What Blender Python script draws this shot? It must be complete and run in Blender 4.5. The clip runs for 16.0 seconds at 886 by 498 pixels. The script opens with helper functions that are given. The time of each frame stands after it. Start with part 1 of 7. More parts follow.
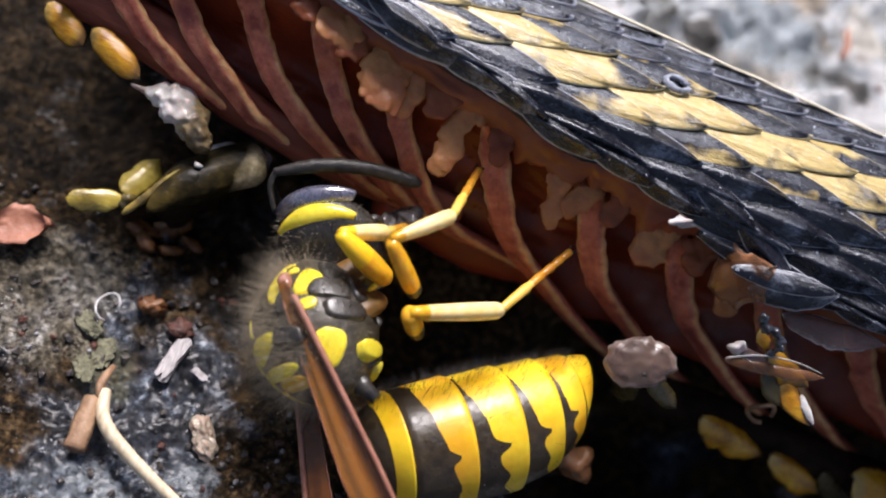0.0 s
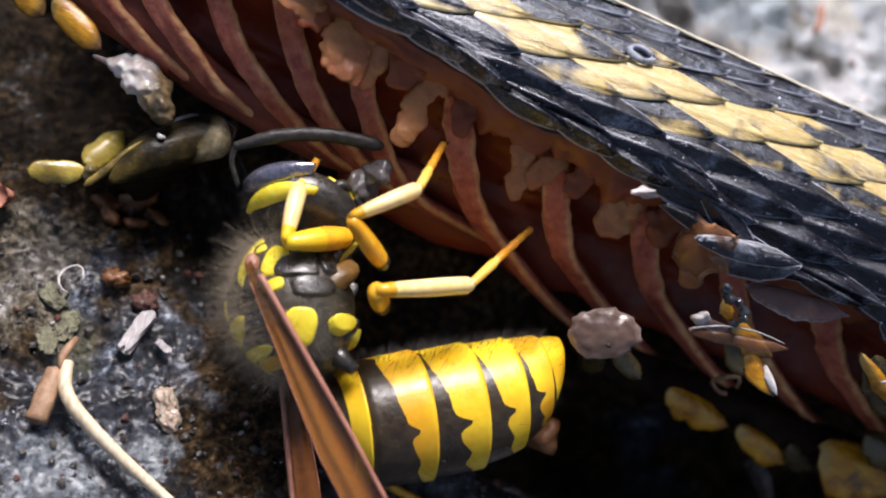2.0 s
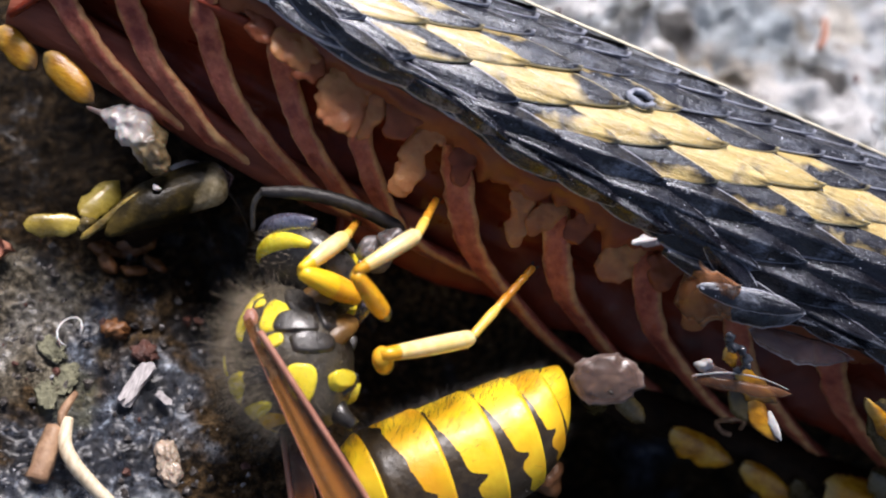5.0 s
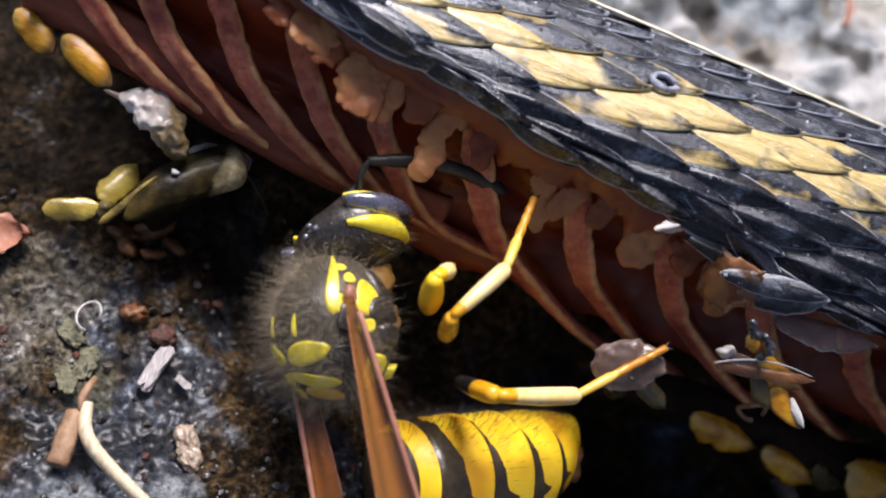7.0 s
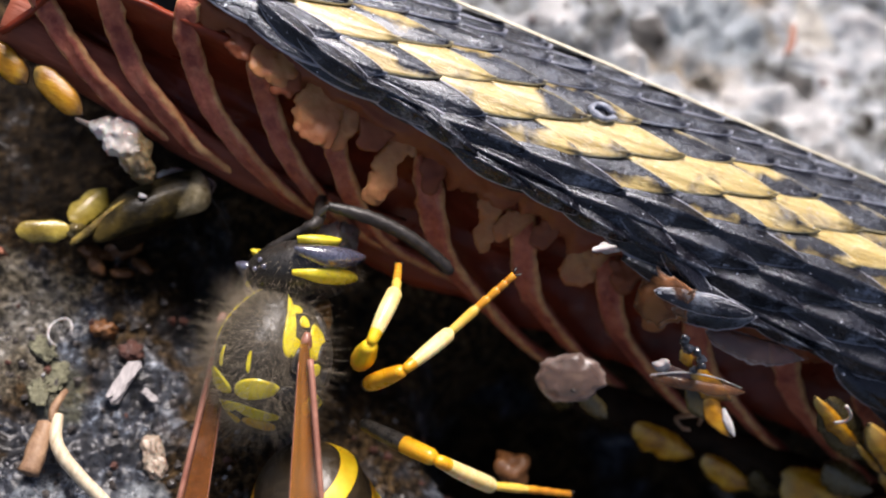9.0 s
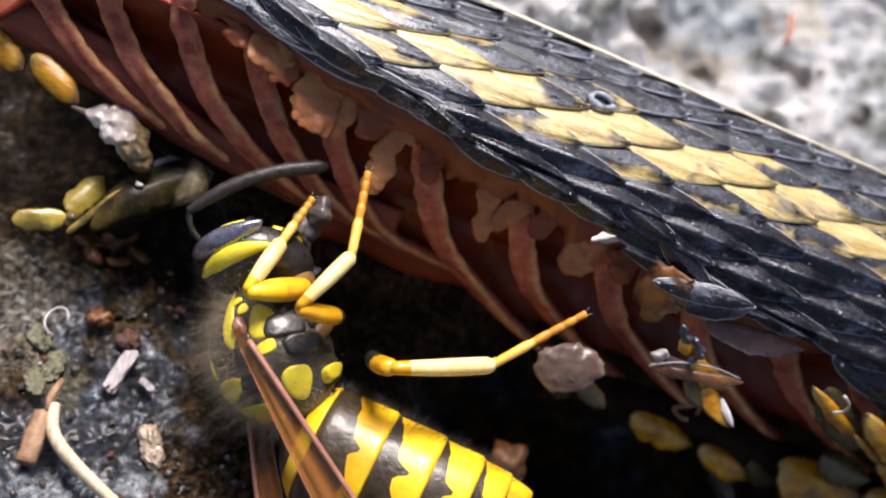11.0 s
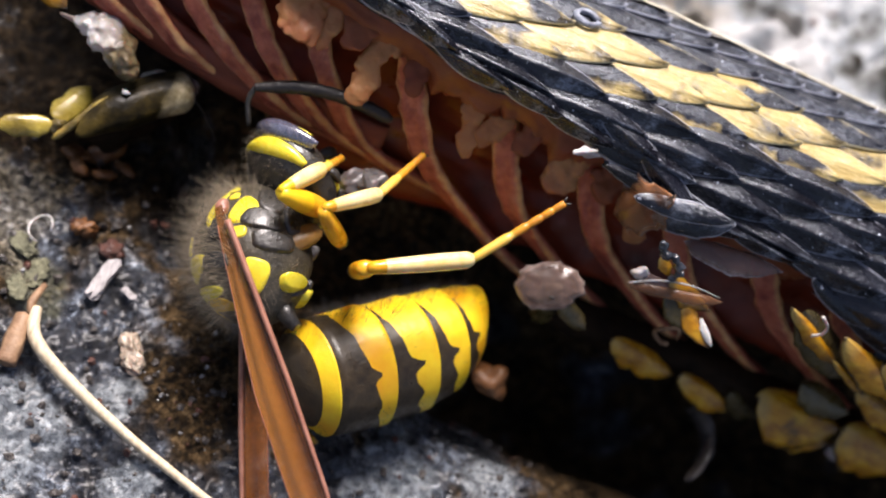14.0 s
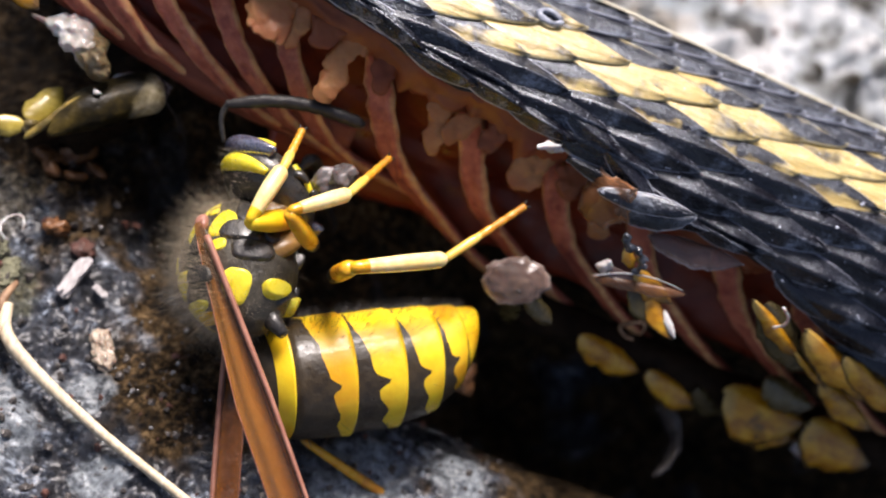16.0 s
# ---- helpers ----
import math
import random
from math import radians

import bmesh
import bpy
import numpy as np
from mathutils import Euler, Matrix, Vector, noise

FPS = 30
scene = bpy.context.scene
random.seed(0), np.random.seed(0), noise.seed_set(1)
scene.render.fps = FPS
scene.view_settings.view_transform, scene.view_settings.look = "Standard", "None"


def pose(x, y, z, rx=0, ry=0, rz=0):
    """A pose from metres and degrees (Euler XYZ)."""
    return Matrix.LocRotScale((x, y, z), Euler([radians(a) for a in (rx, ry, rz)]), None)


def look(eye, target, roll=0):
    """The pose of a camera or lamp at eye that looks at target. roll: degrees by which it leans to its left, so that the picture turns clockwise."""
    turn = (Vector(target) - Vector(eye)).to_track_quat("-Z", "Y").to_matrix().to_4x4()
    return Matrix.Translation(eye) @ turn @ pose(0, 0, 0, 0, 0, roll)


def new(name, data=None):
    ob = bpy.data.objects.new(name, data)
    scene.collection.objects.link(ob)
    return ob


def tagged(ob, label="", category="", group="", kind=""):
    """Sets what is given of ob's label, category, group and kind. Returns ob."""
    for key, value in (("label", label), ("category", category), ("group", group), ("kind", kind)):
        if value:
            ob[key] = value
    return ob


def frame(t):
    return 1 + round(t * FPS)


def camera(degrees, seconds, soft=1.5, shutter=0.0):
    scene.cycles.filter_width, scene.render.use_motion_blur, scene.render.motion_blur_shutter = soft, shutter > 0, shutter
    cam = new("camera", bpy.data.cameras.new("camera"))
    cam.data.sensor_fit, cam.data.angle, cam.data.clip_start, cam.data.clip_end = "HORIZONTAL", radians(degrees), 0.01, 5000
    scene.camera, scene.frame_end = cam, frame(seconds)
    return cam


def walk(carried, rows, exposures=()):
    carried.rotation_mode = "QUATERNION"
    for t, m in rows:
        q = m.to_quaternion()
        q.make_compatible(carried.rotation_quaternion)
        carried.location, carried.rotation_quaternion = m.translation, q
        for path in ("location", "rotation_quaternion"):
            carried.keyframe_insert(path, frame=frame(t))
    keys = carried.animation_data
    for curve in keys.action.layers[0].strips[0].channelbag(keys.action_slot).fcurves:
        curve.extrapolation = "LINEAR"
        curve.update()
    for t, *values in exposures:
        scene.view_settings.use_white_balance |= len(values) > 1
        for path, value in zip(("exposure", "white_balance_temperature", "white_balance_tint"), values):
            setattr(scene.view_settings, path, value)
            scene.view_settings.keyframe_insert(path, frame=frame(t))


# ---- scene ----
U = 0.00082  # one building unit in metres: a small snake, 9 mm thick, and a wasp of 12 mm


def at(x, y, z, rx=0, ry=0, rz=0):
    """A pose with its place in building units."""
    return pose(x * U, y * U, z * U, rx, ry, rz)


cam = camera(40, 16.0, soft=2.0)
cam.data.dof.use_dof = True
cam.data.dof.focus_distance = 40.0 * U
cam.data.dof.aperture_fstop = 62.0
walk(cam, [
    (0, at(-7.327, -26.363, 38.401, 31.394, -18.089, 14.991)),
    (0.5, at(-6.886, -26.312, 38.088, 30.771, -18.285, 14.902)),
    (1, at(-6.441, -26.217, 38.259, 30.926, -18.465, 14.655)),
    (1.5, at(-6.239, -26.340, 38.324, 30.601, -18.385, 14.744)),
    (2, at(-6.255, -26.396, 38.444, 30.694, -18.301, 14.735)),
    (2.5, at(-6.005, -26.450, 38.703, 30.543, -18.270, 14.770)),
    (3, at(-6.063, -26.516, 39.327, 30.773, -18.082, 14.759)),
    (3.5, at(-6.266, -26.443, 39.811, 30.832, -17.969, 14.592)),
    (6, at(-7.404, -22.879, 39.305, 28.293, -17.304, 14.235)),
    (6.5, at(-7.587, -23.052, 39.498, 28.101, -16.910, 14.435)),
    (7, at(-7.218, -23.408, 39.453, 27.725, -16.977, 14.687)),
    (7.5, at(-6.990, -23.940, 39.921, 27.268, -16.999, 14.869)),
    (8, at(-6.201, -24.233, 41.228, 27.892, -17.509, 14.611)),
    (8.5, at(-6.472, -24.341, 41.681, 28.173, -17.665, 14.398)),
    (9, at(-6.648, -24.263, 41.910, 28.519, -17.701, 14.249)),
    (11.5, at(-6.799, -24.197, 41.608, 27.905, -18.199, 14.178)),
    (12, at(-6.388, -24.864, 41.199, 28.061, -18.356, 14.117)),
    (12.5, at(-5.865, -25.441, 40.951, 27.442, -18.035, 14.634)),
    (13, at(-5.616, -25.864, 40.081, 26.467, -18.477, 14.885)),
    (13.5, at(-5.251, -26.018, 40.031, 26.099, -19.202, 15.153)),
    (14, at(-5.066, -26.595, 40.787, 27.658, -18.493, 15.417)),
    (14.5, at(-5.259, -26.715, 40.879, 28.182, -18.672, 15.374)),
    (15, at(-5.289, -27.056, 41.413, 28.740, -18.400, 15.464)),
    (15.5, at(-4.051, -28.923, 42.151, 30.014, -19.466, 14.068)),
    (16, at(-4.278, -28.029, 40.831, 29.640, -19.190, 14.523))
], [(0.0, 0.55, 6500, 18), (3.5, 0.55, 6500, 18), (6.5, 0.53, 6500, 18), (9.0, 0.58, 6800, 18), (12.0, 0.72, 6800, 18), (14.5, 0.80, 6800, 18), (16.0, 0.84, 6800, 18)])

# ---- world, sun, exposure ----
world = bpy.data.worlds.new("sky")
scene.world = world
world.use_nodes = True
wn = world.node_tree
sky = wn.nodes.new("ShaderNodeTexSky")
sky.sky_type, sky.sun_disc = "NISHITA", False
sky.sun_elevation, sky.sun_rotation = radians(59), radians(-19)
sky.air_density, sky.dust_density, sky.ozone_density = 0.9, 2.5, 1.0
haze = wn.nodes.new("ShaderNodeHueSaturation")  # a hazy, whitish sky
haze.inputs["Saturation"].default_value = 0.9
wn.links.new(sky.outputs[0], haze.inputs["Color"])
wn.links.new(haze.outputs[0], wn.nodes["Background"].inputs["Color"])
wn.nodes["Background"].inputs["Strength"].default_value = 0.07
sun_data = bpy.data.lights.new("sun", "SUN")
sun_data.energy, sun_data.angle, sun_data.color = 4.6, radians(24), (1.0, 0.98, 0.95)
sun = new("sun", sun_data)
sun.matrix_world = look((-0.20, 0.57, 1.0), (0, 0, 0))

# ---- materials ----


class Nodes:
    """Short-hand for building a node material."""

    def __init__(self, name, roughness=0.5, metallic=0.0, coat=0.0, sss=0.0):
        self.mat = bpy.data.materials.new(name)
        self.mat.use_nodes = True
        self.tree = self.mat.node_tree
        self.bsdf = self.tree.nodes["Principled BSDF"]
        self.bsdf.inputs["Roughness"].default_value = roughness
        self.bsdf.inputs["Metallic"].default_value = metallic
        self.bsdf.inputs["Coat Weight"].default_value = coat
        self.bsdf.inputs["Coat Roughness"].default_value = 0.12
        if sss:
            self.bsdf.inputs["Subsurface Weight"].default_value = sss
            self.bsdf.inputs["Subsurface Scale"].default_value = 0.4 * U
            self.bsdf.inputs["Subsurface Radius"].default_value = (1.0, 0.35, 0.2)
        tc = self.tree.nodes.new("ShaderNodeTexCoord")
        mp = self.tree.nodes.new("ShaderNodeMapping")
        mp.inputs["Scale"].default_value = (1 / U, 1 / U, 1 / U)
        self.tree.links.new(tc.outputs["Object"], mp.inputs["Vector"])
        self.co = mp.outputs[0]
        rnd = self.tree.nodes.new("ShaderNodeObjectInfo")
        self.rand = rnd.outputs["Random"]

    def link(self, a, b):
        self.tree.links.new(a, b)

    def noise(self, scale, detail=4.0, rough=0.55, stretch=None, seeded=False):
        n = self.tree.nodes.new("ShaderNodeTexNoise")
        n.inputs["Scale"].default_value, n.inputs["Detail"].default_value, n.inputs["Roughness"].default_value = scale, detail, rough
        co = self.co
        if seeded:
            n.noise_dimensions = "4D"
            m = self.math("MULTIPLY", self.rand, 40.0)
            self.link(m, n.inputs["W"])
        if stretch:
            mp = self.tree.nodes.new("ShaderNodeMapping")
            mp.inputs["Scale"].default_value = stretch
            self.link(co, mp.inputs["Vector"])
            co = mp.outputs[0]
        self.link(co, n.inputs["Vector"])
        return n.outputs["Fac"]

    def voronoi(self, scale, feature="F1"):
        n = self.tree.nodes.new("ShaderNodeTexVoronoi")
        n.feature = feature
        n.inputs["Scale"].default_value = scale
        self.link(self.co, n.inputs["Vector"])
        return n.outputs["Distance"]

    def attribute(self, name):
        n = self.tree.nodes.new("ShaderNodeAttribute")
        n.attribute_name = name
        return n.outputs["Fac"]

    def axis(self, k):
        s = self.tree.nodes.new("ShaderNodeSeparateXYZ")
        self.link(self.co, s.inputs[0])
        return s.outputs[k]

    def math(self, op, a, b=0.0, c=None):
        n = self.tree.nodes.new("ShaderNodeMath")
        n.operation = op
        for i, v in enumerate((a, b, c)):
            if v is None:
                continue
            if isinstance(v, (int, float)):
                n.inputs[i].default_value = v
            else:
                self.link(v, n.inputs[i])
        return n.outputs[0]

    def ramp(self, fac, *stops):
        n = self.tree.nodes.new("ShaderNodeValToRGB")
        el = n.color_ramp.elements
        while len(el) < len(stops):
            el.new(0.5)
        for e, (p, c) in zip(el, stops):
            e.position = p
            e.color = (*c, 1) if not isinstance(c, (int, float)) else (c, c, c, 1)
        self.link(fac, n.inputs[0])
        return n.outputs[0]

    def mix(self, fac, a, b):
        n = self.tree.nodes.new("ShaderNodeMix")
        n.data_type = "RGBA"
        for sock, v in ((n.inputs[0], fac), (n.inputs[6], a), (n.inputs[7], b)):
            if isinstance(v, tuple):
                sock.default_value = (*v, 1)
            elif isinstance(v, (int, float)):
                sock.default_value = v
            else:
                self.link(v, sock)
        return n.outputs[2]

    def color(self, c):
        if isinstance(c, tuple):
            self.bsdf.inputs["Base Color"].default_value = (*c, 1)
        else:
            self.link(c, self.bsdf.inputs["Base Color"])
        return self

    def rough(self, r):
        self.link(r, self.bsdf.inputs["Roughness"])
        return self

    def bump(self, fac, height=0.1, strength=1.0):
        n = self.tree.nodes.new("ShaderNodeBump")
        n.inputs["Strength"].default_value = strength
        n.inputs["Distance"].default_value = height * U
        self.link(fac, n.inputs["Height"])
        old = self.bsdf.inputs["Normal"].links
        if old:
            self.link(old[0].from_socket, n.inputs["Normal"])
        self.link(n.outputs[0], self.bsdf.inputs["Normal"])
        return self


def stone_material():
    m = Nodes("wet_stone", 0.35, coat=0.25)
    m.bsdf.inputs["Coat Roughness"].default_value = 0.3
    big = m.noise(0.2, 5)
    mid = m.noise(0.75, 8, 0.68)
    fine = m.noise(3.4, 8, 0.7)
    grit = m.noise(11.0, 5, 0.65)
    soft = m.math("MULTIPLY", m.math("SUBTRACT", m.noise(0.5, 6, 0.65), 0.5), 2.6)

    def spot(x, y, r):
        """1 within r of a place on the ground, with an uneven edge."""
        dx = m.math("POWER", m.math("ABSOLUTE", m.math("SUBTRACT", m.axis(0), x)), 2.0)
        dy = m.math("POWER", m.math("ABSOLUTE", m.math("SUBTRACT", m.axis(1), y)), 2.0)
        d = m.math("DIVIDE", m.math("SQRT", m.math("ADD", dx, dy)), r)
        return m.ramp(m.math("SUBTRACT", m.math("ADD", 1.5, soft), d), (0.35, 0.0), (0.75, 1.0))

    slate = m.ramp(m.math("ADD", m.math("MULTIPLY", mid, 0.6), m.math("MULTIPLY", fine, 0.4)), (0.38, (0.006, 0.006, 0.007)), (0.46, (0.015, 0.016, 0.021)), (0.55, (0.072, 0.083, 0.108)), (0.62, (0.46, 0.53, 0.63)))
    soil = m.ramp(m.math("ADD", m.math("MULTIPLY", mid, 0.4), m.math("MULTIPLY", fine, 0.6)), (0.43, (0.005, 0.003, 0.002)), (0.50, (0.050, 0.030, 0.012)), (0.56, (0.150, 0.092, 0.042)), (0.65, (0.36, 0.25, 0.13)))
    # brown soil patches; the one at (12, -8) paints dim ground darker
    mud_and_shade = m.math("MAXIMUM", m.math("MAXIMUM", spot(-4.3, -10.3, 2.7), spot(-13.2, -1.2, 4.3)), m.math("MAXIMUM", spot(-1.0, -4.0, 4.5), m.math("MAXIMUM", spot(-18.5, -3.5, 4.5), spot(12.0, -8.0, 5.0))))
    lie = m.math("ADD", m.math("MULTIPLY", m.axis(1), 0.10), m.math("MULTIPLY", m.math("SUBTRACT", big, 0.5), 7.0))
    mud_and_shade = m.math("MAXIMUM", mud_and_shade, m.ramp(m.math("ADD", lie, 0.9), (0.1, 0.0), (0.5, 1.0)))
    base = m.mix(mud_and_shade, slate, soil)
    # darker patches at the left and beside the snake
    dark_soil = m.math("MAXIMUM", spot(-12.5, 0.0, 4.0), m.math("MAXIMUM", spot(-18.0, 0.3, 5.5), spot(-8.0, -3.0, 2.6)))
    base = m.mix(m.math("MULTIPLY", dark_soil, 0.62), base, (0.006, 0.004, 0.003))
    chalk = m.ramp(fine, (0.36, (0.10, 0.11, 0.125)), (0.47, (0.34, 0.38, 0.42)), (0.58, (0.62, 0.68, 0.72)))
    bright = m.math("MAXIMUM", m.math("MAXIMUM", spot(-10.0, -14.6, 1.9), spot(-7.4, -11.8, 0.8)), m.math("MAXIMUM", spot(-5.8, -14.4, 0.9), m.math("MAXIMUM", spot(3.2, -10.9, 1.9), spot(6.4, -9.6, 1.3))))
    base = m.mix(m.math("MULTIPLY", bright, 0.7), base, chalk)
    moss = spot(-11.3, -8.9, 1.0)
    base = m.mix(m.math("MULTIPLY", moss, 0.6), base, m.ramp(fine, (0.38, (0.03, 0.032, 0.018)), (0.6, (0.24, 0.25, 0.17))))
    tan = m.math("MAXIMUM", spot(-13.8, -6.9, 2.3), spot(-16.5, -9.0, 1.8))
    base = m.mix(m.math("MULTIPLY", tan, 0.75), base, m.ramp(fine, (0.40, (0.05, 0.042, 0.030)), (0.5, (0.20, 0.17, 0.12)), (0.6, (0.42, 0.37, 0.28))))
    pale = m.ramp(m.noise(0.33, 4, 0.6), (0.35, (0.05, 0.042, 0.03)), (0.42, (0.34, 0.35, 0.34)), (0.50, (0.68, 0.73, 0.77)), (0.58, (0.94, 0.94, 0.94)))
    warm = m.ramp(m.noise(0.13, 3), (0.52, 0.0), (0.62, 0.7))
    pale = m.mix(warm, pale, (0.62, 0.48, 0.32))
    slab = m.math("MAXIMUM", spot(10.2, 20.2, 2.2), spot(12.0, 21.5, 1.8))
    pale = m.mix(m.math("MULTIPLY", slab, 0.8), pale, m.ramp(m.noise(1.2, 4, 0.6), (0.35, (0.30, 0.36, 0.40)), (0.6, (0.62, 0.71, 0.77))))
    # shaded hollows of the far stone, painted as dark spots
    crack_shade = m.math("MAXIMUM", spot(7.0, 18.2, 1.3), m.math("MAXIMUM", spot(15.2, 18.4, 1.1), spot(11.0, 17.0, 0.8)))
    pale = m.mix(m.math("MULTIPLY", crack_shade, 0.85), pale, (0.045, 0.036, 0.024))
    # bright glare painted into the far stone's colour
    painted_glare = spot(16.0, 23.5, 1.4)
    pale = m.mix(m.math("MULTIPLY", painted_glare, 0.8), pale, (0.95, 0.90, 0.80))
    far = m.ramp(m.math("MULTIPLY", m.math("SUBTRACT", m.axis(1), 8.0), 0.25), (0.0, 0.0), (1.0, 1.0))
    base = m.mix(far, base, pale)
    # white specks that paint wet glints into the stone's colour
    speck = m.ramp(grit, (0.64, 0.0), (0.74, 1.0))
    base = m.mix(m.math("MULTIPLY", m.math("MULTIPLY", speck, m.math("SUBTRACT", 1.0, mud_and_shade)), 0.45), base, (0.60, 0.61, 0.63))
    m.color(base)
    m.rough(m.math("ADD", m.ramp(m.noise(2.2, 5), (0.38, 0.14), (0.62, 0.55)), m.math("MULTIPLY", mud_and_shade, 0.35)))
    m.link(m.math("MULTIPLY", m.math("SUBTRACT", 1.0, mud_and_shade), 0.35), m.bsdf.inputs["Coat Weight"])
    m.link(m.math("SUBTRACT", 0.5, m.math("MULTIPLY", mud_and_shade, 0.32)), m.bsdf.inputs["Specular IOR Level"])
    m.bump(mid, 0.7).bump(fine, 0.5).bump(grit, 0.08)
    return m.mat


def scale_material(name, kind, dust_sheen_mix=0.2):
    m = Nodes(name, 0.3, coat=0.2)
    m.bsdf.inputs["Specular IOR Level"].default_value = 0.65
    m.bsdf.inputs["Specular Tint"].default_value = (0.80, 0.88, 1.0, 1)
    x, y = m.axis(0), m.axis(1)
    streak = m.noise(2.4, 5, 0.6, (0.3, 2.4, 1.0), True)
    patch = m.noise(0.55, 4, 0.55, None, True)
    fine = m.noise(9.0, 4, 0.6, (0.5, 1.4, 1.0), True)
    black = m.ramp(streak, (0.3, (0.002, 0.002, 0.003)), (0.65, (0.005, 0.004, 0.007)), (0.85, (0.018, 0.014, 0.014)))
    yellow = m.ramp(streak, (0.25, (0.34, 0.23, 0.07)), (0.45, (0.47, 0.345, 0.125)), (0.6, (0.55, 0.43, 0.18)), (0.8, (0.72, 0.62, 0.34)))
    if kind == "black":
        base = m.mix(m.ramp(patch, (0.66, 0.0), (0.72, 0.5)), black, (0.026, 0.016, 0.012))
    elif kind == "yellow":
        tip = m.math("MULTIPLY", m.math("ADD", x, 2.0), m.math("MULTIPLY", m.math("SUBTRACT", m.rand, 0.35), 0.12))
        base = m.mix(m.ramp(m.math("ADD", patch, tip), (0.53, 0.0), (0.66, 1.0)), yellow, black)
    else:
        side = m.math("MULTIPLY", y, 0.30 if kind == "edge_low" else -0.30)
        base = m.mix(m.ramp(m.math("ADD", m.math("ADD", patch, side), m.math("MULTIPLY", m.rand, 0.12)), (0.54 if kind == "edge_high" else 0.64, 0.0), (0.66 if kind == "edge_high" else 0.76, 1.0)), black, yellow)
    # horn edge with painted highlight round the tip; dust and sheen on the surface
    rim = m.attribute("rim")
    worn = m.math("ADD", rim, m.math("MULTIPLY", m.math("SUBTRACT", m.noise(3.0, 4, 0.6, None, True), 0.5), 0.12))
    base = m.mix(m.ramp(worn, (0.74, 0.0), (0.93, 0.85)), base, (0.46, 0.48, 0.56) if kind == "black" else (0.66, 0.58, 0.36))
    # dust patches that also paint the bluish sky sheen into the colour
    dust_sheen = m.math("MULTIPLY", m.ramp(m.noise(0.9, 4, 0.6, None, True), (0.47, 0.0), (0.66, 1.0)), m.ramp(m.noise(7.0, 5, 0.65, (0.7, 1.3, 1.0), True), (0.36, 0.1), (0.66, 1.0)))
    dust_sheen = m.math("MULTIPLY", dust_sheen, m.ramp(m.math("ADD", m.math("MULTIPLY", x, 0.4), 1.1), (0.05, 0.15), (0.5, 1.0)))
    if kind == "black":  # dust and painted sheen lie on the open side above the keel
        dust_sheen = m.math("MULTIPLY", dust_sheen, m.ramp(m.math("ADD", m.math("MULTIPLY", y, -1.2), 0.5), (0.35, 0.1), (0.7, 1.0)))
    base = m.mix(m.math("MULTIPLY", dust_sheen, dust_sheen_mix), base, (0.48, 0.55, 0.70))
    fleck = m.ramp(m.noise(5.5, 2, 0.5, None, True), (0.70, 0.0), (0.73, 0.85))
    base = m.mix(fleck, base, (0.62, 0.66, 0.76))
    m.color(base)
    m.rough(m.ramp(m.math("ADD", fine, m.math("MULTIPLY", dust_sheen, 0.4)), (0.3, 0.14), (0.75, 0.36)))
    m.bump(streak, 0.05).bump(fine, 0.05, 0.8).bump(dust_sheen, 0.03)
    return m.mat


def torn_material():
    """Horny yellow belly scale: orange and cream, darker towards its edges and in blotches."""
    m = Nodes("torn_scale", 0.26, coat=0.15)
    n = m.noise(2.0, 5, 0.6, (0.6, 1.4, 1.0), True)
    blot = m.noise(0.55, 4, 0.55, None, True)
    base = m.ramp(n, (0.28, (0.20, 0.070, 0.002)), (0.5, (0.46, 0.205, 0.006)), (0.75, (0.70, 0.42, 0.03)))
    base = m.mix(m.ramp(blot, (0.57, 0.0), (0.66, 0.9)), base, (0.06, 0.035, 0.012))
    along = m.tree.nodes.new("ShaderNodeSeparateXYZ")
    m.link(m.tree.nodes.new("ShaderNodeTexCoord").outputs["Generated"], along.inputs[0])
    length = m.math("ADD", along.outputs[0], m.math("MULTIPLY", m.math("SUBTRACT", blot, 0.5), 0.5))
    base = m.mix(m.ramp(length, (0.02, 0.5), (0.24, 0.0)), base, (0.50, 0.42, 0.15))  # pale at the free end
    base = m.mix(m.ramp(length, (0.70, 0.0), (0.92, 0.85)), base, (0.035, 0.020, 0.010))  # dark towards the other end
    rim = m.math("ADD", m.attribute("rim"), m.math("MULTIPLY", m.math("SUBTRACT", n, 0.5), 0.6))
    base = m.mix(m.ramp(rim, (0.74, 0.0), (0.93, 0.85)), base, (0.05, 0.032, 0.02))
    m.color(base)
    m.bump(n, 0.03).bump(m.noise(7.0, 4, 0.6, (0.4, 2.0, 1.0), True), 0.03)
    return m.mat


def clear_material(name, thin, thick, alpha):
    """Thin clear horn or tissue, whiter at its edges."""
    m = Nodes(name, 0.25, coat=0.4)
    n = m.noise(1.6, 5, 0.65, None, True)
    rim = m.math("ADD", m.attribute("rim"), m.math("MULTIPLY", m.math("SUBTRACT", n, 0.5), 0.7))
    m.color(m.mix(m.ramp(rim, (0.8, 0.0), (1.0, 1.0)), m.ramp(n, (0.3, thin), (0.7, tuple(c * 1.6 for c in thin))), thick))
    m.link(m.ramp(m.math("ADD", rim, m.math("MULTIPLY", n, 0.5)), (0.7, alpha), (1.25, 0.97)), m.bsdf.inputs["Alpha"])
    m.bump(n, 0.03).bump(m.noise(6.0, 4), 0.015)
    return m.mat


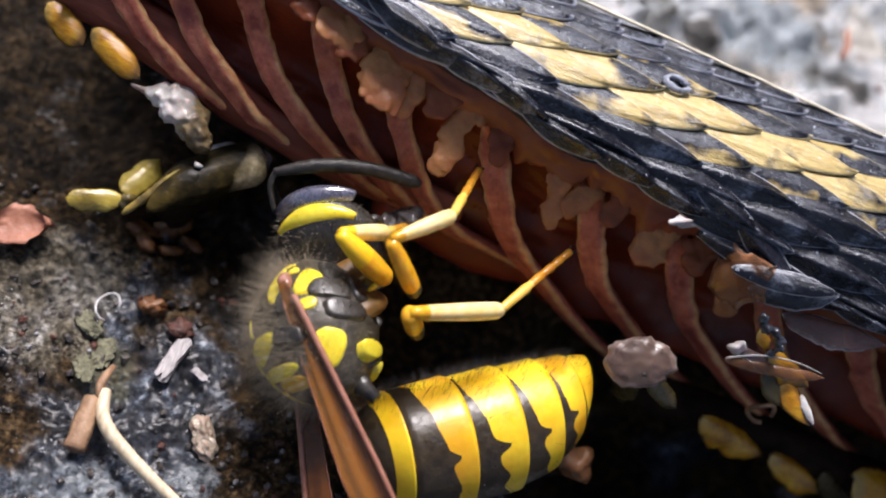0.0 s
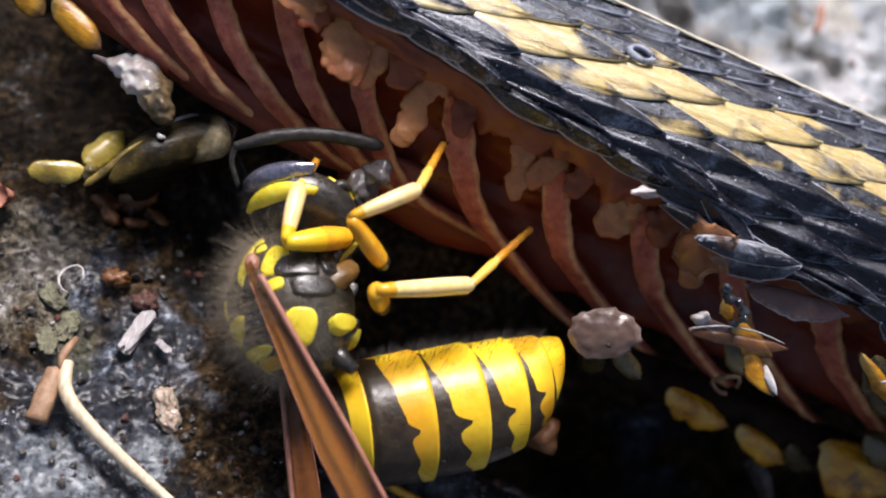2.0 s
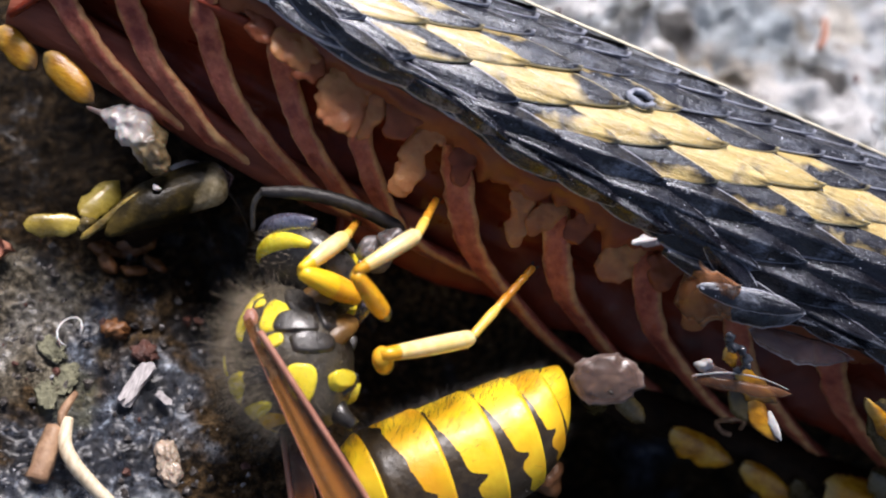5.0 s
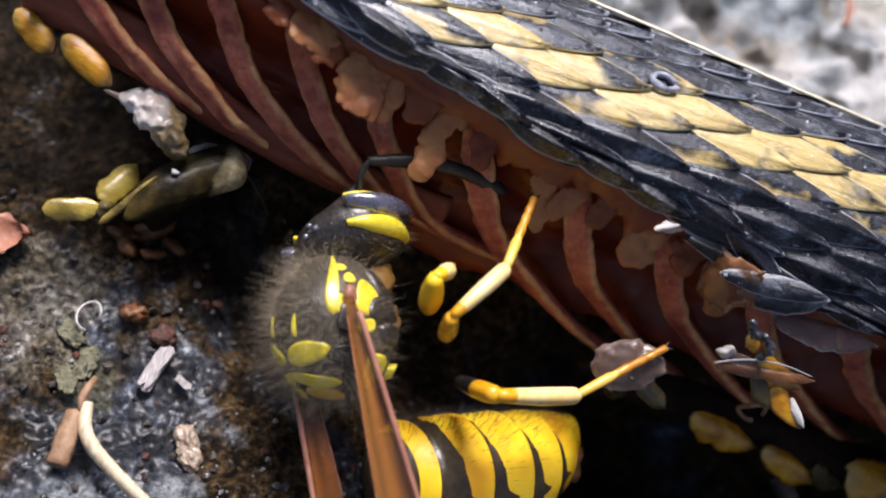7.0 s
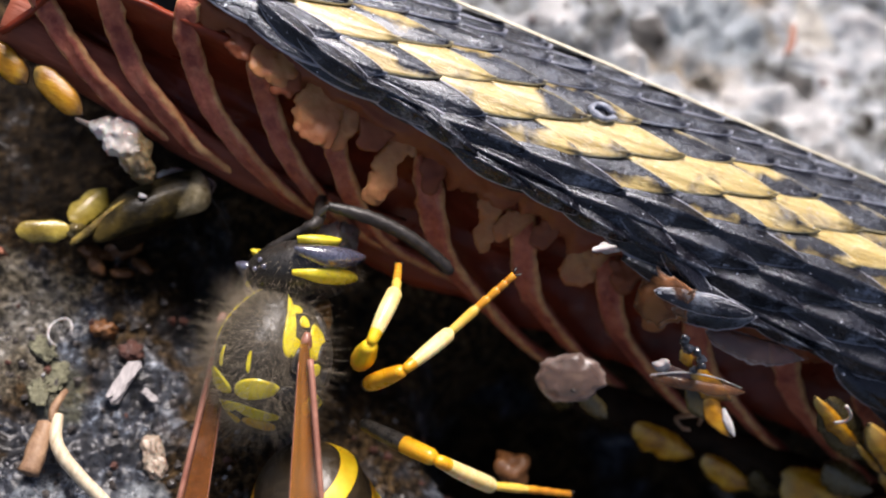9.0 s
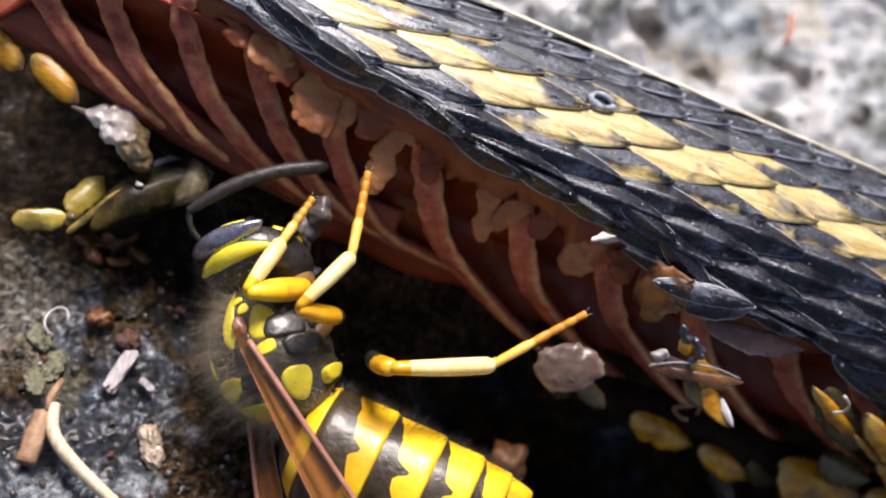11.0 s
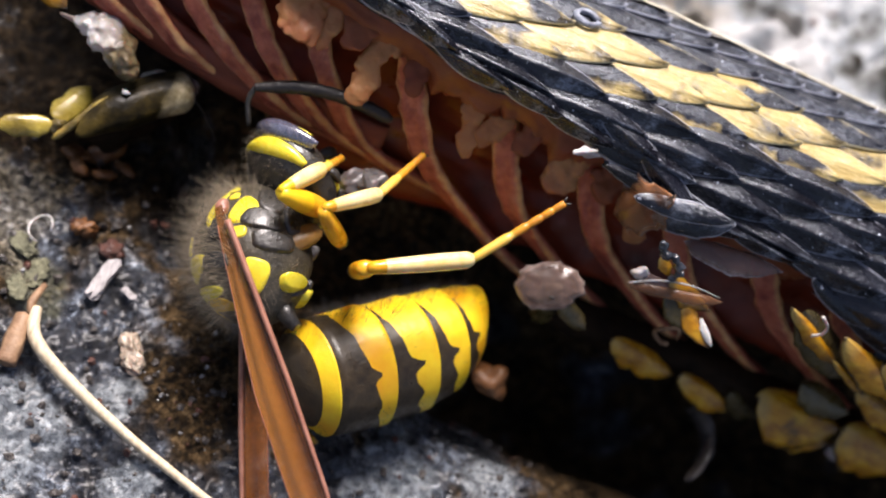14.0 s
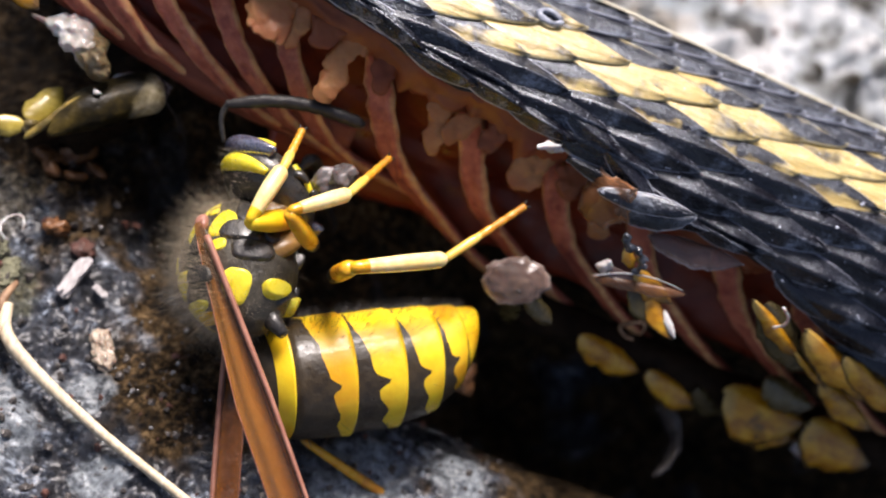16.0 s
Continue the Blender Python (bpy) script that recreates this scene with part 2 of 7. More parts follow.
def rib_material():
    m = Nodes("rib_bone", 0.45, sss=0.08)
    n = m.noise(2.0, 5, 0.6, None, True)
    mid = m.ramp(n, (0.3, (0.36, 0.070, 0.042)), (0.55, (0.56, 0.165, 0.095)), (0.8, (0.67, 0.27, 0.165)))
    side = m.ramp(n, (0.3, (0.52, 0.20, 0.07)), (0.7, (0.80, 0.46, 0.20)))
    vein = m.math("MULTIPLY", m.ramp(m.noise(1.1, 4, 0.6, None, True), (0.50, 0.0), (0.62, 0.7)), m.ramp(m.attribute("rim"), (0.25, 1.0), (0.6, 0.0)))
    base = m.mix(vein, mid, (0.19, 0.022, 0.020))
    m.color(m.mix(m.ramp(m.math("ADD", m.attribute("rim"), m.math("MULTIPLY", m.math("SUBTRACT", n, 0.5), 0.6)), (0.60, 0.0), (0.82, 1.0)), base, side))
    m.bump(m.noise(3.5, 5, 0.65), 0.12)
    return m.mat


def simple(name, a, b, scale=3.0, roughness=0.5, coat=0.0, bump=0.06, sss=0.0, stretch=None, c=None):
    m = Nodes(name, roughness, 0.0, coat, sss)
    n = m.noise(scale, 5, 0.6, stretch, True)
    mids = ((0.28, a), (0.52, tuple((p + q) / 2 for p, q in zip(a, b))), (0.75, b))
    base = m.ramp(n, *mids)
    if c:
        base = m.mix(m.ramp(m.noise(scale * 0.35, 3, 0.5, None, True), (0.5, 0.0), (0.62, 0.8)), base, c)
    m.color(base)
    m.rough(m.ramp(m.noise(scale * 2.3, 3), (0.3, max(roughness - 0.15, 0.05)), (0.7, min(roughness + 0.15, 1.0))))
    m.bump(n, bump)
    return m.mat


def roll_material():
    m = Nodes("rolled_skin", 0.4, coat=0.06)
    m.bsdf.inputs["Specular IOR Level"].default_value = 0.1
    n = m.noise(1.1, 5, 0.6)
    fine = m.noise(4.0, 5, 0.6)
    dark = m.ramp(n, (0.35, (0.006, 0.005, 0.003)), (0.5, (0.022, 0.016, 0.005)), (0.68, (0.06, 0.042, 0.010)))
    pale = m.ramp(fine, (0.3, (0.24, 0.18, 0.07)), (0.7, (0.66, 0.56, 0.36)))
    end = m.ramp(m.math("ADD", m.math("MULTIPLY", m.math("ADD", m.axis(0), 9.85), 1.5), m.math("SUBTRACT", n, 0.5)), (0.1, 0.0), (0.8, 1.0))
    low = m.ramp(m.math("ADD", m.math("MULTIPLY", m.math("SUBTRACT", m.axis(2), 2.8), -1.6), m.math("MULTIPLY", m.math("SUBTRACT", n, 0.5), 2.0)), (0.0, 0.0), (0.5, 0.8))
    m.color(m.mix(low, m.mix(end, dark, pale), (0.16, 0.10, 0.018)))
    m.bump(n, 0.08).bump(fine, 0.03)
    return m.mat


def tissue_material():
    """White, going over to clear brown towards its lower end."""
    m = Nodes("white_tissue", 0.28, coat=0.3, sss=0.3)
    n = m.noise(1.6, 5, 0.6)
    white = m.ramp(n, (0.3, (0.40, 0.34, 0.30)), (0.6, (0.74, 0.69, 0.65)))
    brown = m.ramp(n, (0.35, (0.06, 0.04, 0.018)), (0.6, (0.27, 0.20, 0.105)), (0.75, (0.46, 0.39, 0.28)))
    end = m.ramp(m.math("ADD", m.math("MULTIPLY", m.math("ADD", m.axis(0), 12.45), 0.9), m.math("MULTIPLY", m.math("SUBTRACT", n, 0.5), 1.6)), (0.15, 0.0), (0.6, 1.0))
    m.color(m.mix(end, white, brown))
    m.bump(n, 0.05).bump(m.noise(5.0, 4), 0.03)
    return m.mat


def wing_material():
    m = Nodes("amber_wing", 0.16, coat=0.8)
    n = m.noise(0.45, 3, 0.5, (0.10, 1.6, 1.0))
    m.color(m.ramp(n, (0.34, (0.22, 0.066, 0.012)), (0.5, (0.33, 0.115, 0.020)), (0.68, (0.46, 0.190, 0.034))))
    m.bump(m.noise(1.6, 3, 0.5, (0.06, 1.6, 1.0)), 0.02)
    m.bsdf.inputs["Transmission Weight"].default_value = 0.25
    m.link(m.ramp(m.noise(0.7, 3, 0.5, (0.15, 1.3, 1.0)), (0.38, 0.40), (0.62, 0.66)), m.bsdf.inputs["Alpha"])
    return m.mat


MAT = {
    "stone": stone_material(),
    "scale_black": scale_material("scale_black", "black", 0.3),
    "scale_flank": scale_material("scale_flank", "black", 0.75),
    "scale_yellow": scale_material("scale_yellow", "yellow"),
    "scale_edge_low": scale_material("scale_edge_low", "edge_low"),
    "scale_edge_high": scale_material("scale_edge_high", "edge_high"),
    "skin": simple("snake_skin", (0.005, 0.005, 0.006), (0.018, 0.017, 0.020), 4, 0.5),
    "flesh": simple("red_flesh", (0.080, 0.009, 0.003), (0.30, 0.042, 0.013), 0.6, 0.4, 0.0, 0.12, 0.0, None, (0.22, 0.038, 0.013)),
    "muscle": simple("brown_muscle", (0.14, 0.030, 0.016), (0.31, 0.095, 0.056), 0.9, 0.5, 0.0, 0.14, 0.0, (0.35, 1.6, 1.6), (0.16, 0.042, 0.028)),
    "membrane": simple("tan_membrane", (0.16, 0.034, 0.012), (0.31, 0.10, 0.036), 0.7, 0.45, 0.0, 0.08, 0.2, None, (0.22, 0.035, 0.016)),
    "fat": simple("pale_fat", (0.33, 0.112, 0.033), (0.49, 0.235, 0.085), 1.3, 0.5, 0.0, 0.12, 0.3, None, (0.34, 0.11, 0.042)),
    # near black: the deep shade under the snake is put into this colour
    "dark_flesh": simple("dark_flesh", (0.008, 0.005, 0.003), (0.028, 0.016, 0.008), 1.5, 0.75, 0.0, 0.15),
    "rib": rib_material(),
    "tissue": tissue_material(),
    "morsel": simple("grey_morsel", (0.045, 0.036, 0.034), (0.16, 0.14, 0.14), 2.0, 0.35, 0.1, 0.05, 0.3),
    "splinter": simple("bleached_wood", (0.20, 0.18, 0.18), (0.62, 0.58, 0.57), 3.2, 0.5, 0.1, 0.08, 0.0, (4.0, 0.7, 1)),
    "chunk": simple("beige_chunk", (0.24, 0.175, 0.125), (0.52, 0.42, 0.33), 2.6, 0.35, 0.3, 0.2, 0.15),
    "flake": simple("pink_tissue", (0.36, 0.25, 0.21), (0.58, 0.45, 0.39), 1.6, 0.35, 0.3, 0.12, 0.3),
    "torn": torn_material(),
    "clear": clear_material("clear_scale", (0.17, 0.115, 0.105), (0.62, 0.58, 0.60), 0.42),
    "film_brown": clear_material("clear_brown_scale", (0.20, 0.085, 0.035), (0.34, 0.24, 0.18), 0.45),
    "film": clear_material("clear_tissue", (0.16, 0.103, 0.082), (0.40, 0.32, 0.28), 0.45),
    "belly": simple("belly_scale", (0.13, 0.085, 0.010), (0.36, 0.26, 0.06), 2.2, 0.28, 0.35, 0.06, 0.1, (0.4, 1.5, 1), (0.035, 0.024, 0.010)),
    "plate": simple("yellow_belly_plate", (0.20, 0.135, 0.012), (0.52, 0.40, 0.075), 1.6, 0.3, 0.15, 0.06, 0.0, (0.6, 1.5, 1), (0.10, 0.07, 0.012)),
    "belly_dark": simple("belly_scale_dark", (0.018, 0.015, 0.008), (0.12, 0.09, 0.03), 1.2, 0.3, 0.15, 0.05, 0.0, None, (0.11, 0.08, 0.025)),
    "roll": roll_material(),
    "foam": simple("grey_foam", (0.10, 0.11, 0.15), (0.42, 0.46, 0.55), 5.0, 0.3, 0.3, 0.1),
    "wet_knot": simple("wet_dark_skin", (0.006, 0.006, 0.008), (0.05, 0.055, 0.07), 2.2, 0.15, 0.7, 0.08),
    "chip_white": simple("white_chip", (0.36, 0.33, 0.32), (0.66, 0.63, 0.62), 3.0, 0.4, 0.2, 0.06, 0.2),
    "straw": simple("dry_straw", (0.48, 0.36, 0.22), (0.78, 0.68, 0.50), 2.5, 0.55, 0, 0.05, 0.0, (3.0, 1, 1)),
    # pale colour that paints the sunlit rim of the back
    "pale_edge": simple("sunlit_rim_colour", (0.52, 0.46, 0.32), (0.84, 0.80, 0.66), 1.8, 0.4, 0.2, 0.06, 0.0, (2.0, 1, 1)),
    "bark": simple("brown_twig", (0.15, 0.075, 0.038), (0.40, 0.25, 0.145), 2.2, 0.6, 0, 0.1),
    "leaf": simple("russet_leaf", (0.22, 0.07, 0.035), (0.48, 0.22, 0.14), 1.6, 0.55, 0, 0.1),
    "grit_dark": simple("dark_grit", (0.012, 0.010, 0.010), (0.10, 0.085, 0.075), 3.0, 0.35, 0.2, 0.2),
    "grit_pale": simple("pale_grit", (0.10, 0.095, 0.09), (0.42, 0.42, 0.44), 2.5, 0.35, 0.2, 0.15),
    "grit_red": simple("red_grit", (0.04, 0.014, 0.010), (0.16, 0.06, 0.04), 4.0, 0.45, 0.1, 0.25),
    "grit_green": simple("mossy_grit", (0.06, 0.060, 0.034), (0.27, 0.26, 0.16), 3.5, 0.6, 0, 0.3),
    "cuticle": simple("black_cuticle", (0.010, 0.009, 0.008), (0.045, 0.040, 0.034), 4.0, 0.36, 0.3, 0.06),
    "band": simple("brown_black_cuticle", (0.014, 0.009, 0.004), (0.060, 0.040, 0.018), 2.0, 0.42, 0.12, 0.06),
    "coxa": simple("brown_cuticle", (0.07, 0.034, 0.008), (0.24, 0.125, 0.030), 1.5, 0.42, 0.1, 0.06, 0.1),
    "pile": simple("dark_downy_cuticle", (0.022, 0.019, 0.013), (0.085, 0.072, 0.050), 3.0, 0.42, 0.1, 0.08),
    "yellow": simple("yellow_cuticle", (0.72, 0.40, 0.005), (0.90, 0.66, 0.025), 0.9, 0.42, 0.12, 0.05, 0.15, None, (0.62, 0.28, 0.006)),
    "lemon": simple("lemon_cuticle", (0.68, 0.53, 0.012), (0.88, 0.75, 0.07), 2.0, 0.3, 0.25, 0.03, 0.1),
    "leg_pale": simple("pale_leg", (0.82, 0.58, 0.15), (0.94, 0.80, 0.46), 1.5, 0.35, 0.2, 0.03, 0.2),
    "leg_orange": simple("orange_leg", (0.62, 0.26, 0.006), (0.82, 0.46, 0.02), 1.5, 0.35, 0.2, 0.03, 0.2),
    "shin": simple("yellow_foot", (0.70, 0.40, 0.03), (0.86, 0.60, 0.14), 1.5, 0.35, 0.15, 0.03, 0.2),
    "tarsus": simple("orange_tarsus", (0.42, 0.13, 0.005), (0.72, 0.36, 0.03), 1.5, 0.4, 0.1, 0.04, 0.2),
    "eye": simple("dark_eye", (0.03, 0.03, 0.045), (0.13, 0.13, 0.19), 9.0, 0.22, 1.0, 0.01),
    "antenna": simple("black_antenna", (0.012, 0.010, 0.009), (0.04, 0.034, 0.03), 4.0, 0.45, 0.0, 0.05),
    "hair": simple("brown_hair", (0.18, 0.14, 0.09), (0.40, 0.33, 0.24), 2.0, 0.6, 0.0, 0.0),
    "wing": wing_material(),
    "vein": simple("brown_vein", (0.20, 0.070, 0.045), (0.42, 0.20, 0.14), 1.2, 0.36, 0.15, 0.02),
    "vein_dark": simple("dark_vein", (0.025, 0.010, 0.010), (0.07, 0.028, 0.022), 2.0, 0.3, 0.3, 0.03),
    "crumb": simple("dried_crumb", (0.10, 0.035, 0.010), (0.24, 0.10, 0.03), 2.0, 0.5, 0.1, 0.1),
}

for dull, level in (("dark_flesh", 0.1), ("flesh", 0.35), ("muscle", 0.25), ("membrane", 0.35)):
    MAT[dull].node_tree.nodes["Principled BSDF"].inputs["Specular IOR Level"].default_value = level
MAT["eye"].node_tree.nodes["Principled BSDF"].inputs["IOR"].default_value = 2.0
MAT["eye"].node_tree.nodes["Principled BSDF"].inputs["Coat IOR"].default_value = 1.8

# ---- building helpers ----


def mesh_object(name, verts, faces, mats, parent=None, label="", smooth=True, index=None, rim=None):
    me = bpy.data.meshes.new(name)
    me.from_pydata([tuple(c * U for c in v) for v in verts], [], [tuple(f) for f in faces])
    for m in mats if isinstance(mats, (list, tuple)) else [mats]:
        me.materials.append(MAT[m])
    if index is not None:
        me.polygons.foreach_set("material_index", index)
    me.polygons.foreach_set("use_smooth", [smooth] * len(me.polygons))
    if rim is not None:
        me.attributes.new("rim", "FLOAT", "POINT").data.foreach_set("value", rim)
    me.update()
    ob = new(name, me)
    if parent:
        ob.parent = parent
    if label:
        ob["label"] = label
    return ob


def shared(name, me, parent, m):
    """One more object on a mesh that is already there."""
    ob = new(name, me)
    ob.parent = parent
    ob.matrix_basis = m
    return ob


def lofted(rings, closed=True, caps=True):
    """Verts and faces of a skin over rings of points."""
    n = len(rings[0])
    verts = [p for ring in rings for p in ring]
    faces = []
    for i in range(len(rings) - 1):
        for j in range(n if closed else n - 1):
            a, b = i * n + j, i * n + (j + 1) % n
            faces.append((a, b, b + n, a + n))
    if caps and closed:
        faces.append(tuple(range(n - 1, -1, -1)))
        last = (len(rings) - 1) * n
        faces.append(tuple(range(last, last + n)))
    return verts, faces


def tube(points, radii, sides=10, flat=1.0, wobble=0.0, seed=0):
    """A tube along points; flat squeezes it across."""
    pts = [Vector(p) for p in points]
    rings = []
    side = None
    for i, p in enumerate(pts):
        d = (pts[min(i + 1, len(pts) - 1)] - pts[max(i - 1, 0)]).normalized()
        if side is None:
            side = d.cross(Vector((0.13, 0.21, 0.97)))
            if side.length < 0.2:
                side = d.cross(Vector((0, 1, 0)))
        side = (side - d * side.dot(d)).normalized()
        up = d.cross(side)
        ring = []
        for j in range(sides):
            a = 2 * math.pi * j / sides
            r = radii[i] * (1 + wobble * noise.noise(Vector((i * 0.7 + seed, j * 0.9, seed * 1.7))))
            ring.append(p + side * (math.cos(a) * r * flat) + up * (math.sin(a) * r))
        rings.append(ring)
    return lofted(rings)


def bent(points, n):
    """n points on a smooth curve through the given ones."""
    pts = [Vector(p) for p in points]
    out = []
    for k in range(n):
        s = k / (n - 1) * (len(pts) - 1)
        i = min(int(s), len(pts) - 2)
        f = s - i
        p0, p1, p2, p3 = pts[max(i - 1, 0)], pts[i], pts[i + 1], pts[min(i + 2, len(pts) - 1)]
        out.append(0.5 * ((2 * p1) + (p2 - p0) * f + (2 * p0 - 5 * p1 + 4 * p2 - p3) * f * f + (3 * p1 - p0 - 3 * p2 + p3) * f ** 3))
    return out


def lump(size, seed, rough=0.25, detail=2, flat_side=0.0, freq=0.9):
    """An uneven stone or scrap about the origin."""
    bm = bmesh.new()
    bmesh.ops.create_icosphere(bm, subdivisions=detail, radius=1.0)
    for v in bm.verts:
        k = 1 + rough * noise.noise(v.co * freq * 1.3 + Vector((seed * 3.1, seed * 1.7, 0))) * 1.6 + rough * 0.5 * noise.noise(v.co * freq * 3.7 + Vector((seed, 0, seed * 2.3)))
        v.co = Vector((v.co.x * size[0] * k, v.co.y * size[1] * k, max(v.co.z, -1 + flat_side) * size[2] * k))
    verts = [v.co.copy() for v in bm.verts]
    faces = [[v.index for v in f.verts] for f in bm.faces]
    bm.free()
    return verts, faces


def moved(vf, m):
    """The same shape at a pose in building units (angles in degrees)."""
    x, y, z, rx, ry, rz = m
    t = Matrix.LocRotScale((x, y, z), Euler([radians(a) for a in (rx, ry, rz)]), None)
    return [t @ Vector(v) for v in vf[0]], vf[1]


def joined(*shapes):
    verts, faces = [], []
    for v, f in shapes:
        k = len(verts)
        verts += list(v)
        faces += [tuple(i + k for i in q) for q in f]
    return verts, faces


def plate(length, width, thick, bend=0.0, curl=0.0, tip=0.7, n=12, k=6, seed=0, ragged=0.0):
    """A thin curved plate along x, rounded at its end, with thickness."""
    top, bot = [], []
    for i in range(n + 1):
        s = i / n
        w = width * 0.5 * min(1.0, math.sqrt(max(1 - max((s - tip) / (1 - tip + 1e-6), 0) ** 2, 0.0)) + 0.03) * min(1.0, math.sqrt(s / 0.18) if s < 0.18 else 1.0)
        w = max(w, 0.02)
        rt, rb = [], []
        for j in range(k + 1):
            q = j / k * 2 - 1
            x = s * length + ragged * noise.noise(Vector((q * 2.1, s * 3, seed)))
            y = q * w * (1 + ragged * 0.6 * noise.noise(Vector((s * 4, q, seed + 5))))
            z = bend * (s - 0.5) ** 2 * 4 * length * 0.1 - curl * q * q * width * 0.3 + 0.04 * width * noise.noise(Vector((s * 3, q * 2, seed + 9)))
            rt.append((x, y, z + thick / 2))
            rb.append((x, y, z - thick / 2))
        top.append(rt)
        bot.append(rb)
    rings = [t + b[::-1] for t, b in zip(top, bot)]
    return lofted(rings)



TO_VIEWER = Vector((-0.13, -0.56, 0.82))


def blade(p0, p1, width, thick=0.06, face=TO_VIEWER, camber=0.25, sharp=1.6, seed=0, ragged=0.12, bow=0.0, flat=0.5, n=22, k=10):
    """A scale-like plate from p0 to p1, cambered, with uneven edges; rim is 1 at its edges."""
    p0, p1 = Vector(p0), Vector(p1)
    d = (p1 - p0).normalized()
    up = (face - d * d.dot(face)).normalized()
    side = up.cross(d)
    rings, rim = [], []
    for i in range(n + 1):
        s = i / n
        w = width * 0.66 * max(1 - abs(s * 2 - 1) ** (sharp * 1.6), 0.0) ** (0.6 + 0.5 * s) + 0.012
        top, edge = [], []
        for j in range(k + 1):
            q = j / k * 2 - 1
            e = noise.noise(Vector((s * 5.0, math.copysign(1, q) * 3 + seed, seed * 1.3))) + 0.5 * noise.noise(Vector((s * 14.0, math.copysign(1, q) * 3, seed * 2.3)))
            y = q * w * (1 + ragged * e * abs(q) * 1.6) * (flat if q > 0 else 1.0)
            x = ragged * 0.5 * width * noise.noise(Vector((q * 2.4, s * 2.0, seed + 7)))
            z = -camber * q * q * w + bow * (1 - (s * 2 - 1) ** 2) + 0.025 * width * noise.noise(Vector((s * 3.5, q * 1.6, seed + 9)))
            top.append(p0 + (p1 - p0) * s + d * x + side * y + up * z)
            edge.append(max(abs(q) ** 2.5, abs(s * 2 - 1) ** 7))
        rings.append(top + [p - up * thick for p in top[::-1]])
        rim += edge + edge[::-1]
    return (*lofted(rings), rim)


# ---- the ground ----
AXIS_Y, AXIS_Z, GIRTH = 2.5, 5.2, 5.3  # the snake lies along x


def ground_height(x, y):
    v = Vector((x, y, 0.0))
    near = 1.0 / (1.0 + (max(abs(x), abs(y)) / 60.0) ** 2)
    h = 0.75 * noise.noise(v * 0.16) + 0.42 * noise.noise(v * 0.5 + Vector((3, 7, 0))) + 0.24 * noise.noise(v * 1.15) + 0.17 * noise.noise(v * 2.7) + 0.09 * noise.noise(v * 5.3)
    gap = math.exp(-(((y + 2.2) / 3.2) ** 2)) * min(max((x + 9.5) / 3.0, 0.0), 1.0) * min(max((60 - x) / 20.0, 0.0), 1.0)
    cleft = 1 / (1 + math.exp(min((abs(y + 3.1 + 1.2 * noise.noise(v * 0.3)) - 2.8) * 0.85, 40))) / (1 + math.exp(min((x - 60) * 0.2, 40))) / (1 + math.exp(min(-(x - 3.2 - 0.25 * max(y + 5, -12)) * 1.3, 40)))
    far = min(max((y - 9.0) / 6.0, 0.0), 1.0)
    h += far * (2.2 * noise.noise(v * 0.2 + Vector((5, 1, 0))) + 1.3 * abs(noise.noise(v * 0.5)) + 0.5 * noise.noise(v * 1.1))
    sky_block_bank = max(0.0, -48.0 - y + 6 * noise.noise(v * 0.03))  # unseen bank added behind the viewer to block low sky
    sky_block_bank = 14.0 * (1 - math.exp(-sky_block_bank / 38.0)) * min(max((x + 25.0) / 40.0, 0.0), 1.0)
    return h * (0.35 + 0.65 * near) - 3.4 * gap - 9.0 * cleft - 0.25 + sky_block_bank


def steps(lo, hi, fine, grow, limit):
    inner = list(np.arange(lo, hi + 1e-6, fine))
    d, a, b = fine, [lo], [hi]
    while a[-1] > -limit:
        d *= grow
        a.append(a[-1] - d)
        b.append(b[-1] + d)
    return a[:0:-1] + inner + b[1:]


def build_ground():
    xs = steps(-21, 26, 0.11, 1.16, 1500)
    ys = steps(-19, 27, 0.11, 1.16, 1500)
    verts = [(x, y, ground_height(x, y)) for y in ys for x in xs]
    n = len(xs)
    faces = [(j * n + i, j * n + i + 1, (j + 1) * n + i + 1, (j + 1) * n + i) for j in range(len(ys) - 1) for i in range(n - 1)]
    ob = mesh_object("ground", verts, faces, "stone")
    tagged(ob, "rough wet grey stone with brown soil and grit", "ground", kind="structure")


build_ground()


# ---- the snake ----
snake = tagged(new("dead_snake"), "dead black snake with yellow stripe, flank open to the ribs", "snake")


def on_body(x, deg, r):
    a = radians(deg)
    return Vector((x, AXIS_Y + math.cos(a) * r, AXIS_Z + math.sin(a) * r))


def on_inside(x, deg, r, sunk=1.0):
    """A place on the sunken inner wall: like on_body, but fallen in below the torn edge."""
    return on_body(x, deg, r) + Vector((0.17, 0.73, -1.06)) * 1.25 * sunk * min(max((deg - 104) / 26, 0.0), 1.0)


def cut_angle(x):
    """How far round the skin still reaches at x: the torn edge above the open flank."""
    marks = [(-34, 20), (-17, 30), (-13.5, 70), (-11.5, 96), (-10.4, 100), (-8.7, 107), (-7.8, 110), (-6.3, 115), (-4.7, 117.3), (-3.1, 119.5), (-1.6, 123.5), (-0.1, 128), (1.5, 127), (3.9, 131), (6.6, 132), (7.4, 142), (11.5, 142), (13.5, 145), (16.4, 153), (19.3, 166), (23, 185), (30, 200)]
    for (x0, a0), (x1, a1) in zip(marks, marks[1:]):
        if x <= x1:
            return a0 + (a1 - a0) * max(x - x0, 0) / (x1 - x0)
    return marks[-1][1]


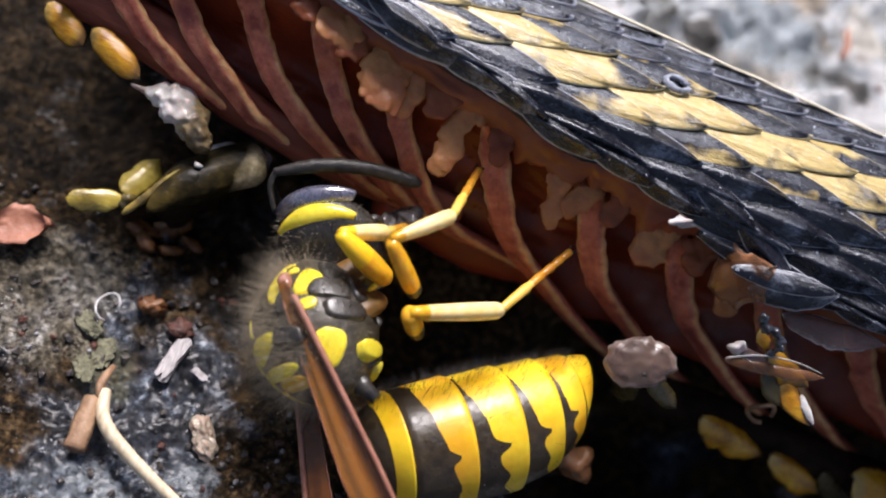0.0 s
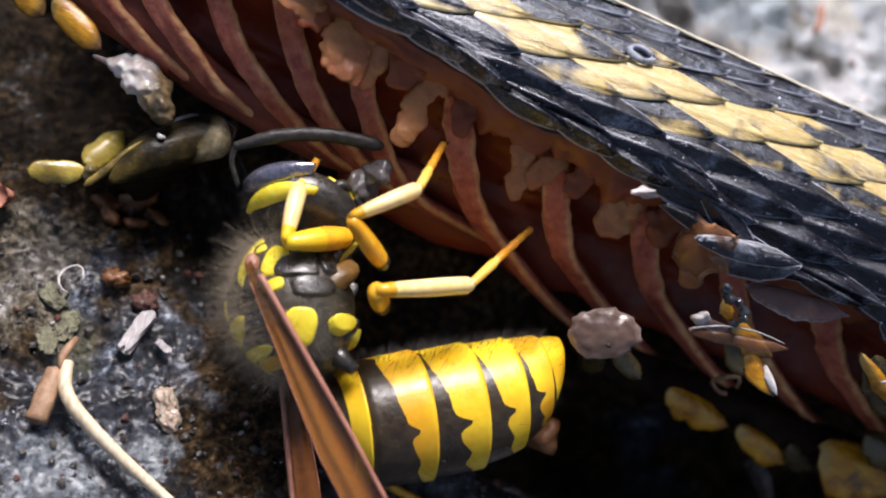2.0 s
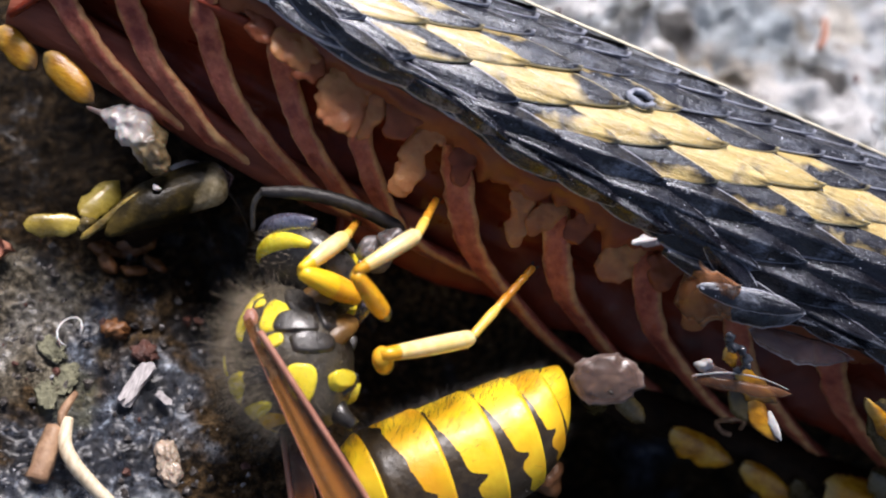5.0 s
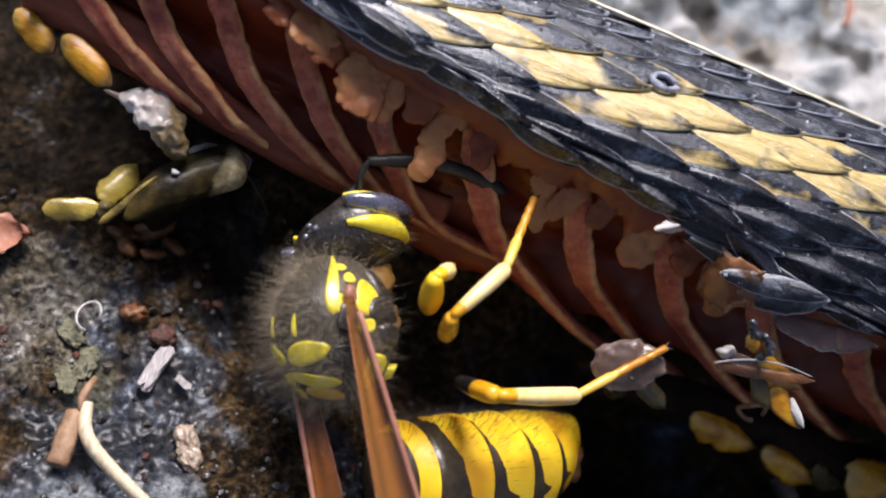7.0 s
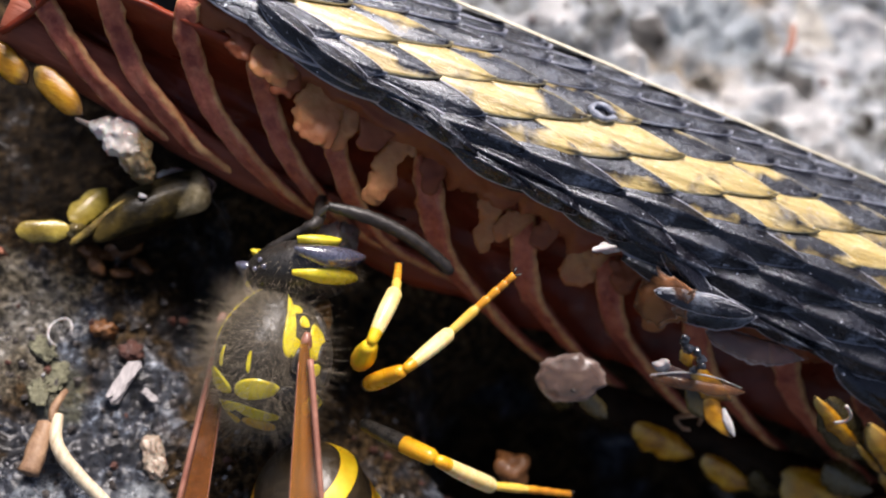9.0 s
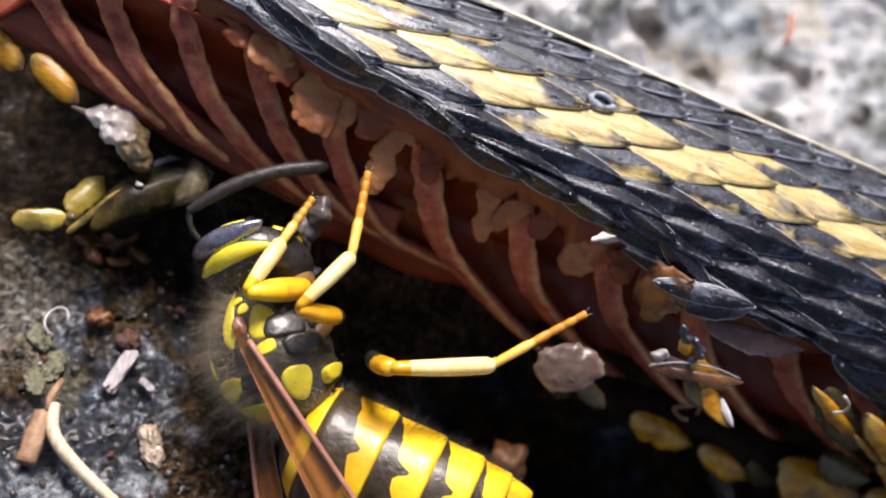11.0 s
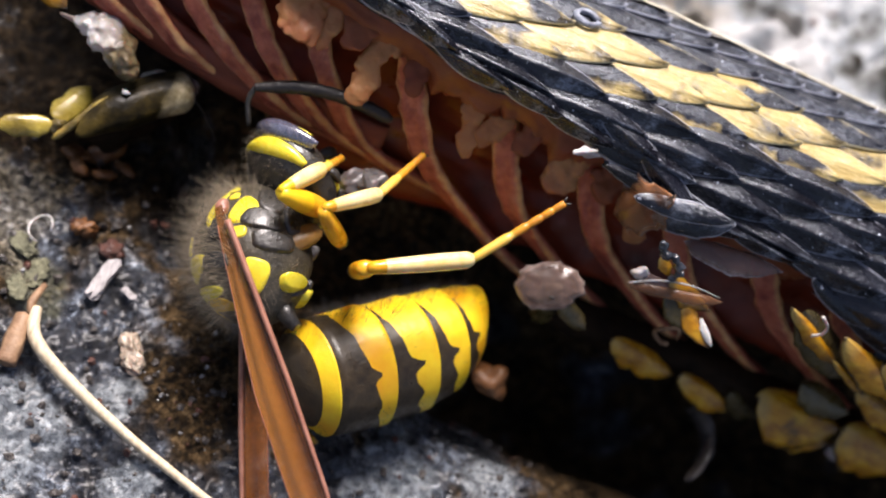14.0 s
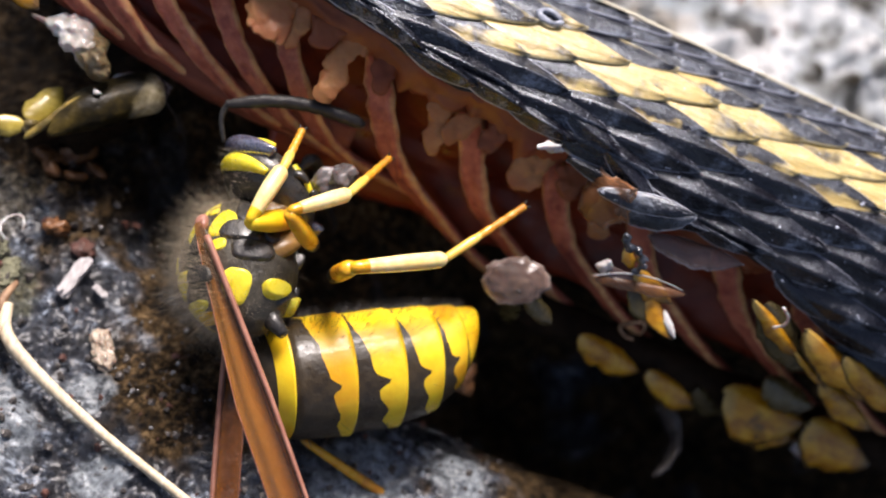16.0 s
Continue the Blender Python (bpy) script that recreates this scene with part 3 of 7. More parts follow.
def build_skin():
    rings = []
    xs = np.arange(-19, 40.1, 0.5)
    for x in xs:
        top = cut_angle(x) - 2 + 2.0 * noise.noise(Vector((x * 0.9, 0, 0)))
        angs = [top + (-72 - top) * k / 44 for k in range(45)]
        outer = [on_body(x, a, GIRTH - 0.12) for a in angs]
        inner = [on_body(x, a, GIRTH - 0.42) for a in angs]
        rings.append(outer + inner[::-1])
    v, f = lofted(rings)
    mesh_object("skin", v, f, "skin", snake, "black skin under the scales")


build_skin()


def scale_shape(length=4.8, width=1.36, n=14, k=8, keel=0.0):
    """A keeled lance-shaped scale, tip at the origin, root towards -x, bent round the body."""
    top = []
    for i in range(n + 1):
        s = i / n
        w = width / 2 * (math.sin(math.pi * min(0.5, 0.07 + s * 0.95)) if s < 0.46 else max(1 - ((s - 0.46) / 0.54) ** 1.6, 0.0) ** 0.8 * 0.985 + 0.015)
        row = []
        for j in range(k + 1):
            q = j / k * 2 - 1
            y = q * w
            z = -(y * y) / (2 * GIRTH) + 0.11 * max(0, 1 - abs(q) * 3.2) * (0.4 + 0.6 * s) - 0.05 * abs(q) ** 3
            z += -0.16 * (1 - s) + 0.13 * s + keel * (1 - abs(q)) ** 1.2 * min(1.0, s * 1.7) * (1 - max(0.0, (s - 0.62) / 0.38) ** 1.6)
            row.append((-(1 - s) * length, y, z))
        top.append(row)
    rings = [r + [(x * 0.995 - 0.01, y * 0.97, z - 0.09) for x, y, z in r[::-1]] for r in top]
    rim = []
    for i in range(n + 1):
        row = [max(abs(j / k * 2 - 1) ** 2, min(1.0, max(0.0, (i / n - 0.8) / 0.2)) ** 1.5) for j in range(k + 1)]
        rim += row + row[::-1]
    return (*lofted(rings), rim)


ROWS = [(155.5, 0), (146, 1), (136.5, 0), (127.5, 1), (119.3, 0), (111.8, 1), (104.7, 0), (97.8, 1), (89.7, 0), (82.2, 1), (73.5, 0), (66, 1), (58.5, 0), (53, 1), (46, 0), (40, 1), (174, 0), (165, 1)]


def build_scales():
    made = {}
    for kind in ("scale_black", "scale_yellow", "scale_flank", "scale_edge_low", "scale_edge_high"):
        v, f, rim = scale_shape(4.9, 1.34, 18, 10, 0.38) if kind == "scale_flank" else scale_shape()
        ob = mesh_object("scale", v, f, kind, snake, rim=rim)
        made[kind] = ob.data
        bpy.data.objects.remove(ob)
    rng = random.Random(4)
    for deg, phase in ROWS:
        kind = {97.8: "scale_yellow", 89.7: "scale_yellow", 104.7: "scale_edge_high", 82.2: "scale_edge_low"}.get(deg, "scale_black")
        for n in range(-4, 8):
            made_of = kind
            x = (0.56 if phase else 2.33) + 3.56 * n + rng.uniform(-0.08, 0.08)
            if deg > 108:
                made_of = "scale_flank"
                x += 0.4 if deg > 123 else 0.0
            if deg == 104.7 and x < 0:
                made_of = "scale_black"
            if deg == 97.8 and x < -2.0:
                made_of = "scale_black" if x < -5.5 else "scale_edge_high"
            if deg == 89.7 and x < -8.0:
                made_of = "scale_edge_high"
            edge = cut_angle(x - 1.0)
            if deg > edge - 3.4:
                continue
            loose = max(0.0, 1 - (edge - 4 - deg) / 9.0)
            tilt = rng.uniform(-1.2, 1.2) - 2.0 * loose * rng.random()
            p = on_body(x, deg, GIRTH + 0.10 + 0.05 * loose)
            lean = min(max(cut_angle(x) - cut_angle(x - 3.0), 0.0) * 0.8, 7.0)  # scales beside the tear follow its slope
            twist = rng.uniform(-1.5, 1.5) + loose * (rng.uniform(-3, 3) - lean)
            m = at(p.x, p.y, p.z, deg - 90, 0, 0) @ pose(0, 0, 0, rng.uniform(-2, 2), tilt, twist)
            shared("scale", made[made_of], snake, m @ Matrix.Diagonal((1, 0.7 if loose > 0.4 and deg > 108 else 1, 1, 1)))
    # a row of smaller scales that follows the torn edge, some lifted
    for k in range(11):
        x = -6.6 + 1.95 * k + rng.uniform(-0.2, 0.2)
        slope = cut_angle(x) - cut_angle(x - 2.5)
        deg = cut_angle(x - 0.8) - 3.2 + rng.uniform(-0.8, 0.8)
        p = on_body(x, deg, GIRTH + 0.08)
        turn = -min(max(slope * 2.7, 2.0), 22.0) + rng.uniform(-4, 4)
        m = at(p.x, p.y, p.z, deg - 90, 0, 0) @ pose(0, 0, 0, rng.uniform(-4, 4), rng.uniform(2, 9), turn)
        shared("scale", made["scale_flank"], snake, m @ Matrix.Diagonal((0.66, 0.66, 1, 1)))


build_scales()


def build_sunlit_rim():
    """The sunlit rim along the far side of the back, added as a thin pale strip."""
    rings = []
    for x in np.arange(-12, 20.1, 0.2):
        thin = 1.0 - 0.82 * min(max((x - 1.0) / 12.0, 0.0), 1.0)
        mid = 46.2 + 0.35 * noise.noise(Vector((x * 0.5, 3, 0)))
        wide = (3.2 + 0.5 * noise.noise(Vector((x * 1.1, 0, 4)))) * thin
        lift = GIRTH + 0.26 + 0.12 * thin + 0.03 * noise.noise(Vector((x * 0.9, 6, 0)))
        ring = [on_body(x, mid + wide * math.cos(a), lift + 0.06 * math.sin(a)) for a in [2 * math.pi * k / 10 for k in range(10)]]
        rings.append(ring)
    v, f = lofted(rings)
    mesh_object("pale_line", v, f, "pale_edge", snake, "sunlit far rim of the back, painted as a thin pale strip")


build_sunlit_rim()


def low_angle(x):
    """How far down the inner wall and the ribs reach at x."""
    return 153 + 35 * min(max((x + 16.0) / 8.0, 0.0), 1.0) + 26 * min(max((x + 8.0) / 6.0, 0.0), 1.0)


def build_cavity():
    rings = []
    for x in np.arange(-17.2, 30.1, 0.35):
        ring = []
        top = min(max(cut_angle(x) - 4, 112), 126) + 48 * min(max((-15.5 - x) / 2.6, 0.0), 1.0)
        for k in range(40):
            s = k / 39
            deg = top + (max(low_angle(x), top + 12) - top) * s
            r = 4.75 - 1.75 * math.sin(math.pi * min(0.8 if x < -5 else 1, s * 1.1)) ** 0.7
            r += 0.35 * noise.noise(Vector((x * 0.5, s * 4, 1))) + 0.14 * noise.noise(Vector((x * 1.6, s * 11, 4)))
            ring.append(on_inside(x, deg, r))
        rings.append(ring)
    v, f = lofted(rings, closed=False)
    ob = mesh_object("flesh_wall", v, f, "flesh", snake, "wet dark red flesh inside the body")
    th = ob.modifiers.new("thick", "SOLIDIFY")
    th.thickness = 0.2 * U
    # the torn lining that hangs under the skin's edge
    rings = []
    for x in np.arange(-11.6, 14, 0.16):
        ring = []
        top = cut_angle(x) - 3
        drop = 11 + 8 * noise.noise(Vector((x * 0.42, 2, 0))) + 7 * noise.noise(Vector((x * 1.25, 5, 0))) + 4 * noise.noise(Vector((x * 3.3, 8, 0)))
        drop = max(drop, 3.0)
        for k in range(14):
            s = k / 13
            r = 4.86 - 0.5 * s + 0.10 * noise.noise(Vector((x * 1.3, s * 3, 7))) + 0.1 * math.sin(s * math.pi)
            ring.append(on_inside(x, top + drop * s, r, 0.45))
        back = [p + Vector((0, 0.16, -0.05)) for p in ring[::-1]]
        rings.append(ring + back)
    v, f = lofted(rings)
    mesh_object("lining", v, f, "membrane", snake, "torn tan lining under the skin")


build_cavity()

RIBS = [(-16.9, 7.0), (-14.15, 5.6), (-11.5, 5.4), (-8.9, 4.5), (-6.3, 3.3), (-2.75, 2.9), (0.85, 2.6), (4.25, 2.7), (7.7, 2.9), (11.2, 3.2), (14.5, 3.4)]


def band_along(pts, widths, thick, seed, groove=0.12):
    """A flat grooved band along points on the body's inside; rim is 1 at its edges."""
    rings, rim = [], []
    for i, p in enumerate(pts):
        t = (pts[min(i + 1, len(pts) - 1)] - pts[max(i - 1, 0)]).normalized()
        out = (p - Vector((p.x, AXIS_Y, AXIS_Z))).normalized()
        out = (out - t * out.dot(t)).normalized()
        side = t.cross(out)
        ring = []
        for k in range(20):
            a = 2 * math.pi * k / 20
            q = math.cos(a)
            w = widths[i] * (1 + 0.22 * noise.noise(Vector((i * 0.55, q * 2 + seed, seed * 3.3))) + 0.1 * noise.noise(Vector((i * 1.7, q * 2 + seed, 9))))
            h = math.sin(a) * thick * (1 if math.sin(a) > 0 else 1.6)
            if h > 0:
                h -= groove * math.exp(-((q - 0.15) / 0.3) ** 2)
            ring.append(p + side * (q * w) + out * (h + 0.05 * noise.noise(Vector((i * 0.9, k * 0.8, seed)))))
            rim.append((abs(q) if q < 0 else 0.8 * q) if math.sin(a) > -0.3 else 0.3)
        rings.append(ring)
    return (*lofted(rings), rim)


def build_ribs():
    for i, (x0, sweep) in enumerate(RIBS):
        pts, rad = [], []
        last = low_angle(x0 + sweep) + (3 if x0 > -5 else -4)
        for k in range(40):
            s = k / 39
            deg = 102 + (last - 102) * s
            q = (deg - 112) / 65
            dx = sweep * max(q, 0) ** 1.55 + 0.06 * max(0, deg - 178)
            r = (4.8 if x0 > -4 else 4.55) - 0.3 * s + (0.9 * max(0, (deg - 180) / 25) if x0 > -5 else -0.3 * max(0, s - 0.8) / 0.2) + 0.06 * noise.noise(Vector((s * 5, i, 0)))
            pts.append(on_inside(x0 + dx + 0.12 * noise.noise(Vector((s * 4, i * 2.3, 5))), deg, r))
            rad.append((0.52 if x0 > -4 else 0.43) - 0.05 * s + 0.14 * max(0, s - 0.75))
        v, f, rim = band_along(pts, rad, 0.2, i * 1.7, 0.1)
        mesh_object("rib", v, f, "rib", snake, "flat curved pink-brown rib with orange edge", rim=rim)
    # the sheet of muscle in which their lower ends are buried
    rings = []
    for x in np.arange(-17.5, -2.0, 0.3):
        low = min(low_angle(x), 190)
        top = low - 24 - 6 * noise.noise(Vector((x * 0.35, 0, 2)))
        ring = []
        for k in range(16):
            s = k / 15
            r = 4.05 + 0.3 * math.sin(math.pi * s) + 0.12 * noise.noise(Vector((x * 0.5, s * 3, 4)))
            ring.append(on_inside(x, top + (low + 2 - top) * s, r))
        rings.append(ring + [p + Vector((0, 0.25, 0.0)) for p in ring[::-1]])
    v, f = lofted(rings)
    mesh_object("muscle_band", v, f, "muscle", snake, "dark brown sheet of muscle along the belly")


build_ribs()


def build_lobes():
    """Knobbly lobes of fat hanging from the lining; each hangs from (x, degrees), so wide and so long."""
    spots = [(-8.4, 111, 2.0, 0.9, 0), (-6.8, 118.5, 2.3, 1.7, 1), (-5.3, 123, 1.2, 1.2, 2), (-3.5, 124, 1.3, 2.5, 3), (0.2, 137, 1.0, 1.5, 4), (1.3, 135, 1.3, 0.8, 5), (4.0, 137.5, 1.7, 1.4, 6), (7.2, 145, 1.3, 1.4, 7), (-7.7, 114, 1.4, 1.0, 8), (-4.5, 120, 1.5, 1.0, 9), (-2.2, 126, 1.2, 1.0, 10), (2.6, 133, 1.2, 0.9, 11), (5.6, 137, 1.4, 1.0, 12), (-9.7, 106, 1.4, 0.9, 13)]
    for x, deg, wide, long, i in spots:
        rng = random.Random(20 + i)
        knobs = []
        count = int(10 + wide * long * 9)
        for k in range(count):
            s = (k + 0.5) / count
            y = -long * (s - 0.12)
            w = wide * 0.5 * (1.05 - 0.35 * s) * (0.8 + 0.4 * rng.random())
            r = rng.uniform(0.16, 0.40)
            px = rng.uniform(-1, 1) * max(w - r, 0.05) + 0.25 * wide * math.sin(i * 2.1) * s
            knobs.append(moved(lump((r, r * rng.uniform(0.8, 1.2), 0.08 + 0.04 * rng.random()), i * 31 + k, 0.25, 2), (px, y, rng.uniform(-0.04, 0.04), rng.uniform(-14, 14), rng.uniform(-14, 14), rng.uniform(0, 90))))
        p = on_inside(x, deg, 4.78 if x > -9 else 4.5, 0.7)
        v, f = moved(joined(*knobs), (p.x, p.y, p.z, deg - 90, 0, 8 * math.sin(i * 1.7)))
        ob = mesh_object("fat_lobe", v, f, "fat" if i < 8 else "membrane", snake, "pale orange knobbly lobe of fat" if i < 8 else "orange-brown shred of lining")
        fuse = ob.modifiers.new("fuse", "REMESH")
        fuse.mode, fuse.voxel_size, fuse.use_smooth_shade = "VOXEL", 0.05 * U, True
        soft = ob.modifiers.new("soft", "SMOOTH")
        soft.factor, soft.iterations = 0.5, 9


build_lobes()


def build_belly():
    """Belly scales left along the lower edge, yellow with dark joints."""
    spots = [
        ((9.0, -3.5, 2.3), (12.3, -3.2, 1.0), 1.25, "torn"), ((12.4, -3.3, 1.4), (15.5, -3.2, 0.3), 1.15, "torn"), ((14.7, -3.1, 1.3), (16.6, -3.0, 0.0), 1.0, "belly_dark"),
        ((15.5, -3.25, 1.9), (19.2, -3.2, 2.0), 2.4, "torn"), ((16.4, -3.3, 0.9), (19.6, -3.3, 0.9), 1.5, "torn"), ((19.3, -3.2, 2.2), (23.0, -3.2, 1.0), 2.3, "torn"),
        ((13.0, -3.2, 8.3), (16.3, -3.2, 6.1), 0.65, "torn"), ((15.9, -3.25, 6.4), (18.2, -3.25, 5.0), 0.28, "torn"),
        ((15.5, -3.1, 7.7), (20.2, -3.2, 5.3), 1.2, "torn"), ((17.9, -3.1, 5.1), (21.5, -3.1, 3.3), 1.0, "torn"), ((17.6, -3.0, 7.0), (21.8, -3.1, 5.2), 1.1, "torn"),
        ((16.4, -2.95, 3.6), (19.0, -2.9, 2.9), 1.3, "belly_dark"), ((18.6, -3.0, 1.9), (20.0, -3.0, 0.7), 1.3, "belly_dark"), ((13.7, -2.9, 8.0), (17.5, -2.9, 5.2), 1.5, "belly_dark"),
        ((-15.78, -0.70, 6.02), (-13.75, -1.62, 5.68), 0.72, "torn"), ((-17.45, -0.38, 5.98), (-15.85, -1.22, 5.62), 0.72, "torn"),
    ]
    for i, (p, q, w, mat) in enumerate(spots):
        far = p[0] < -10
        v, f, rim = blade(p, q, w, 0.12 if far else 0.07, TO_VIEWER, 0.42 if far else 0.35, 2.2 if far else 1.4, i * 1.9, 0.06 if far else 0.18, 0.12 if far else 0.05, 0.9 if far else 0.5)
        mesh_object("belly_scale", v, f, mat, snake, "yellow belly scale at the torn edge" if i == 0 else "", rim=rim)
    # flesh that carries them on the ground, its near-black colour painting the shade
    rings = []
    for x in np.arange(5, 36, 0.5):
        ring = []
        for k in range(14):
            a = math.pi * 2 * k / 14
            w = 0.85 * min(1, 0.25 + (x - 5) / 4) + 0.25 * noise.noise(Vector((x * 0.6, k, 0)))
            shift = 0.8 if x > 5 else -0.6 * min(1, (5 - x) / 10)
            ring.append((x, -1.5 - shift * 0.9 + math.cos(a) * w, 0.7 + math.sin(a) * w * 0.85))
        rings.append(ring)
    v, f = lofted(rings)
    mesh_object("belly_flesh", v, f, "dark_flesh", snake, "torn belly wall on the stone, coloured near black like the shade")


build_belly()


def build_torn_skin():
    """Loose scales and chips that hang in the opening."""
    spots = [
        ("clear", "loose_scale", (8.9, -1.9, 7.7), (12.4, -2.0, 8.4), 0.95),
        ("torn", "loose_scale", (8.75, -3.35, 7.5), (10.55, -3.75, 6.95), 0.9), ("film_brown", "horn_chip", (7.45, -3.95, 6.9), (10.75, -3.6, 7.55), 0.42),
        ("clear", "loose_scale", (7.55, -3.6, 7.35), (9.9, -3.6, 7.0), 0.5), ("torn", "loose_scale", (9.6, -3.75, 6.9), (11.0, -4.85, 6.5), 0.7),
        ("chip_white", "horn_chip", (10.35, -4.1, 6.9), (11.05, -4.85, 6.6), 0.28), ("belly_dark", "loose_scale", (9.0, -3.55, 6.9), (10.3, -4.45, 6.35), 0.8), ("torn", "loose_scale", (8.1, -3.0, 8.0), (8.75, -3.3, 7.35), 0.45),
    ]
    for i, (mat, name, p, q, w) in enumerate(spots):
        v, f, rim = blade(p, q, w, 0.05, TO_VIEWER, 0.3, 2.6 if i == 2 else 1.3, i * 2.7 + 30, 0.2, 0.08)
        mesh_object(name, v, f, mat, snake, {"clear": "clear greyish loose scale with white edge", "film_brown": "clear brown chip of horn", "chip_white": "bluish-white tip of horn"}.get(mat, ""), rim=rim)
    for i, (p, q, w) in enumerate((((13.55, -1.8, 8.5), (16.41, -2.29, 7.73), 0.62), ((15.17, -1.5, 8.85), (17.8, -1.92, 8.34), 0.62))):
        v, f, rim = blade(p, q, w, 0.06, TO_VIEWER, 0.5, 1.4, i + 50, 0.05, 0.06, 0.7)
        mesh_object("loose_scale", v, f, "scale_black", snake, "black scale hanging loose at the torn edge", rim=rim)
    for mat, p, q, w, rag, flat, lab in (("film_brown", (6.12, -2.05, 7.7), (7.18, -2.05, 9.84), 1.5, 0.4, 0.9, "ragged clear brown end of a loose scale"), ("scale_black", (6.2, -2.1, 9.15), (9.62, -2.1, 9.99), 0.55, 0.1, 0.9, "greyish upper side of a loose scale"), ("scale_black", (7.21, -2.0, 8.41), (9.72, -2.0, 9.8), 0.9, 0.1, 0.3, "black lower side of a loose scale")):
        v, f, rim = blade(p, q, w, 0.05, TO_VIEWER, 0.35, 1.5, 70 + w * 3, rag, 0.08, flat)
        mesh_object("loose_scale", v, f, mat, snake, lab, rim=rim)
    # dark curl and wet knot of skin by the loose scales
    v, f = tube([(10.3 + 0.42 * math.cos(a * 0.5), -3.6 + 0.1 * math.sin(a), 4.25 + 0.62 * math.sin(a * 0.5)) for a in range(12)], [0.08] * 12, 6, 1, 0.4)
    mesh_object("skin_curl", v, f, "bark", snake, "thin brown curl of skin")
    v, f = tube(bent([(7.44, -3.96, 7.00), (8.45, -3.61, 7.35), (9.55, -3.49, 7.60), (10.58, -3.54, 7.64)], 16), [0.03, 0.05, 0.055, 0.05, 0.05, 0.045, 0.045, 0.04, 0.04, 0.04, 0.035, 0.03, 0.03, 0.025, 0.02, 0.01], 6, 0.6, 0.2)
    mesh_object("horn_edge", v, f, "chip_white", snake, "white worn edge of the chip")
    knot = [moved(lump((r, r * 0.8, r), 120 + k, 0.4, 3), (x, y, z, 20 * k, 30 * k, 0)) for k, (x, y, z, r) in enumerate(((7.75, -3.2, 8.75, 0.18), (8.0, -3.35, 8.5, 0.22), (8.35, -3.35, 8.45, 0.18), (8.65, -3.4, 8.2, 0.20), (8.85, -3.4, 7.85, 0.17), (8.75, -3.45, 7.5, 0.15)))]
    v, f = joined(*knot)
    ob = mesh_object("skin_knot", v, f, "wet_knot", snake, "wet dark knot of torn skin")
    fuse = ob.modifiers.new("fuse", "REMESH")
    fuse.mode, fuse.voxel_size, fuse.use_smooth_shade = "VOXEL", 0.05 * U, True
    v, f = moved(lump((0.26, 0.2, 0.34), 64, 0.3, 3), (7.7, -3.55, 7.2, 0, 0, 0))
    mesh_object("horn_chip", v, f, "chip_white", snake)
    v, f = tube(bent([(13.9, -3.4, 8.8), (14.35, -3.4, 8.4), (14.5, -3.4, 7.9), (14.3, -3.4, 7.5)], 12), [0.06] * 12, 6, 1, 0.3)
    mesh_object("skin_curl", v, f, "chip_white", snake, "thin white curl of skin")
    v, f = moved(lump((0.62, 0.16, 0.12), 60, 0.5, 3), (4.15, -1.45, 9.5, 40, 20, 35))
    mesh_object("white_shred", v, f, "chip_white", snake, "white shred on the torn skin edge")
    v, f = tube([on_body(2.64 + 0.42 * math.cos(a * math.pi / 8), 85.6 + 2.9 * math.sin(a * math.pi / 8), GIRTH + 0.28) for a in range(16)], [0.11] * 16, 8, 1.0, 0.7, 3)
    mesh_object("ring_mark", v, f, "foam", snake, "small grey ring of dried foam on a scale")


build_torn_skin()


# ---- scraps and grit on the stone ----
def scrap(name, vf, mat, label, category, group=""):
    ob = mesh_object(name, vf[0], vf[1], mat)
    tagged(ob, label, category, group)
    return ob


def rest(x, y):
    return ground_height(x, y)


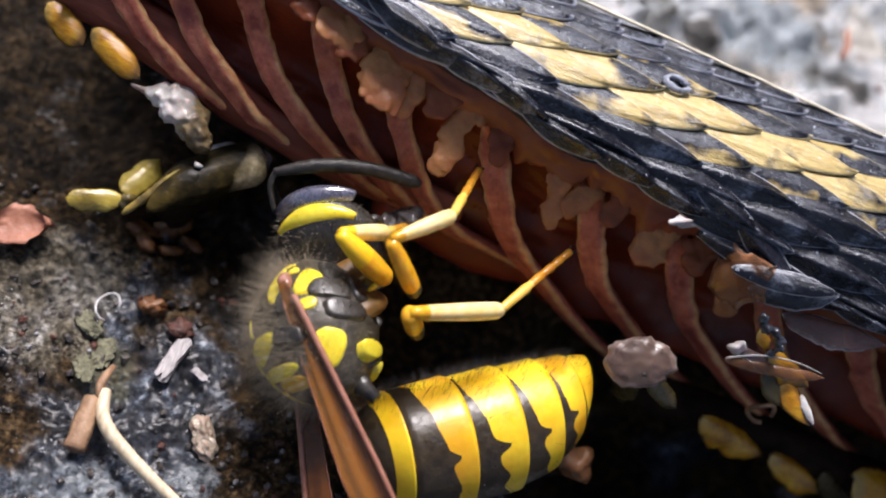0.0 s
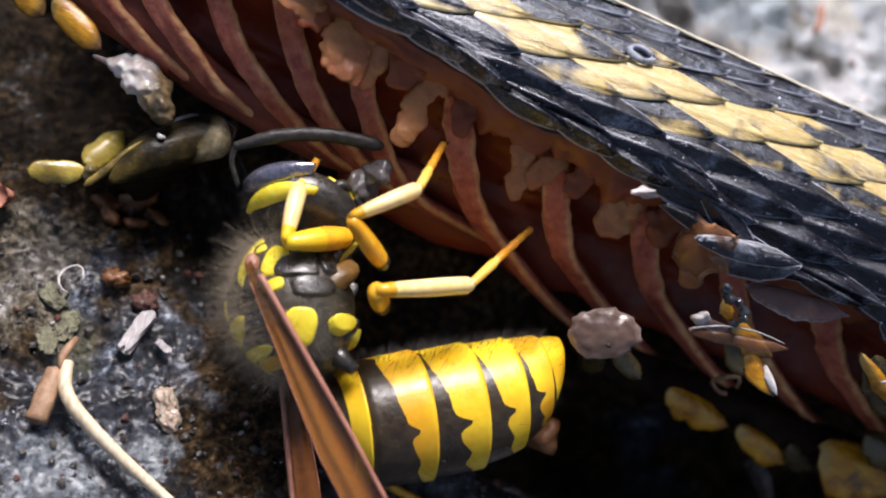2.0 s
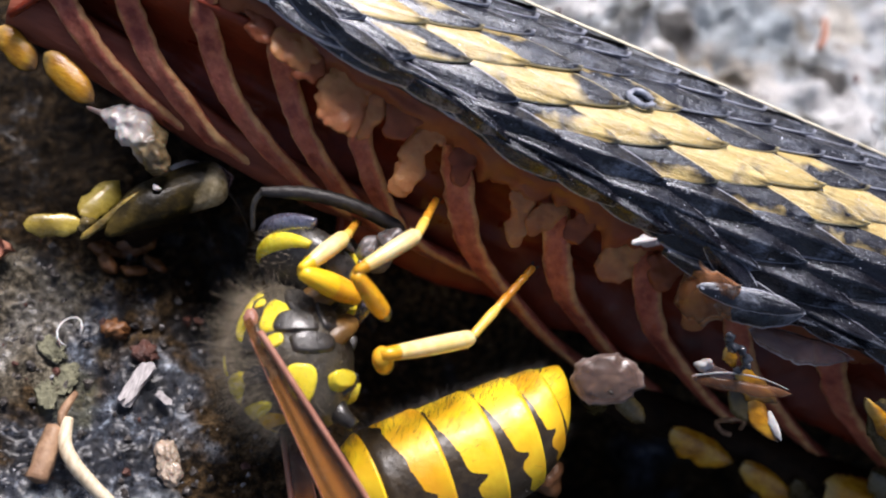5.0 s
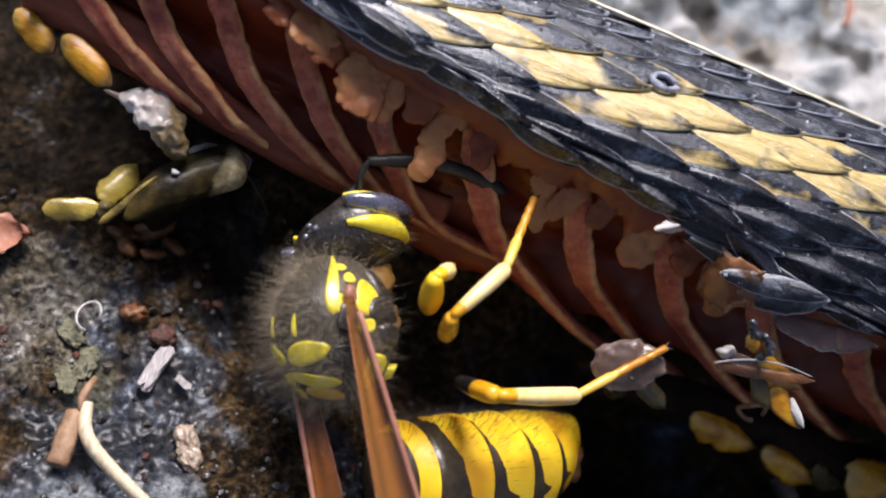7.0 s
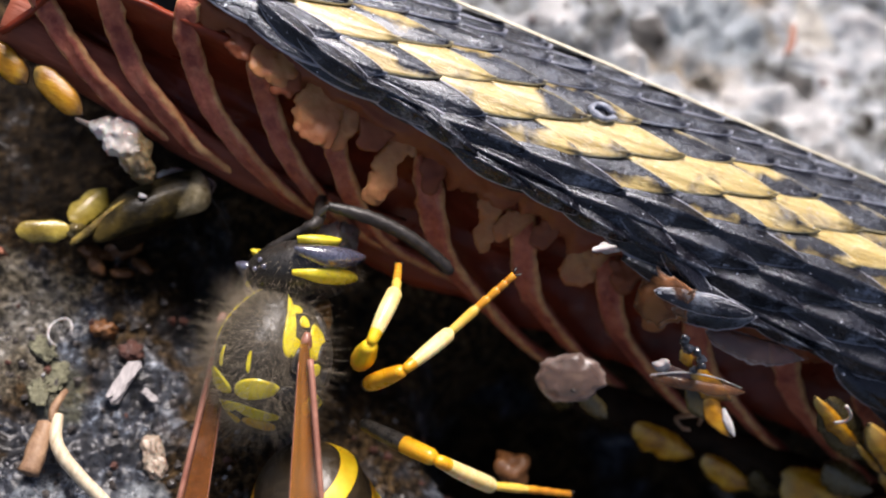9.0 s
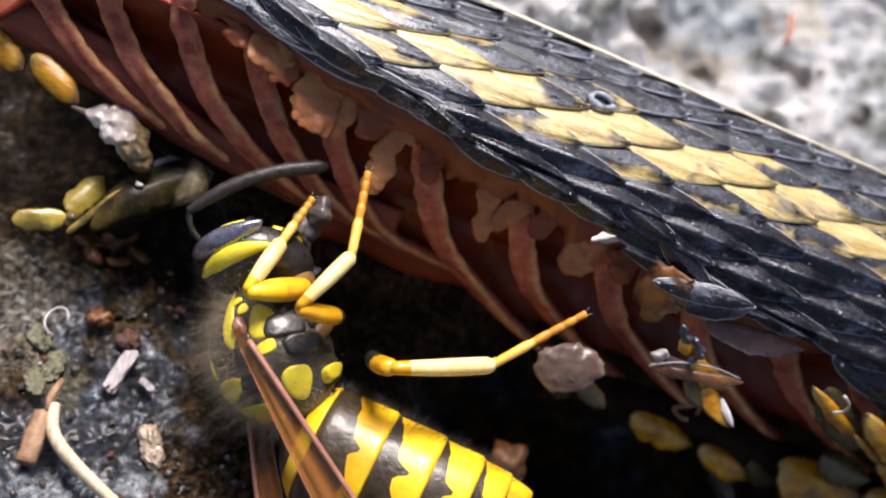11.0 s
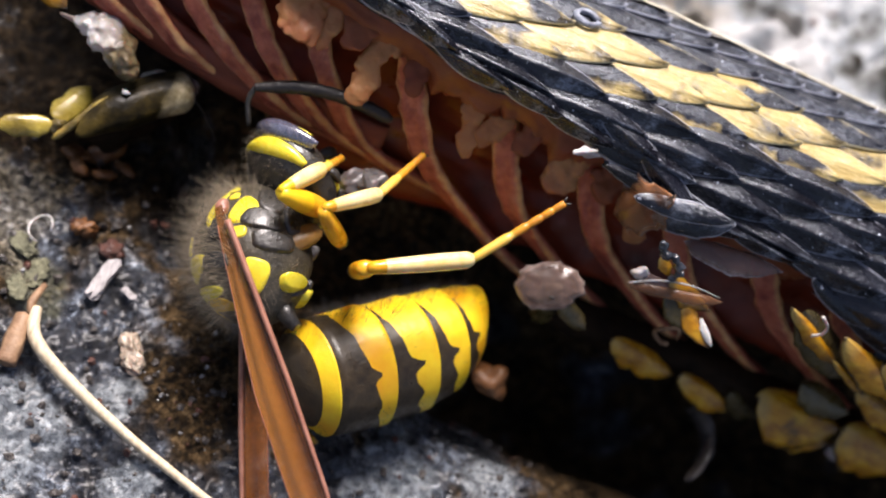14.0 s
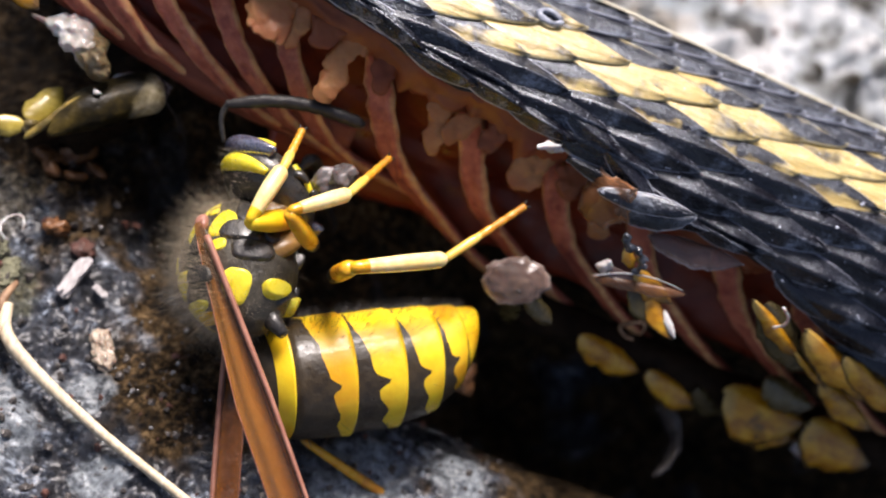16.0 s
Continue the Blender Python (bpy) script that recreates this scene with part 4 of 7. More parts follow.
def build_scraps():
    # rolled piece of belly skin, dark and glossy with a pale end
    roll = []
    path = bent([(-11.95, -4.55, 3.0), (-11.35, -3.38, 3.15), (-10.48, -2.32, 3.2), (-9.72, -1.52, 3.2), (-9.12, -1.05, 3.15)], 40)
    for i, c in enumerate(path):
        s = i / 39
        r = 0.84 * min(1.0, 0.10 + 1.05 * math.sin(min(s * 1.9, 1.0) * math.pi / 2)) * (1 if s < 0.80 else math.sqrt(max(1 - ((s - 0.80) / 0.215) ** 2, 0.0)) * 0.7 + 0.3)
        d = (path[min(i + 1, 39)] - path[max(i - 1, 0)]).normalized()
        side = d.cross(Vector((0, 0, 1))).normalized()
        up = side.cross(d)
        ring = []
        for k in range(32):
            a = 2 * math.pi * k / 32
            q = r * (1 + 0.06 * noise.noise(Vector((s * 4, math.cos(a) * 1.5, math.sin(a) * 1.5))) - 0.10 * math.exp(-((a - 2.2) / 0.12) ** 2) * min(1, 4 * s))
            ring.append(c + side * (math.cos(a) * q) + up * (math.sin(a) * q * 0.8))
        roll.append(ring)
    piece = tagged(new("skin_scrap"), "rolled scrap of dark and yellow belly skin on the soil", "skin scrap")
    v, f = lofted(roll)
    mesh_object("roll", v, f, "roll", piece)
    for p, q, w, lab in (((-14.6, -4.92, 2.4), (-12.85, -4.15, 2.5), 0.66, "single yellow belly scale"), ((-13.1, -3.85, 2.4), (-12.4, -2.15, 2.55), 0.78, "")):
        v, f, rim = blade(p, q, w, 0.08, TO_VIEWER, 0.3, 2.2, w * 9, 0.14, 0.08, 0.8)
        mesh_object("belly_scale", v, f, "plate", piece, lab)
    v, f = moved(lump((0.34, 0.3, 0.3), 71, 0.3, 3), (-12.75, -4.1, 2.35, 0, 0, 30))
    mesh_object("scale_root", v, f, "belly_dark", piece, "dark root of the yellow scale")
    v, f, rim = blade((-9.6, -1.6, 3.8), (-8.85, -0.9, 3.45), 0.85, 0.08, TO_VIEWER, 0.5, 2.4, 6.0, 0.2, 0.06, 0.8)
    mesh_object("pale_end", v, f, "clear", piece, "pale clear end of the scrap", rim=rim)
    v, f = tube(bent([(-12.7, -4.8, 2.6), (-12.2, -4.1, 3.0), (-11.8, -3.4, 3.4), (-11.4, -2.85, 3.65)], 12), [0.05, 0.12, 0.15, 0.16, 0.16, 0.15, 0.13, 0.12, 0.1, 0.09, 0.07, 0.04], 8, 1, 0.2)
    mesh_object("skin_edge", v, f, "belly", piece, "olive edge of the skin")
    v, f = moved(lump((0.14, 0.1, 0.08), 72, 0.4, 2), (-11.0, -2.75, 3.98, 0, 0, 0))
    mesh_object("speck", v, f, "chip_white", piece, "white speck")
    v, f = moved(joined(lump((1.5, 0.7, 1.3), 73, 0.3, 3), moved(lump((0.9, 0.6, 1.3), 74, 0.3, 3), (1.4, 0.3, 0.2, 0, 0, 0)), moved(lump((0.8, 0.5, 1.1), 75, 0.3, 3), (-1.8, 0.4, -0.2, 0, 0, 0))), (-11.0, -2.3, 1.3, 0, 0, 42))
    mesh_object("support", v, f, "dark_flesh", piece, "dark support under the roll")
    v, f = tube(bent([(-9.2, -1.1, 3.1), (-8.4, -1.2, 2.3), (-7.7, -1.4, 1.2)], 10), [0.05] * 10, 6)
    mesh_object("thread", v, f, "antenna", piece, "dark dry thread")
    for i, (x, y, s) in enumerate([(-12.2, -3.4, 0.35), (-11.4, -2.9, 0.4), (-10.9, -2.5, 0.3), (-11.9, -3.9, 0.3), (-10.4, -3.2, 0.32), (-11.0, -3.9, 0.28)]):
        v, f = moved(lump((s * 1.5, s, s * 0.7), i + 80, 0.4, 2), (x, y, rest(x, y) + 0.25, 10 * i, 0, 40 * i))
        scrap("dried_crumb", (v, f), "crumb", "orange-brown crumb of dried flesh on the soil", "crumb", "crumbs under the skin scrap")
    # pale scrap leaning on the snake
    tissue = tagged(new("tissue_scrap"), "whitish wet scrap of tissue leaning on the snake", "tissue scrap")
    blobs = []
    for k, (x, y, z, r) in enumerate(((-13.35, -1.2, 4.68, 0.26), (-12.95, -1.15, 4.75, 0.46), (-12.45, -1.15, 4.85, 0.62), (-12.55, -1.6, 4.7, 0.46), (-12.0, -1.5, 4.75, 0.66), (-11.6, -1.8, 4.55, 0.66), (-11.25, -2.1, 4.35, 0.46), (-11.7, -1.35, 4.6, 0.5))):
        blobs.append(moved(lump((r, r * 0.9, r * 0.8), 90 + k, 0.22, 3, 0, 1.5), (x, y, z, 10 * k, 0, 30 * k)))
    v, f = joined(*blobs)
    body = mesh_object("lump", v, f, "tissue", tissue, "whitish lump, brown and clear at its lower end")
    fuse = body.modifiers.new("fuse", "REMESH")
    fuse.mode, fuse.voxel_size, fuse.use_smooth_shade = "VOXEL", 0.05 * U, True
    soft = body.modifiers.new("soft", "SMOOTH")
    soft.factor, soft.iterations = 0.5, 5
    v, f = tube(bent([(-13.0, -1.2, 4.6), (-13.6, -1.2, 4.65), (-14.1, -1.15, 4.6)], 7), [0.24, 0.22, 0.17, 0.13, 0.1, 0.09, 0.04], 8, 0.6, 0.3)
    mesh_object("shred", v, f, "flake", tissue)
    v, f = moved(lump((0.5, 0.25, 0.3), 15, 0.5, 2), (-10.6, -0.6, 2.4, 0, 0, 40))
    mesh_object("shred", v, f, "chip_white", tissue)
    v, f = moved(lump((0.4, 0.4, 1.6), 16, 0.3, 2), (-12.1, 0.1, 2.9, 20, 0, 0))
    mesh_object("stalk", v, f, "antenna", tissue, "dark skin under the scrap")
    # scrap of pink tissue at the lower edge of the opening
    fl = tagged(new("tissue_flake"), "pinkish translucent flake of tissue with one dark speck", "tissue scrap")
    n, k = 9, 40
    pts, rim, faces = [Vector((5.24, -4.25, 5.25))], [0.0], []
    e1, e2 = Vector((0.913, 0.251, 0.32)), Vector((-0.379, 0.81, 0.447))
    for i in range(1, n + 1):
        for j in range(k):
            t = 2 * math.pi * j / k
            q = i / n * (1 + 0.10 * noise.noise(Vector((math.cos(t) * 2, math.sin(t) * 2, 3))) + 0.19 * noise.noise(Vector((math.cos(t) * 7, math.sin(t) * 7, 8))) * i / n)
            b = 0.3 * (1 - (i / n) ** 2) + 0.07 * noise.noise(Vector((math.cos(t) * i * 0.4, math.sin(t) * i * 0.4, 5)))
            pts.append(pts[0] + e1 * (1.25 * q * math.cos(t)) + e2 * (0.87 * q * math.sin(t)) + TO_VIEWER * (b - 0.3))
            rim.append((i / n) ** 3)
    for j in range(k):
        faces.append((0, 1 + j, 1 + (j + 1) % k))
        for i in range(n - 1):
            a, b = 1 + i * k + j, 1 + i * k + (j + 1) % k
            faces.append((a, a + k, b + k, b))
    flake = mesh_object("flake", pts, faces, "film", fl, rim=rim)
    flake.modifiers.new("thick", "SOLIDIFY").thickness = 0.12 * U
    v, f = moved(lump((0.12, 0.08, 0.08), 22, 0.3, 1), (5.35, -4.75, 5.45, 0, 0, 0))
    mesh_object("speck", v, f, "antenna", fl)
    v, f = moved(plate(1.5, 0.7, 0.1, 0.3, 0.5, 0.6, 8, 5, 2, 0.2), (6.0, -4.2, 4.4, 40, 25, -10))
    mesh_object("skin_shred", v, f, "belly_dark", fl)
    v, f = tube(bent([(5.6, -4.0, 4.4), (5.8, -3.6, 3.0), (6.2, -3.2, 1.6)], 8), [0.5, 0.45, 0.4, 0.4, 0.4, 0.45, 0.5, 0.5], 8, 1, 0.3)
    mesh_object("stalk", v, f, "belly_dark", fl, "dark strip that carries the flake")
    # straw
    v, f = tube(bent([(-10.88, -10.0, 0.45), (-10.5, -11.0, 0.55), (-9.3, -11.8, 0.5), (-6.6, -13.0, 0.5), (-3.9, -13.95, 0.5), (0.5, -15.4, 0.4)], 40), [0.24 + 0.05 * math.sin(k * 0.16) for k in range(40)], 10, 0.8, 0.06)
    scrap("dry_straw", (v, f), "straw", "pale dry curved grass stem lying on stone", "straw")
    rings = []
    for k in range(13):
        s = k / 12
        c = Vector((-11.12 + 0.12 * s, -10.35 - 1.8 * s, 0.42 - 0.06 * s))
        rings.append([c + Vector((math.cos(a) * (0.30 + 0.10 * s) * (1 + 0.25 * noise.noise(Vector((a, s * 3, 1)))), 0.10 * noise.noise(Vector((a * 2, s * 9, 0))), math.sin(a) * 0.24)) for a in [math.pi / 4 + math.pi / 4 * q for q in range(8)]])
    v, f = lofted(rings)
    scrap("twig_piece", (v, f), "bark", "short brown broken twig piece on stone", "twig")
    v, f = tube(bent([(-11.0, -9.0, 0.3), (-11.1, -9.8, 0.5), (-10.95, -10.3, 0.45)], 8), [0.1, 0.12, 0.14, 0.16, 0.16, 0.15, 0.12, 0.08], 7)
    scrap("twig_piece", (v, f), "bark", "thin dark twig beside the straw", "twig")
    # chips
    for x, y, sx, sy, sz, rz, seed in [(-9.33, -7.95, 0.26, 0.72, 0.16, -14, 31), (-8.3, -8.1, 0.30, 0.11, 0.05, -25, 33)]:
        bm = bmesh.new()
        bmesh.ops.create_cube(bm, size=2.0)
        bmesh.ops.subdivide_edges(bm, edges=bm.edges, cuts=3, use_grid_fill=True)
        for w in bm.verts:
            w.co += Vector([0.42 * noise.noise(w.co * 1.4 + Vector((seed, k * 5, 0))) for k in range(3)])
            w.co = Vector((w.co.x * sx, w.co.y * sy, w.co.z * sz))
        vf = ([w.co.copy() for w in bm.verts], [[q.index for q in p.verts] for p in bm.faces])
        bm.free()
        ob = scrap("wood_splinter", moved(vf, (x, y, rest(x, y) + 0.3, 12, -10, rz)), "splinter", "bleached whitish wood splinter on dark stone", "splinter")
        ob.data.polygons.foreach_set("use_smooth", [False] * len(ob.data.polygons))
    v, f = moved(joined(lump((0.38, 0.55, 0.28), 35, 0.3, 4, 0, 1.6), moved(lump((0.34, 0.5, 0.26), 36, 0.3, 4, 0, 1.6), (0.06, -0.6, 0, 0, 0, 20))), (-7.5, -9.9, rest(-7.5, -10.2) + 0.3, 0, 0, 25))
    scrap("pale_chunk", (v, f), "chunk", "pale beige chunk of dried tissue on stone", "scrap")
    v, f = moved(plate(1.8, 1.5, 0.08, 0.6, -0.5, 0.2, 12, 8, 3, 0.4), (-16.7, -5.6, rest(-16, -5.4) + 0.35, 10, -10, 15))
    scrap("leaf_piece", (v, f), "leaf", "russet brown broken piece of dry leaf", "leaf")
    v, f = moved(lump((0.42, 0.36, 0.34), 37, 0.45, 3, 0, 2.0), (-9.5, -6.7, rest(-9.5, -6.7) + 0.25, 0, 0, 0))
    scrap("red_pebble", (v, f), "grit_red", "small dark red pebble on the stone", "pebble")
    v, f = moved(lump((0.42, 0.3, 0.26), 39, 0.6, 3, 0, 2.2), (-10.7, -6.3, rest(-10.7, -6.3) + 0.25, 0, 0, 20))
    scrap("ochre_crumb", (v, f), "crumb", "ochre crumb beside a white fibre curl", "crumb")
    ring = [(-12.05 + 0.38 * math.cos(a * 0.5), -7.0 + 0.55 * math.sin(a * 0.5), rest(-12, -7) + 0.45 + 0.1 * math.sin(a)) for a in range(11)]
    v, f = tube(ring, [0.045] * 11, 6, 1, 0.4)
    scrap("fibre_curl", (v, f), "chip_white", "white curled fibre on mossy stone", "fibre")
    for i, (x, y, s) in enumerate([(-11.6, -8.3, 0.6), (-11.9, -9.2, 0.5), (-12.4, -7.6, 0.55)]):
        v, f = moved(lump((s * 0.6, s * 1.0, s * 0.06), i + 44, 0.35, 4, 0, 2.0), (x, y, rest(x, y) + 0.1, 0, 0, 30 * i))
        scrap("moss_crust", (v, f), "grit_green", "grey-green mossy crust on the stone", "moss", "mossy crusts")
    v, f = moved(lump((0.75, 0.65, 0.6), 49, 0.35, 3), (5.15, -6.2, 0.7, 0, 0, 0))
    scrap("tissue_crumb", (v, f), "crumb", "brownish-pink crumb in the snake's shadow", "crumb")
    v, f = moved(lump((0.7, 0.42, 0.4), 50, 0.3, 3), (20.4, -3.4, max(rest(20.4, -3.6), -0.6) + 0.9, 0, 0, -15))
    scrap("white_pebble", (v, f), "chip_white", "small whitish pebble below the belly scales", "pebble")
    v, f = tube([(x, y, max(rest(x, y), -1.2) + 0.35) for x, y, z in bent([(14.2, -3.0, 0), (15.0, -4.2, 0), (14.9, -5.4, 0), (14.4, -6.4, 0)], 16)], [0.55, 0.55, 0.5, 0.5, 0.5, 0.45, 0.45, 0.45, 0.5, 0.5, 0.45, 0.4, 0.4, 0.35, 0.3, 0.2], 8, 0.4, 0.3)
    scrap("shed_strip", (v, f), "grit_dark", "greyish strip of shed skin in shadow", "skin scrap")
    v, f = tube(bent([(14.0, 19.2, 1.2), (14.2, 20.0, 1.3), (14.2, 21.4, 1.2)], 8), [0.12, 0.16, 0.18, 0.18, 0.18, 0.16, 0.14, 0.08], 7)
    scrap("russet_needle", (v, f), "leaf", "russet dry needle on pale stone behind the snake", "needle")


build_scraps()


def build_grit():
    rng = random.Random(11)
    shapes = [lump((1, 1, 0.75), s + 60, 0.4, 1) for s in range(6)]
    for mat, count, lo, hi, bright in (("grit_dark", 1100, 0.04, 0.2, 0), ("grit_pale", 450, 0.025, 0.11, 1), ("grit_red", 180, 0.05, 0.22, 2)):
        verts, faces = [], []
        for _ in range(count):
            x, y = -18 + 27 * rng.random() ** 1.3, rng.uniform(-17, -3)
            if bright == 1 and y > -6.0 + 0.25 * (x + 10):
                continue
            if rng.random() < 0.12:
                x, y = rng.uniform(-5, 24), rng.uniform(8, 25)
            s = lo + (hi - lo) * rng.random() ** 2.5
            v, f = moved(([(a * s, b * s * rng.uniform(0.6, 1), c * s) for a, b, c in rng.choice(shapes)[0]], shapes[0][1]), (x, y, ground_height(x, y) + s * 0.3, rng.uniform(0, 40), 0, rng.uniform(0, 360)))
            k = len(verts)
            verts += v
            faces += [tuple(i + k for i in q) for q in f]
        ob = mesh_object("grit", verts, faces, mat, None, "", False)
        tagged(ob, {"grit_dark": "dark wet grit scattered on stone", "grit_pale": "pale mineral grit scattered on stone", "grit_red": "reddish grit scattered on stone"}[mat], "grit", kind="stuff")


build_grit()


# ---- the wasp: x forward, y to its left, z towards its back ----
wasp = tagged(new("wasp"), "yellow and black wasp feeding on the open snake", "wasp")


def thorax_radius(x):
    """Half width and half height of the thorax at x."""
    s = (x + 2.75) / 5.05
    k = max(math.sin(math.pi * min(max(s, 0.0), 1.0)), 0.0) ** 0.48
    return 1.85 * k, 1.95 * k * (1.0 if x < 1 else 1 - 0.10 * (x - 1))


def thorax_point(x, phi, lift=0.0):
    """phi: degrees from the back (0) to the right side (90) to below (180)."""
    w, h = thorax_radius(x)
    a = radians(phi)
    up = math.cos(a)
    return Vector((x, -math.sin(a) * (w + lift), up * (h + lift) * (1.14 if up > 0 else 0.95) + 0.1))


def build_thorax():
    xs = [-2.75 + 5.05 * (1 - math.cos(math.pi * i / 36)) / 2 for i in range(37)]
    rings = []
    for x in xs:
        groove = -0.07 * math.exp(-((x + 0.15) / 0.09) ** 2) - 0.07 * math.exp(-((x + 1.2) / 0.09) ** 2)
        rings.append([thorax_point(x, 360 * k / 48, groove) for k in range(48)])
    v, f = lofted(rings)
    body = mesh_object("thorax", v, f, "pile", wasp, "black hairy thorax with yellow spots")

    def marking(x0, p0, a, b, turn=0.0, lift=0.05, mat="lemon", power=2.4, name="marking", label="yellow spot"):
        """A raised yellow spot, a by b, on the thorax."""
        n, k = 10, 28
        rows = [thorax_point(x0, p0, lift)]
        pts, faces = [rows[0]], []
        _, h = thorax_radius(x0)
        for i in range(1, n + 1):
            for j in range(k):
                t = 2 * math.pi * j / k
                c, s = math.cos(t), math.sin(t)
                q = (abs(c) ** power + abs(s) ** power) ** (-1 / power) * (1 + 0.06 * math.sin(3 * t + x0 * 5))
                du, dv = c * q * a * i / n, s * q * b * i / n
                u = du * math.cos(turn) - dv * math.sin(turn)
                w = du * math.sin(turn) + dv * math.cos(turn)
                drop = lift - (lift + 0.03) * max(0, (i / n - 0.82) / 0.18) ** 2
                pts.append(thorax_point(x0 + u, p0 + math.degrees(w / max(h, 0.6)), drop))
        for j in range(k):
            faces.append((0, 1 + j, 1 + (j + 1) % k))
        for i in range(n - 1):
            for j in range(k):
                p, q = 1 + i * k + j, 1 + i * k + (j + 1) % k
                faces.append((p, p + k, q + k, q))
        mesh_object(name, pts, faces, mat, body, label)

    for side in (1, -1):
        marking(1.25, 56 * side, 0.95, 0.20, 0.10 * side)         # collar stripe
        marking(0.70, 90 * side, 0.60, 0.45, 0.5 * side)           # side spot
        marking(1.38, 76 * side, 0.18, 0.18)                        # small spots before it
        marking(1.75, 70 * side, 0.13, 0.16)
        marking(0.62, 62 * side, 0.34, 0.2)                         # over the wing root
        marking(-0.78, 25 * side, 0.38, 0.80, -0.14 * side, power=2.0)                       # pair across the back
        marking(-1.66, 25 * side, 0.22, 0.84, 0.22 * side)
        marking(-0.15, 82 * side, 0.22, 0.34)
        marking(-1.6, 96 * side, 0.56, 0.5, 0.3)                  # large rear side spot
        marking(-1.75, 148 * side, 0.26, 0.55, lift=0.3)
    for side in (1, -1):                                            # black plates of the side wall
        for x0, p0, a, b, turn in ((1.05, 122, 0.62, 0.5, 0.3), (0.25, 108, 0.42, 0.75, 0.25), (-0.55, 118, 0.36, 0.8, 0.15), (0.35, 145, 0.6, 0.45, 0.0), (-0.95, 60, 0.3, 0.5, 0.3), (0.2, 66, 0.5, 0.3, 0.2)):
            marking(x0, p0 * side, a, b, turn * side, 0.13, "cuticle", 3.0, "side_plate", "black plate")
    for side in (1, -1):                                            # on the slope behind the back
        marking(-2.12, 30 * side, 0.22, 0.62, 0.25 * side, mat="yellow")
    marking(0.1, 17, 0.36, 0.07)
    marking(0.1, -17, 0.36, 0.07)
    # short hairs, standing off the back and sides
    rng = random.Random(8)
    verts, faces = [], []
    for _ in range(8000):
        x, p = rng.uniform(-2.5, 2.1), rng.choice((-1, 1)) * abs(rng.gauss(40, 30))
        short = rng.random() < 0.2
        if short:
            p = rng.choice((-1, 1)) * rng.uniform(35, 150)
        if abs(p) < 34 and rng.random() < 0.3:
            continue
        a = thorax_point(x, p, -0.02)
        out = (a - Vector((x * 0.7, 0, 0.1))).normalized()
        d = (out + Vector((rng.uniform(-0.4, 0.3), rng.uniform(-0.4, 0.4), rng.uniform(-0.4, 0.4)))).normalized()
        ln = 0.16 + (0.25 if short else 1.4) * rng.random() ** 1.5
        side = d.cross(Vector((rng.uniform(-1, 1), rng.uniform(-1, 1), rng.uniform(-1, 1)))).normalized() * 0.0036
        up = d.cross(side)
        k = len(verts)
        verts += [a + side, a - side * 0.5 + up * 0.87, a - side * 0.5 - up * 0.87, a + d * ln]
        faces += [(k, k + 1, k + 3), (k + 1, k + 2, k + 3), (k + 2, k, k + 3)]
    tagged(mesh_object("hair", verts, faces, "hair", body, "fine brown hairs"), kind="stuff")
    # black sclerites below, where the legs start
    for x, y, z, r in ((1.2, -0.75, -1.25, 0.8), (-0.2, -0.75, -1.35, 0.75), (-1.8, -0.25, -1.0, 0.5), (1.1, 0.6, -1.25, 0.5), (-0.3, 0.65, -1.35, 0.5), (-1.5, 0.6, -1.1, 0.45)):
        v, f = moved(lump((r * 0.62, r * 0.55, r * 1.25), 3, 0.15, 3), (x, y, z, 18 if y < 0 else -18, -25, 0))
        mesh_object("leg_base", v, f, "coxa" if y < 0 and x > -1 else "cuticle", body, "brown leg base" if y < 0 and x > -1 else "black leg base")
    v, f = tube([(-2.2, 0, -0.6), (-2.6, 0, -0.8), (-3.0, 0, -1.05)], [0.5, 0.28, 0.2], 14)
    mesh_object("waist", v, f, "cuticle", body, "narrow black waist")
    # roots of the wings
    for y in (-1, 1):
        v, f = moved(lump((0.32, 0.18, 0.22), 5, 0.15, 3), (0.85, 1.72 * y, 0.85, 0, 0, 0))
        mesh_object("wing_root", v, f, "vein", body, "reddish wing root")


build_thorax()


def head_point(u, v, lift=0.0):
    """u: degrees round from the top (0) by the right side (90); v: degrees from behind (-90) to the front (90)."""
    a, b = radians(u), radians(v)
    cx = math.cos(b) ** 0.75 if math.cos(b) > 0 else 0
    y = -math.sin(a) * (1.98 + lift) * cx
    z = math.cos(a) * (1.72 + lift) * cx * (1.0 if math.cos(a) > 0 else 1.12)
    return Vector((-0.05 + math.sin(b) * (0.98 + lift), y, z - 0.15))


